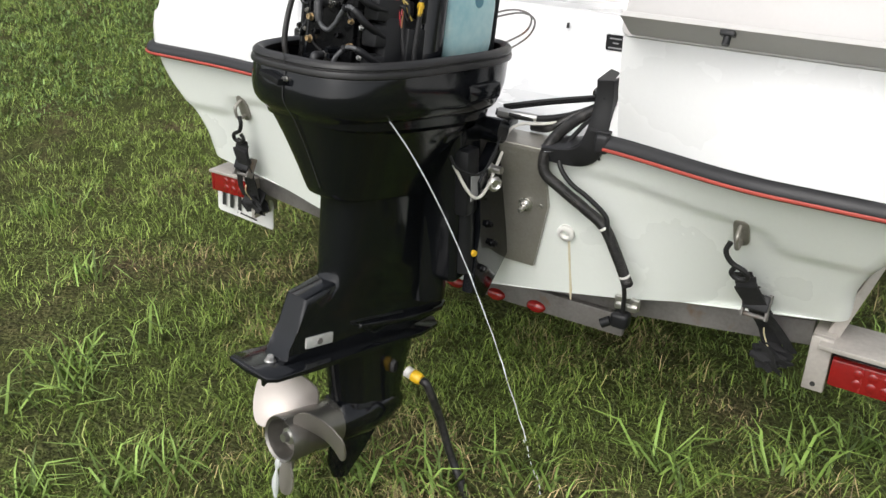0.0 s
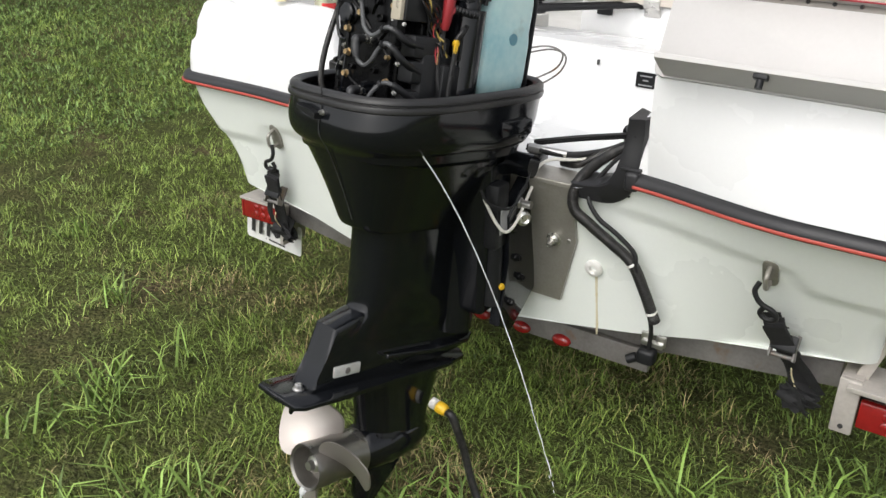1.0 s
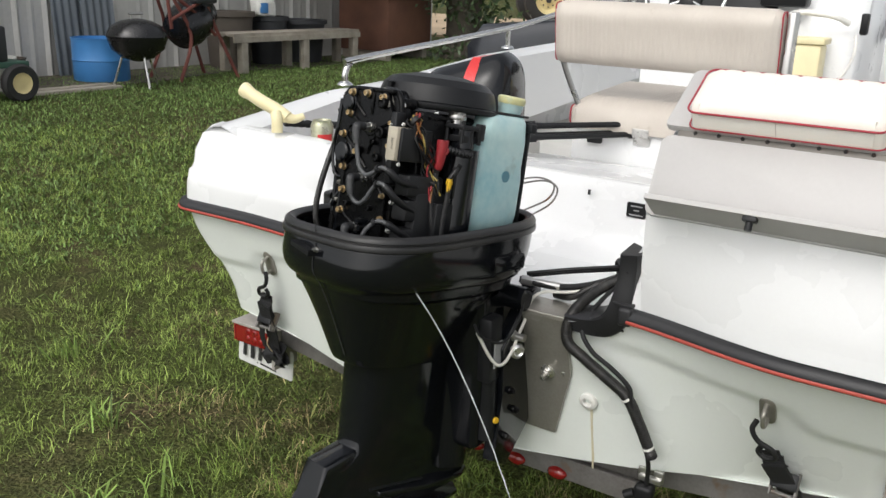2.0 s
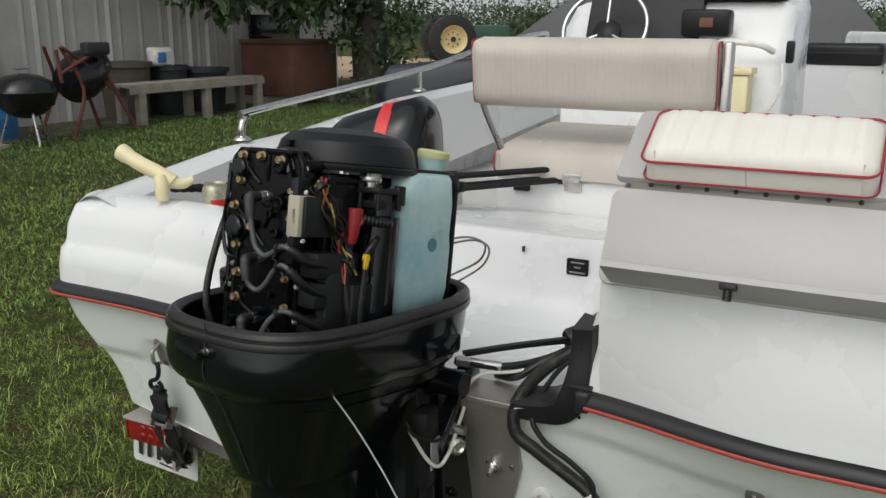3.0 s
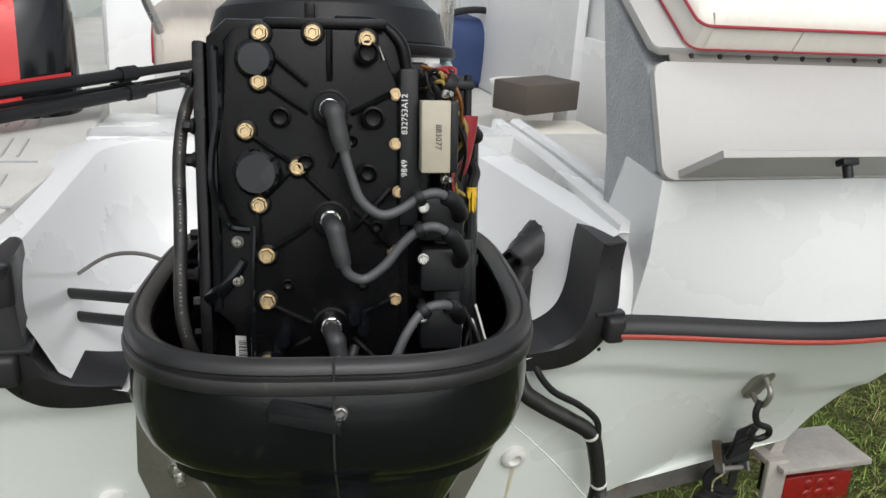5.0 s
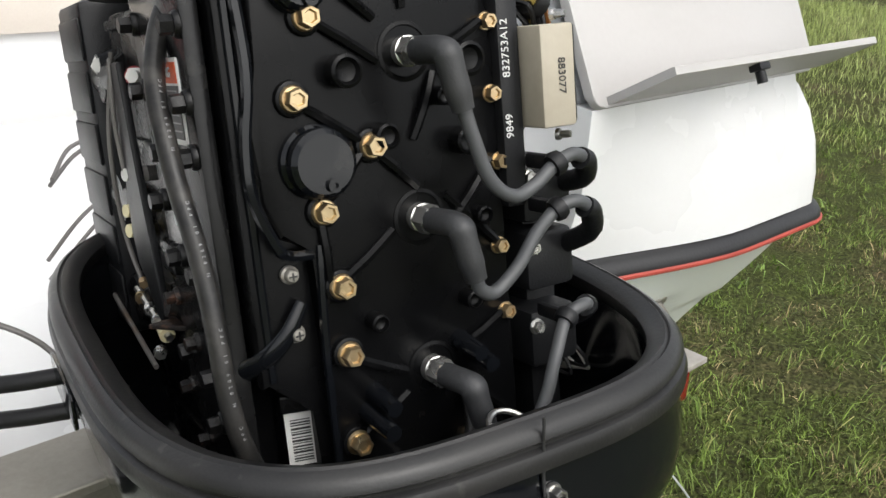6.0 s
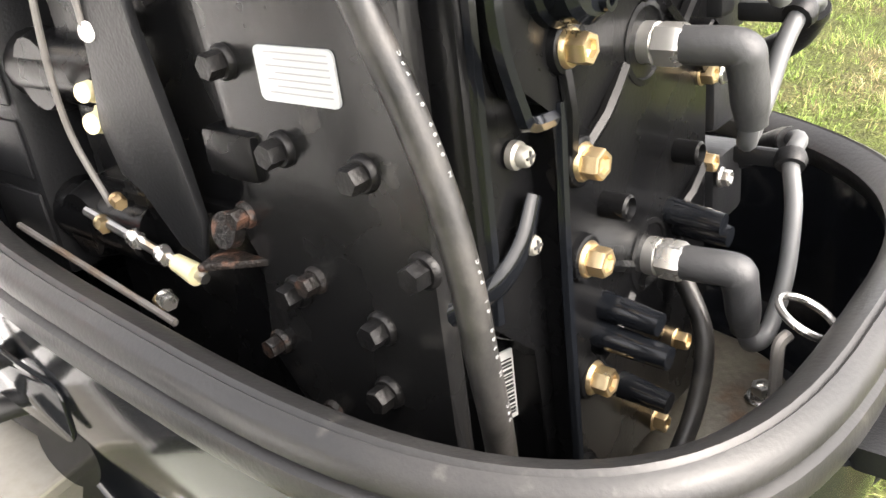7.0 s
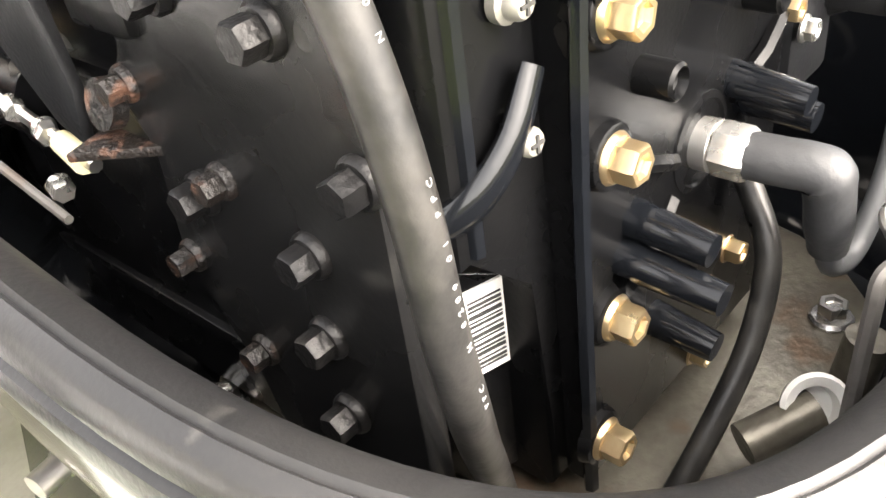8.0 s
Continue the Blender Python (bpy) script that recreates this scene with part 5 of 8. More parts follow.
for z in (0.040, 0.119):
    b = bmesh.new()
    hex_bolt(b, (0.106, -0.274, z), (0.5, -0.8, 0), 0.0048, 0.010, 0.0042)
    part("regulator_bolt", b, STEEL, reg)

# starboard side clutter: starter, solenoid, brackets
b = bmesh.new()
cyl(b, (0.125, -0.115, -0.10), (0.125, -0.115, 0.085), 0.036, seg=24)
cyl(b, (0.125, -0.115, 0.085), (0.122, -0.115, 0.125), 0.024, seg=20)
starter = part("starter_motor", b, BLACK_PAINT, motor, "black starter motor")
for k in range(14):
    a = 2 * math.pi * k / 14
    b = bmesh.new()
    box(b, (0.098 + 0.0145 * math.cos(a) - 0.003, -0.116 + 0.0145 * math.sin(a) - 0.003, 0.142), (0.098 + 0.0145 * math.cos(a) + 0.003, -0.116 + 0.0145 * math.sin(a) + 0.003, 0.172))
    part("pinion_tooth", b, STEEL, starter)
b = bmesh.new()
cyl(b, (0.098, -0.116, 0.122), (0.098, -0.116, 0.168), 0.0135, seg=20)
lathe(b, [(0.020, 0.143), (0.021, 0.147), (0.020, 0.152)], T(0.098, -0.116, 0), 22)
part("starter_pinion", b, STEEL, starter, "bright toothed starter pinion")
b = bmesh.new()
box(b, (0.098, -0.150, 0.124), (0.150, -0.085, 0.134), bevel=0.003)
box(b, (0.100, -0.142, 0.098), (0.146, -0.090, 0.112), bevel=0.003)
box(b, (0.138, -0.100, 0.105), (0.152, -0.080, 0.140), bevel=0.003)
for x, y in ((0.104, -0.145), (0.144, -0.143), (0.147, -0.092)):
    cyl(b, (x, y, 0.096), (x, y, 0.140), 0.0045, seg=10)
part("starter_bracket", b, BLACK_PLASTIC, starter)
b = bmesh.new()
box(b, (0.10, -0.235, -0.20), (0.13, -0.15, -0.01), bevel=0.008)
box(b, (0.128, -0.19, -0.12), (0.146, -0.14, -0.03), bevel=0.004)
box(b, (0.120, -0.150, -0.02), (0.146, -0.10, 0.040), bevel=0.004)
box(b, (0.126, -0.128, 0.044), (0.148, -0.094, 0.080), bevel=0.003)
for y in (-0.145, -0.13, -0.115):
    cyl(b, (0.144, y, 0.035), (0.152, y, 0.052), 0.0045, seg=10)
part("electrical_tray", b, BLACK_PLASTIC, motor)
b = bmesh.new()
for k in range(7):
    box(b, (0.1555, -0.128, -0.012 + 0.006 * k), (0.1565, -0.105 - 0.003 * (k % 3), -0.009 + 0.006 * k))
part("tray_label", b, WHITE_LABEL, motor, "white striped label")
b = bmesh.new()
lathe(b, [(0.012, 0), (0.012, 0.02), (0.010, 0.022)], Matrix.Translation((0.125, -0.175, 0.076)) @ axis_to((0.6, -0.5, 0.1)), 18)
tube(b, [(0.137, -0.188, 0.098), (0.136, -0.188, 0.080), (0.132, -0.187, 0.055), (0.128, -0.186, 0.040)], lambda u: 0.0125 - 0.003 * u, 14, 6)
part("terminal_boot", b, RED_RUBBER, motor, "red rubber battery terminal boot")
b = bmesh.new()
tube(b, [(0.128, -0.186, 0.045), (0.126, -0.19, -0.02), (0.135, -0.185, -0.08), (0.148, -0.165, -0.13), (0.15, -0.15, -0.17)], 0.0065, 10, 6)
part("battery_cable", b, RUBBER, motor, "black battery cable")
b = bmesh.new()
tube(b, [(0.142, -0.178, 0.082), (0.152, -0.15, 0.076), (0.156, -0.12, 0.074)], 0.0075, 10, 8, ridge=0.15)
part("corrugated_sleeve", b, BLACK_PLASTIC, motor)
b = bmesh.new()
cyl(b, (0.147, -0.165, 0.022), (0.147, -0.165, -0.006), 0.0060, 0.005, 12)
box(b, (0.1415, -0.1705, 0.010), (0.1525, -0.1595, 0.018), bevel=0.0015)
part("connector", b, YELLOW, motor, "yellow cable connector")
b = bmesh.new()
tube(b, [(0.150, -0.150, 0.045), (0.152, -0.158, 0.036), (0.147, -0.165, 0.020), (0.147, -0.165, -0.01), (0.147, -0.17, -0.07), (0.150, -0.165, -0.12), (0.158, -0.14, -0.17)], 0.0055, 8, 6)
cyl(b, (0.1485, -0.168, -0.05), (0.147, -0.17, -0.062), 0.0068)
part("cable", b, RUBBER, motor)
rnd = random.Random(5)
for k in range(16):
    col = (RED_RUBBER, RUBBER, COPPER_WIRE, RUBBER, YELLOW_WIRE, RUBBER, RUBBER, RUBBER)[k % 8]
    o = lambda a: rnd.uniform(-a, a)
    b = bmesh.new()
    tube(b, [(0.095 + o(0.01), -0.235 + o(0.015), 0.135 + o(0.012)), (0.108 + o(0.012), -0.25 + o(0.012), 0.132 + o(0.012)), (0.120 + o(0.008), -0.24 + o(0.012), 0.105 + o(0.015)),
             (0.126 + o(0.008), -0.22 + o(0.015), 0.07 + o(0.015)), (0.122 + o(0.01), -0.20 + o(0.015), 0.035 + o(0.015)), (0.130 + o(0.008), -0.185 + o(0.015), -0.01 + o(0.03))], 0.0019, 6, 6)
    part("wire", b, col, motor)
for k in range(9):
    o = lambda a: rnd.uniform(-a, a)
    b = bmesh.new()
    tube(b, [(0.14 + o(0.015), -0.17 + o(0.02), -0.10 + o(0.02)), (0.15 + o(0.02), -0.20 + o(0.03), -0.15 + o(0.01)), (0.16 + o(0.02), -0.16 + o(0.04), -0.17), (0.155, -0.10 + o(0.03), -0.19)], 0.0016, 5, 6)
    part("wire", b, (WHITE_WIRE, RUBBER, RUBBER)[k % 3], motor)
b = bmesh.new()
lathe(b, [(0.011, -0.005), (0.012, 0), (0.011, 0.005)], Matrix.Translation((0.112, -0.248, 0.128)) @ axis_to((1, 0.2, -0.6)), 14)
part("wire_tape", b, RUBBER, motor)

# flywheel cover
b = bmesh.new()
def octo(r, z, cy=-0.075, cx=-0.005, sy=1.0):
    return [(cx + r * math.cos(a) * (1 if abs(math.cos(a)) < 0.9 else 1.0), cy + r * sy * math.sin(a), z) for a in [math.pi / 12 * (k + 0.5) for k in range(24)]]
loft(b, [octo(0.128, 0.168), octo(0.131, 0.172), octo(0.128, 0.190), octo(0.122, 0.207), octo(0.105, 0.222), octo(0.055, 0.233), octo(0.02, 0.235)])
cover = part("flywheel_cover", b, BLACK_PLASTIC, motor, "black faceted flywheel cover", angle=18)
b = bmesh.new()
loft(b, [octo(0.140, 0.158), octo(0.142, 0.161), octo(0.142, 0.168), octo(0.139, 0.170)])
part("cover_flange", b, BLACK_PLASTIC, cover)
b = bmesh.new()
box(b, (-0.03, -0.245, 0.150), (0.07, -0.20, 0.172), bevel=0.008)
box(b, (-0.06, -0.262, 0.176), (0.052, -0.225, 0.186), bevel=0.003)
tube(b, [(0.005, -0.235, 0.185), (0.045, -0.245, 0.182), (0.066, -0.25, 0.165), (0.072, -0.25, 0.14)], 0.006, 10, 6)
box(b, (-0.025, -0.21, 0.18), (-0.015, -0.195, 0.205), bevel=0.002)
part("top_bracket", b, BLACK_CAST, motor)
b = bmesh.new()
ribbon(b, [(-0.002, -0.243, 0.186), (0.020, -0.240, 0.187), (0.034, -0.246, 0.181), (0.044, -0.254, 0.166), (0.050, -0.262, 0.150)], 0.016, 0.0012, (0, 1, 0.2))
part("foil_strip", b, PLATE_STEEL, motor, "bent dull metal strip")
b = bmesh.new()
hex_bolt(b, (0.062, -0.24, 0.155), (0, -1, 0), 0.010, 0.010, 0.009)
part("bracket_bolt", b, ZINC, motor)

# oil tank
b = bmesh.new()
def tank(z, sx, sy, cx, cy, r=0.022):
    return [(x, y, z) for x, y in rounded(sx, sy, r, 6, cx, cy)]
loft(b, [tank(-0.096, 0.040, 0.12, 0.118, -0.003), tank(-0.088, 0.054, 0.146, 0.118, -0.003), tank(-0.05, 0.060, 0.160, 0.118, -0.003), tank(0.03, 0.060, 0.162, 0.118, -0.003), tank(0.05, 0.055, 0.158, 0.117, -0.001),
         tank(0.11, 0.057, 0.158, 0.116, 0.001), tank(0.155, 0.053, 0.14, 0.112, 0.010), tank(0.168, 0.040, 0.11, 0.104, 0.030)])
bmesh.ops.bevel(b, geom=[e for e in b.edges if e.calc_length() > 0.03], offset=0.0, segments=1, affect="EDGES")
oil = part("oil_tank", b, TANK_BLUE, motor, "translucent blue-green oil tank", angle=70)
# Shallow dimple in the tank side; its shade is put into a darker blue.
b = bmesh.new()
lathe(b, [(0.0, -0.001), (0.0125, -0.001), (0.0125, 0.0012), (0.010, 0.0015), (0.0, -0.0004)], Matrix.Translation((0.1478, 0.01, 0.035)) @ axis_to((1, 0, 0)), 20)
part("shaded_tank_dimple", b, material("shaded_tank_dimple", (0.10, 0.24, 0.30), 0.5, bump=0.02), oil)
b = bmesh.new()
lathe(b, [(0.026, 0.150), (0.025, 0.185), (0.028, 0.20), (0.030, 0.212), (0.029, 0.218)], T(0.070, 0.066, -0.012) @ pose(0, 0, 0, 0, 5), 24)
part("filler_neck", b, TANK_BLUE, oil)
b = bmesh.new()
lathe(b, [(0.0305, 0.207), (0.032, 0.213), (0.0315, 0.221), (0.027, 0.2235), (0.0, 0.2225)], T(0.070, 0.066, -0.012) @ pose(0, 0, 0, 0, 5), 24)
part("filler_cap", b, material("yellowed_cap", (0.58, 0.55, 0.26), 0.5, dark=(0.40, 0.50, 0.42), scale=30, bump=0.05), oil, "yellowed filler cap")
b = bmesh.new()
box(b, (0.084, -0.040, 0.166), (0.128, 0.088, 0.172), bevel=0.003)
part("tank_strap", b, RUBBER, oil)
b = bmesh.new()
box(b, (0.085, 0.081, -0.14), (0.138, 0.091, 0.16), bevel=0.003)
box(b, (0.120, 0.078, 0.135), (0.148, 0.098, 0.156), bevel=0.003)
part("front_guard", b, BLACK_PLASTIC, motor)

# exhaust side: cover, bolts, labels
b = bmesh.new()
prism(b, [(-0.241, -0.215), (-0.241, 0.165), (-0.118, 0.165), (-0.125, 0.06), (-0.130, 0.005), (-0.137, -0.041), (-0.124, -0.048), (-0.122, -0.062), (-0.138, -0.075), (-0.128, -0.108), (-0.126, -0.128), (-0.142, -0.15), (-0.158, -0.165), (-0.165, -0.215)], -0.128, -0.116, "x", bevel=0.003)
ex = part("exhaust_cover", b, EXHAUST_PAINT, motor, "flat black exhaust cover")
for y, z in ((-0.236, 0.13), (-0.236, 0.086), (-0.232, 0.054), (-0.131, 0.135), (-0.134, 0.092), (-0.166, 0.053), (-0.140, 0.018), (-0.166, -0.017), (-0.212, -0.021), (-0.237, -0.057), (-0.208, -0.091), (-0.206, -0.124), (-0.208, -0.157), (-0.157, -0.086)):
    b = bmesh.new()
    p = (-0.128, y, z)
    hex_bolt(b, p, (-1, 0, 0), 0.0104, 0.011, 0.0080, dish=False)
    part("cover_bolt", b, BLACK_BOLT, ex)
for y, z in ((-0.131, -0.053), (-0.136, -0.119), (-0.165, -0.150), (-0.171, -0.077)):
    b = bmesh.new()
    hex_bolt(b, (-0.128, y, z), (-1, 0, 0), 0.0086, 0.0095, 0.0066, dish=False)
    part("rusty_bolt", b, RUST, ex, "rust-covered hex bolt")
b = bmesh.new()
prism(b, [(-0.127, -0.140), (-0.127, -0.106), (-0.148, -0.112)], -0.078, -0.074, "z", bevel=0.001)
lathe(b, [(0.004, -0.003), (0.009, -0.003), (0.009, 0.003), (0.004, 0.003)], Matrix.Translation((-0.131, -0.118, -0.062)) @ axis_to((-1, 0, 0.3)), 14)
part("rusty_bracket", b, RUST, ex)
def side_label(name, y0, z0, y1, z1, x, mat, parent, label):
    b = bmesh.new()
    prism(b, rounded(abs(y1 - y0), abs(z1 - z0), 0.003, cx=(y0 + y1) / 2, cy=(z0 + z1) / 2), x, x + 0.0012, "x")
    return part(name, b, mat, parent, label)
wl_ = side_label("warning_label", -0.224, 0.060, -0.160, 0.112, -0.1293, WHITE_LABEL, motor, "warning label with red heading")
b = bmesh.new()
box(b, (-0.1298, -0.2215, 0.0635), (-0.1292, -0.1625, 0.0955))
part("label_field", b, DARK_PRINT, wl_)
b = bmesh.new()
box(b, (-0.1298, -0.2215, 0.0970), (-0.1292, -0.1625, 0.1095))
part("label_heading", b, material("orange_heading", (0.72, 0.10, 0.02), 0.5, bump=0), wl_)
sf = pose(0, 0, 0, 90, 0, -90)
words("label_words", "WARNING", 0.0085, Matrix.Translation((-0.1301, -0.1900, 0.1032)) @ sf, WHITE_LABEL, wl_)
for k in range(6):
    b = bmesh.new()
    box(b, (-0.1302, -0.2185, 0.0920 - 0.0048 * k), (-0.1297, -0.168 - 0.004 * (k % 3), 0.0929 - 0.0048 * k))
    part("print_line", b, GREY_PRINT, wl_)
inf = side_label("data_label", -0.2065, 0.004, -0.1615, 0.0265, -0.1293, BADGE_SILVER, motor, "silver-white data label")
for k in range(7):
    b = bmesh.new()
    box(b, (-0.1297, -0.2035, 0.0240 - 0.0027 * k), (-0.1292, -0.168 - 0.005 * (k % 2), 0.0244 - 0.0027 * k))
    part("print_line", b, GREY_PRINT, inf)
# bar code label on a chamfer at the aft port corner
b = bmesh.new()
prism(b, [(-0.0745, -0.2365), (-0.0965, -0.2296), (-0.0985, -0.205), (-0.0745, -0.205)], -0.212, -0.108, "z", bevel=0.002)
part("corner_chamfer", b, BLACK_CAST, motor)
along = Vector((0.022, -0.0069, 0)).normalized()
across_ = Vector((0, 0, 1))
lm = Matrix((along, across_, along.cross(across_))).transposed().to_4x4()
lm.translation = Vector((-0.0855, -0.23325, -0.1385))
b = bmesh.new()
box(b, (-0.0105, -0.0185, 0.0002), (0.0105, 0.0185, 0.0012), lm)
bar = part("barcode_label", b, WHITE_LABEL, motor, "white bar code label")
z, k = 0.014, 0
while z > -0.015:
    w = (0.0006, 0.0011, 0.0008, 0.0015)[k % 4]
    b = bmesh.new()
    box(b, (-0.0070, z - w, 0.0010), (0.0060, z, 0.0016), lm)
    part("code_bar", b, DARK_PRINT, bar)
    z -= w + (0.0011, 0.0008, 0.0014)[k % 3]
    k += 1
# rubber hose down the port aft corner
b = bmesh.new()
hose_pts = [(-0.116, -0.185, 0.150), (-0.130, -0.198, 0.128), (-0.140, -0.213, 0.10), (-0.143, -0.229, 0.07), (-0.143, -0.241, 0.04), (-0.141, -0.252, 0.01), (-0.140, -0.261, -0.02), (-0.140, -0.267, -0.05), (-0.140, -0.270, -0.08), (-0.136, -0.270, -0.11), (-0.126, -0.263, -0.14), (-0.111, -0.252, -0.175), (-0.097, -0.244, -0.222)]
tube(b, hose_pts, 0.0064, 14, 8)
hs2 = part("water_hose", b, HOSE, motor, "black rubber hose with worn white print")
pc = curve(hose_pts, 90)
text, i = "CPP 10 9020 N        CPP 10 9020 N        CPP 10 9020 N   CPP", 190
for ch in text:
    d = (pc[i] - pc[i + 1]).normalized()
    out_ = Vector((0.22, -0.97, 0)).normalized()
    out_ = (out_ - d * out_.dot(d)).normalized()
    if ch != " ":
        mm = Matrix((d, out_.cross(d), out_)).transposed().to_4x4()
        mm.translation = pc[i] + out_ * 0.0063
        words("hose_print", ch, 0.0029, mm, GREY_PRINT, hs2)
    walked = 0.0
    while walked < 0.0034 and i < len(pc) - 3:
        walked += (pc[i + 1] - pc[i]).length
        i += 1
b = bmesh.new()
tube(b, [(-0.120, -0.236, -0.083), (-0.108, -0.252, -0.072), (-0.095, -0.258, -0.058), (-0.083, -0.258, -0.040)], lambda u: 0.0085 - 0.0040 * u, 12, 6, flat=0.6)
part("drain_horn", b, BLACK_PAINT, motor, "glossy black cast outlet")
# hose inside the pan aft
b = bmesh.new()
tube(b, [(0.022, -0.270, -0.122), (0.012, -0.287, -0.148), (-0.004, -0.291, -0.176), (-0.028, -0.290, -0.200), (-0.055, -0.286, -0.226)], 0.0050, 12, 8)
part("tell_tale_hose", b, HOSE, motor)
# steel ring on a bent rod, and the pipe ends in the pan
b = bmesh.new()
rm = Matrix.Translation((0.011, -0.337, -0.124)) @ pose(0, 0, 0, 28, 0, 20)
tube(b, [rm @ Vector((0.0145 * math.cos(a), 0.0145 * math.sin(a), 0)) for a in np.linspace(0, 2 * math.pi, 25)], 0.0020, 8, 1, smooth=False)
ring_ = part("lifting_ring", b, STEEL, motor, "worn steel ring")
b = bmesh.new()
tube(b, [(-0.002, -0.333, -0.127), (-0.008, -0.331, -0.130), (-0.010, -0.331, -0.145), (-0.010, -0.330, -0.20)], 0.0030, 8, 6)
part("bent_rod", b, FRAME_STEEL, ring_)
for p0_, p1_, r in (((-0.030, -0.302, -0.205), (-0.006, -0.318, -0.198), 0.0085), ((-0.045, -0.305, -0.222), (-0.022, -0.322, -0.214), 0.0075), ((0.030, -0.318, -0.224), (0.033, -0.322, -0.190), 0.0090)):
    b = bmesh.new()
    cyl(b, p0_, p1_, r, seg=18)
    pf = part("pipe_stub", b, OILY_METAL, motor, "oily metal pipe stub")
b = bmesh.new()
d_ = Vector((-0.6, -0.55, 0.6)).normalized()
lathe(b, [(0.0085, -0.003), (0.0125, 0.0), (0.0135, 0.004), (0.0120, 0.006), (0.0085, 0.004), (0.0080, -0.006)], Matrix.Translation((-0.006, -0.317, -0.197)) @ axis_to(d_), 24)
part("pipe_flange", b, WHITE_PLASTIC, motor, "dirty white pipe flange")

# port forward side: intake, linkage
b = bmesh.new()
box(b, (-0.131, 0.06, -0.13), (-0.085, 0.17, 0.165), bevel=0.006)
intake = part("intake_silencer", b, BLACK_PLASTIC, motor, "ribbed black intake box")
for z in np.arange(-0.11, 0.15, 0.045):
    b = bmesh.new()
    box(b, (-0.1330, 0.064, z), (-0.130, 0.166, z + 0.036), bevel=0.002)
    part("intake_rib", b, BLACK_PLASTIC, intake)
for z in (0.10, 0.0, -0.09):
    b = bmesh.new()
    cyl(b, (-0.115, 0.03, z), (-0.128, 0.03, z), 0.024, 0.020, 18)
    cyl(b, (-0.110, 0.06, z), (-0.110, -0.03, z), 0.020, seg=16)
    part("carburettor", b, BLACK_CAST, motor)
for y, z, r in ((-0.087, 0.101, 0.0055), (-0.047, 0.027, 0.0062), (-0.026, -0.004, 0.0064), (-0.026, -0.020, 0.0068), (0.03, 0.11, 0.007)):
    b = bmesh.new()
    d_ = Vector((-1, -0.35, 0.1)) if z < 0.09 else Vector((-0.4, -1, 0.05))
    cyl(b, Vector((-0.124, y, z)) - d_ * 0.006, Vector((-0.124, y, z)) + d_ * 0.012, r, r * 0.8, 14)
    lathe(b, [(r * 1.25, 0), (r * 1.25, 0.003), (r * 0.9, 0.004)], Matrix.Translation(Vector((-0.124, y, z))) @ axis_to(d_), 6)
    part("fuel_fitting", b, CREAM if z < 0 else WHITE_PLASTIC, motor, "yellowed white plastic fitting")
b = bmesh.new()
lathe(b, [(0.0068, 0), (0.0074, 0.001), (0.0074, 0.004), (0.0068, 0.005)], Matrix.Translation((-0.122, -0.080, 0.101)) @ axis_to((-0.4, -1, 0.05)), 14)
part("fitting_band", b, RED_RUBBER, motor, "red band on a fitting")
b = bmesh.new()
tube(b, [(-0.134, -0.056, 0.115), (-0.137, -0.052, 0.07), (-0.135, -0.048, 0.030)], 0.0018, 8, 6)
part("linkage_rod", b, FRAME_STEEL, motor)
b = bmesh.new()
tube(b, [(-0.125, -0.02, 0.12), (-0.136, -0.012, 0.05), (-0.134, 0.0, -0.02), (-0.128, -0.01, -0.07)], 0.002, 8, 6)
part("linkage_rod", b, FRAME_STEEL, motor)
b = bmesh.new()
prism(b, [(-0.052, 0.112), (-0.080, 0.112), (-0.086, 0.03), (-0.096, -0.02), (-0.103, -0.06), (-0.095, -0.083), (-0.080, -0.078), (-0.060, -0.05), (-0.042, -0.045), (-0.034, -0.02), (-0.046, 0.02)], -0.1345, -0.129, "x", bevel=0.002)
lever = part("throttle_lever", b, BLACK_PLASTIC, motor)
for y, z, r in ((-0.050, -0.0895, 0.0085), (-0.026, -0.0850, 0.0085), (-0.040, -0.119, 0.009), (-0.019, -0.064, 0.007), (-0.033, -0.122, 0.006), (0.005, -0.082, 0.008)):
    b = bmesh.new()
    hex_bolt(b, (-0.129, y, z), (-0.25, -1, -0.18), r, 0.008, r * 0.6, dish=False)
    part("link_nut", b, ZINC if r > 0.008 else BRASS, lever)
b = bmesh.new()
cyl(b, (-0.1295, -0.086, -0.0965), (-0.128, 0.02, -0.0785), 0.0030, seg=8)
part("link_rod", b, STEEL, lever)
b = bmesh.new()
cyl(b, (-0.135, 0.10, -0.10), (-0.138, -0.06, -0.125), 0.0022, seg=8)
part("link_rod", b, FRAME_STEEL, lever)
b = bmesh.new()
cyl(b, (-0.1296, -0.080, -0.0955), (-0.1290, -0.062, -0.0925), 0.0062, 0.0048, 12)
part("link_end", b, CREAM, lever, "cream plastic link end")
# grey hose at the port side, dropping into the pan
b = bmesh.new()
box(b, (-0.132, -0.150, -0.035), (-0.114, -0.115, -0.012), bevel=0.003)
part("lift_bracket", b, BLACK_CAST, motor)

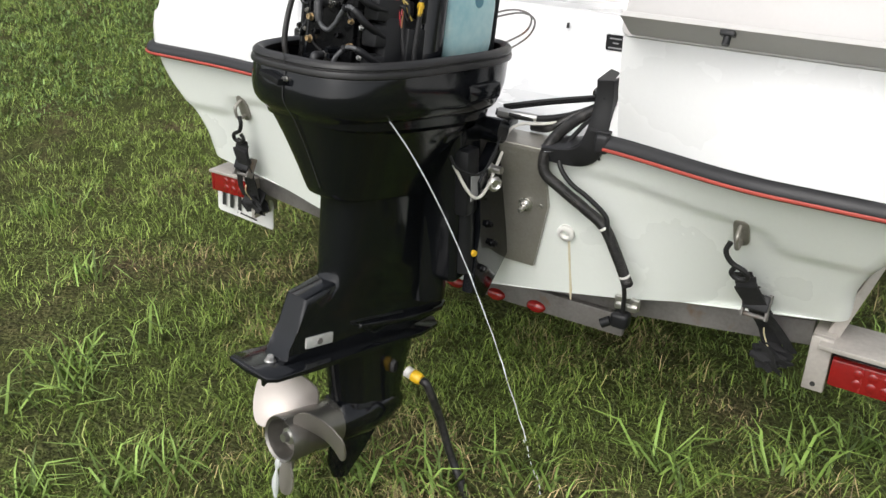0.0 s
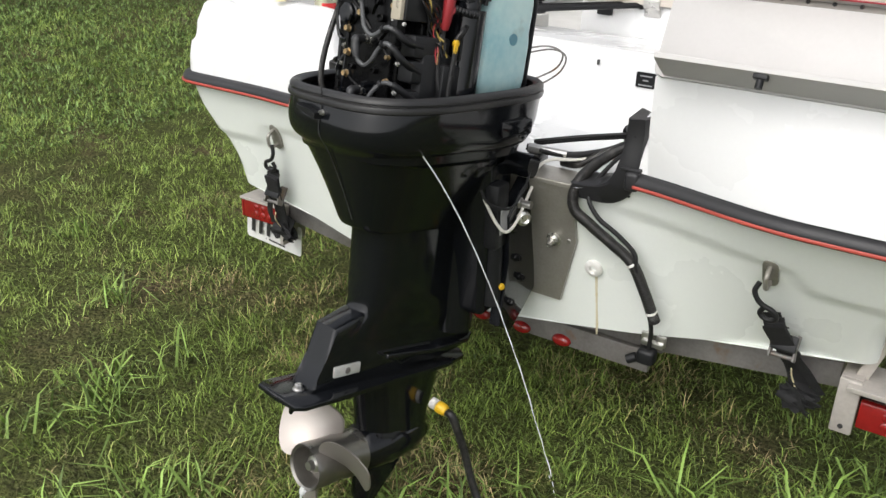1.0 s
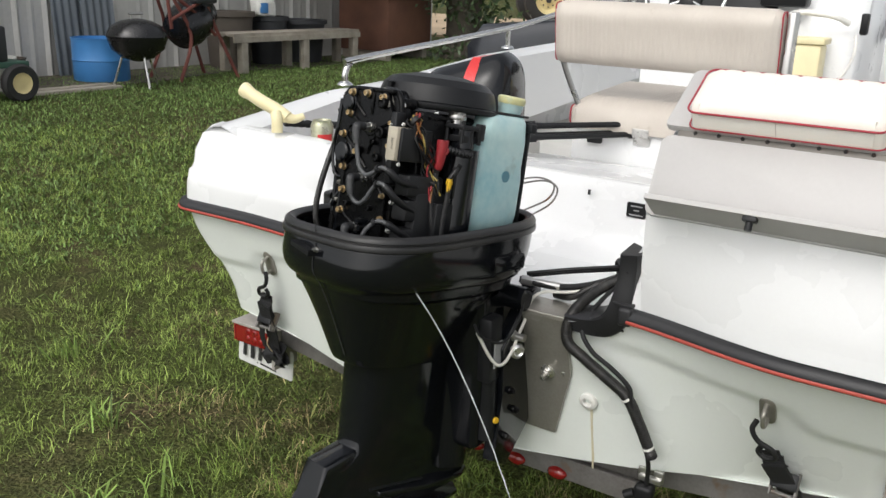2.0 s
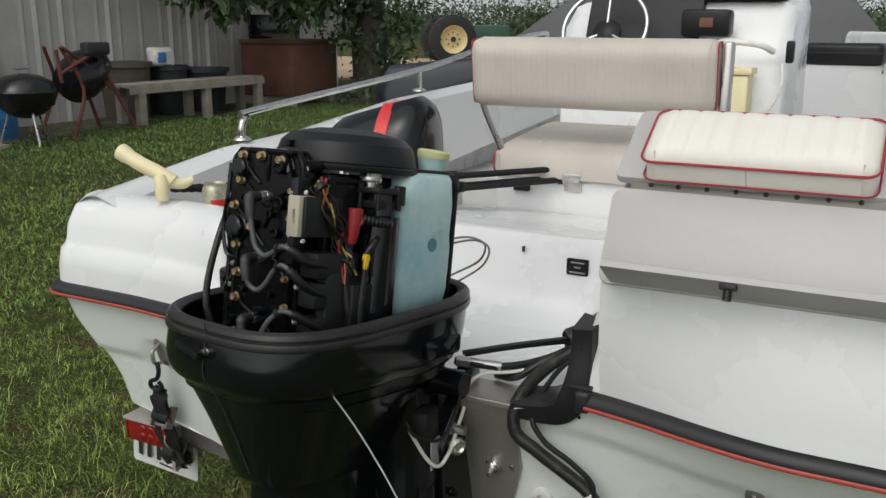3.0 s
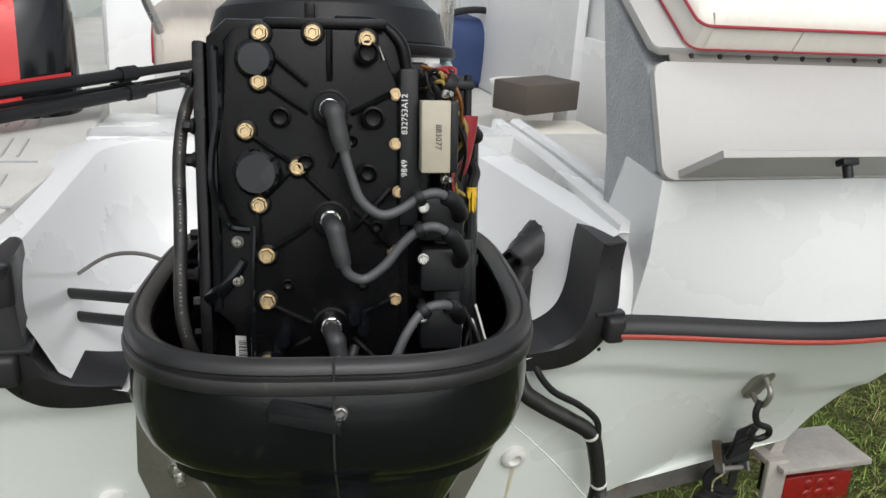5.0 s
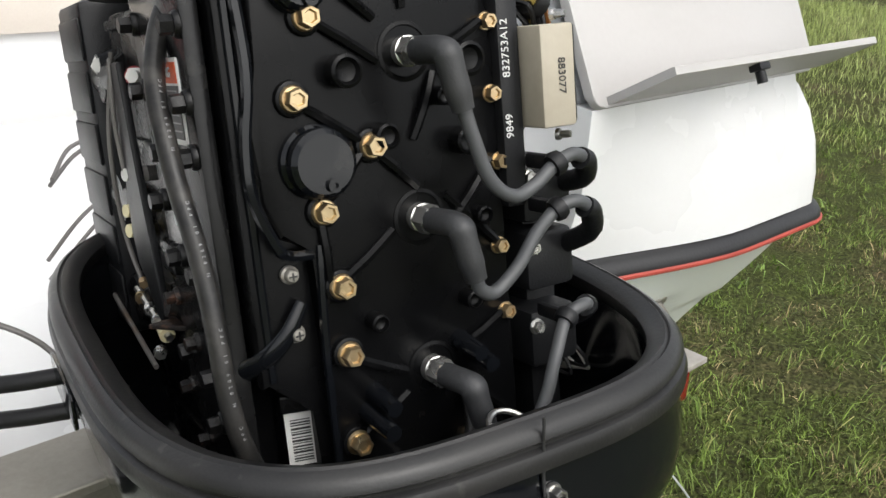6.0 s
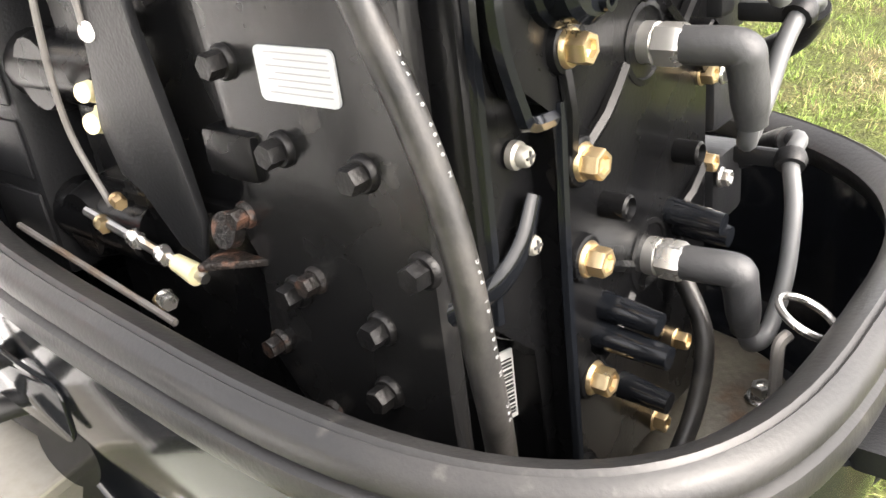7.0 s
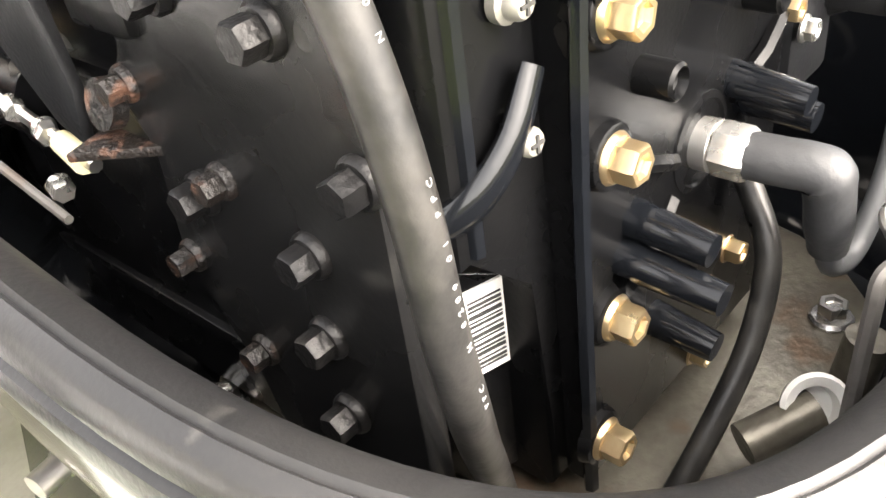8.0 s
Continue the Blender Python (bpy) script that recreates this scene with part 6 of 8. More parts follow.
# midsection, bracket and lower unit
b = bmesh.new()
def leg_ring(hw, yr, yf, z, p=3.0):
    return superellipse(hw, yr, yf, z, 32, 4.0, 2.4, 0, (yr + yf) / 2)
loft(b, [leg_ring(0.066, -0.228, 0.05, -0.385), leg_ring(0.064, -0.226, 0.045, -0.45), leg_ring(0.062, -0.224, 0.045, -0.53), leg_ring(0.058, -0.222, 0.055, -0.575), leg_ring(0.053, -0.230, 0.07, -0.600), leg_ring(0.046, -0.252, 0.105, -0.628), leg_ring(0.044, -0.262, 0.125, -0.655)])
part("midsection", b, BLACK_PAINT, motor, "glossy black driveshaft housing")
b = bmesh.new()
prism(b, [(-0.304, -0.616), (-0.222, -0.590), (-0.195, -0.615), (-0.17, -0.645), (0.05, -0.652), (0.135, -0.684), (0.150, -0.700), (0.12, -0.735), (0.0, -0.757), (-0.30, -0.757), (-0.352, -0.758), (-0.352, -0.748), (-0.333, -0.728), (-0.322, -0.69)], -0.035, 0.035, "x", bevel=0.008)
box(b, (0.032, -0.085, -0.655), (0.045, 0.03, -0.562), bevel=0.006)
part("exhaust_shoe", b, BLACK_PAINT, motor)
b = bmesh.new()
prism(b, [(0.0, -0.424), (0.066, -0.420), (0.078, -0.40), (0.076, -0.30), (0.066, -0.12), (0.060, 0.05), (0.040, 0.13), (0.0, 0.158), (-0.040, 0.13), (-0.060, 0.05), (-0.066, -0.12), (-0.076, -0.30), (-0.078, -0.40), (-0.066, -0.420)], -0.768, -0.757, "z", bevel=0.003)
av = part("cavitation_plate", b, BLACK_PAINT, motor, "black anti-ventilation plate")
b = bmesh.new()
prism(b, [(0.0, -0.16), (0.042, -0.14), (0.064, 0.0), (0.055, 0.12), (0.030, 0.160), (0.0, 0.170), (-0.030, 0.160), (-0.055, 0.12), (-0.064, 0.0), (-0.042, -0.14)], -0.716, -0.704, "z", bevel=0.003)
part("splash_plate", b, BLACK_PAINT, motor)
b = bmesh.new()
hex_bolt(b, (0.0, -0.362, -0.757), (0, 0, 1), 0.015, 0.014, 0.013)
part("plate_bolt", b, STEEL, av)
b = bmesh.new()
prism(b, [(-0.385, -0.765), (-0.345, -0.765), (-0.365, -0.80), (-0.378, -0.812)], -0.006, 0.006, "x", bevel=0.002)
part("trim_tab", b, BLACK_PAINT, av)
b = bmesh.new()
box(b, (0.0330, -0.298, -0.730), (0.041, -0.223, -0.705), bevel=0.002)
an = part("anode", b, material("zinc_anode", (0.55, 0.55, 0.53), 0.5, 0.3, scale=50, bump=0.1), motor, "pale zinc anode")
b = bmesh.new()
lathe(b, [(0.008, 0), (0.007, 0.002), (0, 0.0015)], Matrix.Translation((0.041, -0.261, -0.718)) @ axis_to((1, 0, 0)), 14)
part("anode_screw", b, FRAME_STEEL, an)
b = bmesh.new()
tube(b, [(0.0355, -0.17, -0.694), (0.0355, -0.10, -0.696), (0.0355, 0.0, -0.701), (0.0355, -0.04, -0.722), (0.0355, -0.088, -0.736), (0.0355, -0.13, -0.715), (0.0355, -0.17, -0.694)], 0.0028, 6, 1, smooth=False)
part("moulded_arrow", b, BLACK_PLASTIC, motor)
b = bmesh.new()
loft(b, [superellipse(0.046, -0.205, 0.080, -0.755, 28, 2.6, 2.0, 0, -0.07), superellipse(0.040, -0.190, 0.074, -0.82, 28, 2.4, 2.0, 0, -0.07), superellipse(0.040, -0.175, 0.056, -0.89, 28, 2.4, 2.0, 0, -0.07),
         superellipse(0.048, -0.165, 0.050, -0.940, 28, 2.4, 2.0, 0, -0.07)])
def torpedo(y, r):
    return [(r * math.cos(a), y, -0.955 + r * math.sin(a)) for a in np.linspace(0, 2 * math.pi, 29)[:-1]]
loft(b, [torpedo(-0.172, 0.052), torpedo(-0.165, 0.058), torpedo(-0.08, 0.060), torpedo(-0.01, 0.050), torpedo(0.04, 0.032), torpedo(0.066, 0.008)])
prism(b, [(-0.165, -0.99), (-0.165, -1.075), (-0.145, -1.12), (-0.105, -1.13), (-0.04, -1.05), (0.0, -0.99)], -0.007, 0.007, "x", bevel=0.003)
part("gearcase", b, BLACK_PAINT, motor, "black gearcase with skeg")
# propeller
b = bmesh.new()
def hubring(y, r):
    return [(r * math.cos(a), y, -0.96 + r * math.sin(a)) for a in np.linspace(0, 2 * math.pi, 33)[:-1]]
loft(b, [hubring(-0.166, 0.050), hubring(-0.172, 0.056), hubring(-0.26, 0.054), hubring(-0.317, 0.056), hubring(-0.322, 0.054), hubring(-0.318, 0.048), hubring(-0.277, 0.045)])
prop = part("propeller", b, HUB_STEEL, motor, "propeller with burnished hub and pale blades")
b = bmesh.new()
lathe(b, [(0.020, 0), (0.020, 0.02), (0.012, 0.022), (0.010, 0.034), (0, 0.035)], Matrix.Translation((0, -0.278, -0.96)) @ axis_to((0, -1, 0)), 16)
for k in range(3):
    a = 2 * math.pi * k / 3
    box(b, (-0.003, -0.284, 0.014), (0.003, -0.276, 0.047), T(0, 0, -0.96) @ pose(0, 0, 0, 0, math.degrees(a)))
part("prop_nut", b, STEEL, prop)
for k in range(3):
    b = bmesh.new()
    turn = Matrix.Translation((0, 0, -0.96)) @ pose(0, 0, 0, 0, 72 + 120 * k)
    rows = []
    for i in range(11):
        u = i / 10
        rad = 0.050 + 0.118 * u
        ch = (0.115 + 0.06 * math.sin(math.pi * min(1, u * 1.1))) * math.sqrt(max(0.02, 1 - u ** 4))
        rk = -0.02 * u
        row = []
        for j in range(9):
            c = (j / 8 - 0.5) * ch
            pitch = math.atan2(0.42, 2 * math.pi * rad)
            ang = c * math.cos(pitch) / rad
            row.append((rad * math.sin(ang), -0.257 + c * math.sin(pitch) + rk, rad * math.cos(ang)))
        rows.append(row)
    for off in (0.0022, -0.0022):
        vv = [[b.verts.new(turn @ (Vector(p) + Vector((0, off, 0)))) for p in row] for row in rows]
        for r1, r2 in zip(vv, vv[1:]):
            for j in range(8):
                b.faces.new((r1[j], r1[j + 1], r2[j + 1], r2[j]))
        if off > 0:
            keep_ = vv
    bd1 = [r[0] for r in keep_] + keep_[-1][1:] + [r[-1] for r in keep_[-2::-1]]
    bd2 = [r[0] for r in vv] + vv[-1][1:] + [r[-1] for r in vv[-2::-1]]
    for i in range(len(bd1) - 1):
        b.faces.new((bd1[i], bd1[i + 1], bd2[i + 1], bd2[i]))
    part("blade", b, PROP_STEEL, prop, "worn pale propeller blade")

# clamp and swivel bracket, upright on the transom
bracket = thing("mounting_bracket", "black cast clamp and swivel bracket on the transom", "motor bracket")
for s in (-1, 1):
    b = bmesh.new()
    prism(b, [(-0.055, 0.86), (-0.02, 0.90), (0.03, 0.90), (0.03, 0.866), (-0.052, 0.866), (0.012, 0.54), (-0.10, 0.46), (-0.165, 0.50), (-0.13, 0.66), (-0.15, 0.78)], s * 0.125, s * 0.155, "x", bevel=0.005)
    cb = part("clamp_arm", b, BLACK_PAINT, bracket)
    for y, z in ((-0.10, 0.80), (-0.12, 0.55), (-0.075, 0.60), (-0.10, 0.66)):
        b = bmesh.new()
        hex_bolt(b, (s * 0.155, y, z), (s, 0, 0), 0.018 if z > 0.7 else 0.014, 0.012)
        if z > 0.7:
            cyl(b, (s * 0.155, y, z), (s * 0.185, y, z), 0.009)
        part("bracket_bolt", b, STEEL if z > 0.7 else BLACK_CAST, cb)
b = bmesh.new()
box(b, (-0.12, -0.19, 0.52), (0.12, -0.075, 0.93), pose(0, 0, 0, 0), 0.02, 3)
cyl(b, (-0.17, -0.075, 0.885), (0.17, -0.075, 0.885), 0.028, seg=20)
cyl(b, (0.02, -0.165, 0.46), (0.02, -0.12, 0.9), 0.05, seg=20)
box(b, (-0.10, -0.24, 0.88), (0.12, -0.10, 0.95), I4, 0.02)
part("swivel_bracket", b, BLACK_PAINT, bracket)
b = bmesh.new()
box(b, (0.10, -0.185, 0.70), (0.145, -0.13, 0.86), bevel=0.01)
cyl(b, (0.125, -0.155, 0.55), (0.12, -0.15, 0.72), 0.022, seg=16)
tr_ = part("trim_pump", b, BLACK_PLASTIC, bracket)
b = bmesh.new()
lathe(b, [(0.008, 0), (0.008, 0.005), (0.006, 0.007)], Matrix.Translation((0.146, -0.15, 0.60)) @ axis_to((1, -0.4, 0)), 16)
part("grease_cap", b, YELLOW, bracket, "small yellow cap")
b = bmesh.new()
lathe(b, [(0.018, 0), (0.018, 0.008), (0.012, 0.012), (0.008, 0.008)], Matrix.Translation((0.165, -0.10, 0.765)) @ axis_to((1, -0.7, 0)), 18)
part("tilt_tube_nut", b, ZINC, bracket, "corroded bright tilt tube nut")
b = bmesh.new()
box(b, (0.147, -0.175, 0.74), (0.150, -0.140, 0.80))
part("bracket_label", b, GREY_PRINT, bracket)

# wires and hoses between motor and boat
for name, label, mat, r, pts, ridge in (
    ("fuel_hose", "black cable with a steel end fitting", RUBBER, 0.0078, [(0.125, -0.032, 0.914), (0.203, 0.005, 0.902), (0.262, 0.050, 0.906), (0.325, 0.098, 0.928)], 0),
    ("control_cable", "black control cable from motor to boat", RUBBER, 0.0048, [(0.13, -0.005, 0.922), (0.22, 0.045, 0.938), (0.325, 0.105, 0.952)], 0),
    ("control_cable", "black control cable from motor to boat", RUBBER, 0.0048, [(0.13, 0.005, 0.914), (0.22, 0.055, 0.930), (0.325, 0.110, 0.944)], 0),
    ("white_cable", "white cable looping into the boat", WHITE_WIRE, 0.0036, [(0.160, -0.045, 0.835), (0.162, -0.035, 0.872), (0.185, -0.015, 0.890), (0.24, 0.025, 0.892), (0.33, 0.095, 0.915)], 0),
    ("white_loop", "white cable loop at the bracket", WHITE_WIRE, 0.0038, [(0.160, -0.045, 0.840), (0.163, -0.085, 0.805), (0.163, -0.130, 0.760), (0.158, -0.165, 0.748), (0.145, -0.190, 0.775), (0.125, -0.215, 0.835)], 0),
    ("black_cable", "thin black cable at the bracket", RUBBER, 0.003, [(0.125, -0.23, 0.86), (0.14, -0.22, 0.83), (0.168, -0.17, 0.81), (0.172, -0.11, 0.85), (0.160, -0.06, 0.91)], 0),
    ("black_hose", "black hose curving down behind the transom plate", HOSE, 0.0095, [(0.335, 0.100, 0.935), (0.285, 0.055, 0.910), (0.235, 0.030, 0.878), (0.185, 0.045, 0.868)], 0),
    ("corrugated_hose", "black corrugated hose hanging down the transom", HOSE, 0.0130, [(0.340, 0.090, 0.935), (0.300, 0.030, 0.908), (0.274, -0.045, 0.868), (0.280, -0.078, 0.815), (0.322, -0.066, 0.775), (0.376, -0.056, 0.738), (0.424, -0.046, 0.700), (0.452, -0.028, 0.636), (0.474, -0.008, 0.570), (0.481, -0.002, 0.550)], 0.035),
    ("transducer_cable", "thin black cable hanging down the transom", RUBBER, 0.0055, [(0.345, 0.085, 0.930), (0.318, 0.020, 0.895), (0.306, -0.055, 0.845), (0.335, -0.066, 0.800), (0.388, -0.060, 0.765), (0.428, -0.052, 0.728), (0.436, -0.050, 0.690), (0.456, -0.022, 0.610), (0.470, 0.008, 0.530), (0.465, 0.030, 0.455)], 0)):
    t = thing(name, label, "cable")
    b = bmesh.new()
    tube(b, pts, r, 12, 34 if ridge else 8, ridge=ridge)
    part("sheath", b, mat, t)
    if name == "fuel_hose":
        b = bmesh.new()
        cyl(b, (0.128, -0.030, 0.913), (0.152, -0.018, 0.909), 0.0120, seg=6)
        cyl(b, (0.150, -0.019, 0.909), (0.210, 0.010, 0.902), 0.0092, seg=16)
        part("end_fitting", b, STEEL, t, "dull steel hose fitting")
    if ridge:
        for p, d in ((Vector(pts[6]), Vector(pts[7]) - Vector(pts[5])), (Vector(pts[8]) * 0.9 + Vector(pts[7]) * 0.1, Vector(pts[8]) - Vector(pts[7]))):
            b = bmesh.new()
            lathe(b, [(0.0140, -0.003), (0.0150, 0), (0.0140, 0.003)], Matrix.Translation(p) @ axis_to(d), 16)
            part("cable_tie", b, WHITE_PLASTIC, t)
boot = thing("cable_boot", "black rubber cable boot on the well side", "cable boot")
b = bmesh.new()
m = Matrix.Translation((0.386, 0.135, 0.955)) @ axis_to((-1, -0.62, -0.12))
lathe(b, [(0.052, 0), (0.050, 0.006), (0.044, 0.012), (0.043, 0.026), (0.036, 0.034), (0.036, 0.052), (0.029, 0.062), (0.027, 0.084), (0.023, 0.085), (0.022, 0.06)], m, 20)
for v in b.verts:
    q = v.co - m.translation
    v.co = m.translation + Vector((q.x, q.y * 0.8, q.z * 0.85 + 0.25 * (0.066 + q.x) * (q.x < 0))) + Vector((0.004, 0.004, 0.010)) * noise.noise(v.co * 38)
part("bellows", b, RUBBER_TRIM, boot)
coilw = thing("loose_cable", "thin grey cable loop lying in the motor well", "cable")
for r, pts in ((0.0026, [(-0.09, 0.24, 1.06), (-0.045, 0.30, 1.078), (0.0, 0.31, 1.082), (0.034, 0.305, 1.068), (0.02, 0.30, 1.03), (-0.045, 0.29, 0.99), (-0.10, 0.26, 0.955)]),
               (0.0026, [(-0.09, 0.25, 1.05), (-0.04, 0.30, 1.068), (0.005, 0.32, 1.074), (0.042, 0.31, 1.060), (0.03, 0.30, 1.02), (-0.03, 0.29, 0.975), (-0.10, 0.26, 0.93)]),
               (0.003, [(-0.36, 0.16, 0.93), (-0.30, 0.10, 0.985), (-0.24, 0.06, 0.995), (-0.19, 0.02, 0.97), (-0.17, -0.04, 0.93)])):
    b = bmesh.new()
    tube(b, pts, r, 8, 8)
    part("cable_loop", b, FRAME_STEEL, coilw)
for dz in (0.0, -0.035):
    t = thing("steering_hose", "black steering hose on the port side of the motor", "hose", group="steering hoses")
    b = bmesh.new()
    tube(b, [(-0.36, 0.10, 0.93 + dz), (-0.30, 0.02, 0.955 + dz), (-0.235, -0.05, 0.975 + dz), (-0.19, -0.08, 0.98 + dz), (-0.16, -0.10, 0.96 + dz)], 0.0078, 12, 8)
    part("sheath", b, RUBBER, t)

# garden hose on the flushing port, and the two streams of water
gh = thing("garden_hose", "black garden hose with yellow and white coupling on the gearcase", "hose")
port = ENGINE @ Vector((0.040, 0.028, -0.862))
dirn = (ENGINE.to_3x3() @ Vector((1, 0.1, -0.15))).normalized()
b = bmesh.new()
p0 = port + dirn * 0.055
g = [p0, p0 + dirn * 0.02 + Vector((0, 0, -0.008)), Vector((0.125, -0.252, 0.185)), Vector((0.152, -0.250, 0.10)), Vector((0.185, -0.258, 0.04)), Vector((0.27, -0.33, 0.014)), Vector((0.45, -0.50, 0.012)), Vector((0.75, -1.0, 0.012))]
tube(b, g, 0.0105, 14, 8)
part("tube", b, HOSE, gh)
b = bmesh.new()
lathe(b, [(0.010, 0), (0.0145, 0.002), (0.0145, 0.016), (0.011, 0.018)], Matrix.Translation(port + dirn * 0.004) @ axis_to(dirn), 12)
part("white_coupling", b, WHITE_PLASTIC, gh, "white hose coupling")
b = bmesh.new()
lathe(b, [(0.010, 0), (0.0155, 0.003), (0.0155, 0.022), (0.0135, 0.026), (0.0115, 0.030)], Matrix.Translation(port + dirn * 0.024) @ axis_to(dirn), 12)
part("yellow_collar", b, YELLOW, gh, "yellow hose collar")

WATER = bpy.data.materials.new("water")
WATER.use_nodes = True
wb = WATER.node_tree.nodes["Principled BSDF"]
wb.inputs["Base Color"].default_value = (0.9, 0.93, 0.93, 1)
wb.inputs["Roughness"].default_value, wb.inputs["Transmission Weight"].default_value, wb.inputs["IOR"].default_value = 0.12, 0.55, 1.33
st = thing("water_stream", "thin clear cooling water stream falling to the grass", "water", group="cooling water")
a0, v0 = Vector((0.096, -0.431, 0.994)), Vector((1.505, -0.196, -1.144))
def jet_at(fall):
    return a0 + v0 * fall + Vector((0, 0, -4.9 * fall * fall))
b = bmesh.new()
tube(b, [jet_at(0.250 * k / 39) + Vector((rnd.uniform(-1, 1), rnd.uniform(-1, 1), 0)) * 0.0014 * k / 39 for k in range(40)], lambda u: 0.0011 + 0.0007 * u * abs(math.sin(40 * u)) - 0.0005 * u, 8, 2)
for k in range(22):
    q = jet_at(0.250 + 0.0042 * k) + Vector((rnd.uniform(-1, 1), rnd.uniform(-1, 1), 0)) * 0.004
    h = 0.004 + 0.004 * rnd.random()
    lathe(b, [(0.0, -h), (0.0010, -h * 0.6), (0.0013, 0.0), (0.0008, h * 0.6), (0.0, h)], Matrix.Translation(q) @ axis_to((0.35, 0, -1)), 8)
part("jet", b, WATER, st)
st = thing("water_stream", "water dripping off the propeller hub into the grass", "water", group="cooling water")
b = bmesh.new()
h0 = ENGINE @ Vector((0.0, -0.318, -1.01))
tube(b, [h0, h0 + Vector((-0.004, -0.012, -0.05)), Vector((h0.x - 0.006, h0.y - 0.02, 0.02))], lambda u: 0.006 + 0.003 * math.sin(14 * u), 8, 6)
part("jet", b, WATER, st)


# ---- trailer ----
trailer = thing("boat_trailer", "galvanised boat trailer with red tail lights under the hull", "trailer")
for s in (1, -1):
    b = bmesh.new()
    prism(b, [(0.0, 0.335), (s * 0.88, 0.450), (s * 0.88, 0.515), (0.0, 0.398)], 0.14, 0.19, "y", bevel=0.004)
    part("cross_beam", b, FRAME_STEEL, trailer, "weathered steel cross beam")
    b = bmesh.new()
    box(b, (s * 0.42 - 0.03, 0.192, 0.36), (s * 0.42 + 0.03, 4.6, 0.43), bevel=0.004)
    part("frame_rail", b, FRAME_STEEL, trailer)
    b = bmesh.new()
    lathe(b, [(0.0, -0.08), (0.15, -0.08), (0.20, -0.09), (0.27, -0.085), (0.285, -0.05), (0.285, 0.05), (0.27, 0.085), (0.20, 0.09), (0.15, 0.06), (0.0, 0.06)], T(s * 0.66, 2.5, 0.285) @ pose(0, 0, 0, 0, 90), 32)
    part("wheel", b, TYRE, trailer)
b = bmesh.new()
cyl(b, (-0.66, 2.5, 0.285), (0.66, 2.5, 0.285), 0.03)
box(b, (-0.42, 2.46, 0.28), (-0.36, 2.54, 0.37))
box(b, (0.36, 2.46, 0.28), (0.42, 2.54, 0.37))
part("axle", b, FRAME_STEEL, trailer)
b = bmesh.new()
box(b, (-0.16, 0.118, 0.336), (0.44, 0.138, 0.398), bevel=0.003)
bar_ = part("marker_bar", b, FRAME_STEEL, trailer, "weathered marker light bar")
for x in (-0.058, 0.072, 0.195):
    b = bmesh.new()
    m = Matrix.Translation((x, 0.118, 0.350)) @ axis_to((0, -1, 0)) @ Matrix.Diagonal((1, 0.62, 1, 1))
    lathe(b, [(0.028, 0), (0.027, 0.006), (0.021, 0.012), (0.009, 0.015), (0, 0.0155)], m, 24)
    part("marker_light", b, RED_LENS, bar_, "red oval marker light")


def tail_light(x0, x1, z0, z1, y, parent, divider):
    b = bmesh.new()
    box(b, (x0, y - 0.024, z0), (x1, y, z1), bevel=0.005)
    lens = part("tail_light", b, RED_LENS, parent, "red rectangular tail light lens")
    b = bmesh.new()
    box(b, (x0 - 0.004, y, z0 - 0.004), (x1 + 0.004, y + 0.05, z1 + 0.002), bevel=0.004)
    part("light_housing", b, BLACK_PLASTIC, lens)
    b = bmesh.new()
    xd = x0 + (x1 - x0) * divider
    box(b, (xd - 0.002, y - 0.0255, z0 + 0.004), (xd + 0.002, y - 0.02, z1 - 0.004))
    part("lens_divider", b, material("lens_rib", (0.30, 0.012, 0.012), 0.3, bump=0), lens)
    for k in range(6):
        b = bmesh.new()
        xx = x0 + (x1 - x0) * (0.30 + 0.11 * (k % 3) * 1.6 + 0.06)
        zz = z0 + (z1 - z0) * (0.33 + 0.36 * (k // 3))
        lathe(b, [(0.011, 0), (0.009, 0.0015), (0, 0.002)], Matrix.Translation((xx, y - 0.0243, zz)) @ axis_to((0, -1, 0)), 14)
        part("lens_cell", b, RED_LENS, lens)
    return lens


lb = bmesh.new()
box(lb, (-1.0, 0.105, 0.482), (-0.812, 0.215, 0.491), bevel=0.002)
box(lb, (-0.826, 0.108, 0.36), (-0.812, 0.215, 0.484), bevel=0.002)
left_bracket = part("light_bracket", lb, GALVANISED, trailer, "dull galvanised light bracket")
tail_light(-0.998, -0.830, 0.415, 0.480, 0.140, trailer, 0.0)
rb = bmesh.new()
box(rb, (0.905, 0.045, 0.499), (1.115, 0.18, 0.511), bevel=0.002)
box(rb, (0.886, 0.066, 0.381), (0.933, 0.081, 0.518), bevel=0.004)
box(rb, (0.886, 0.081, 0.503), (0.933, 0.18, 0.518), bevel=0.004)
prism(rb, [(0.905, 0.50), (0.985, 0.72), (1.0, 0.72), (0.935, 0.50)], 0.10, 0.14, "y", bevel=0.002)
right_bracket = part("light_bracket", rb, GALVANISED, trailer, "dull galvanised light bracket")
b = bmesh.new()
lathe(b, [(0.006, 0), (0.006, 0.001), (0, 0.001)], Matrix.Translation((0.909, 0.0658, 0.399)) @ axis_to((0, -1, 0)), 14)
part("bolt_hole", b, DARK_PRINT, right_bracket)
tail_light(0.936, 1.10, 0.404, 0.472, 0.094, trailer, 0.40)
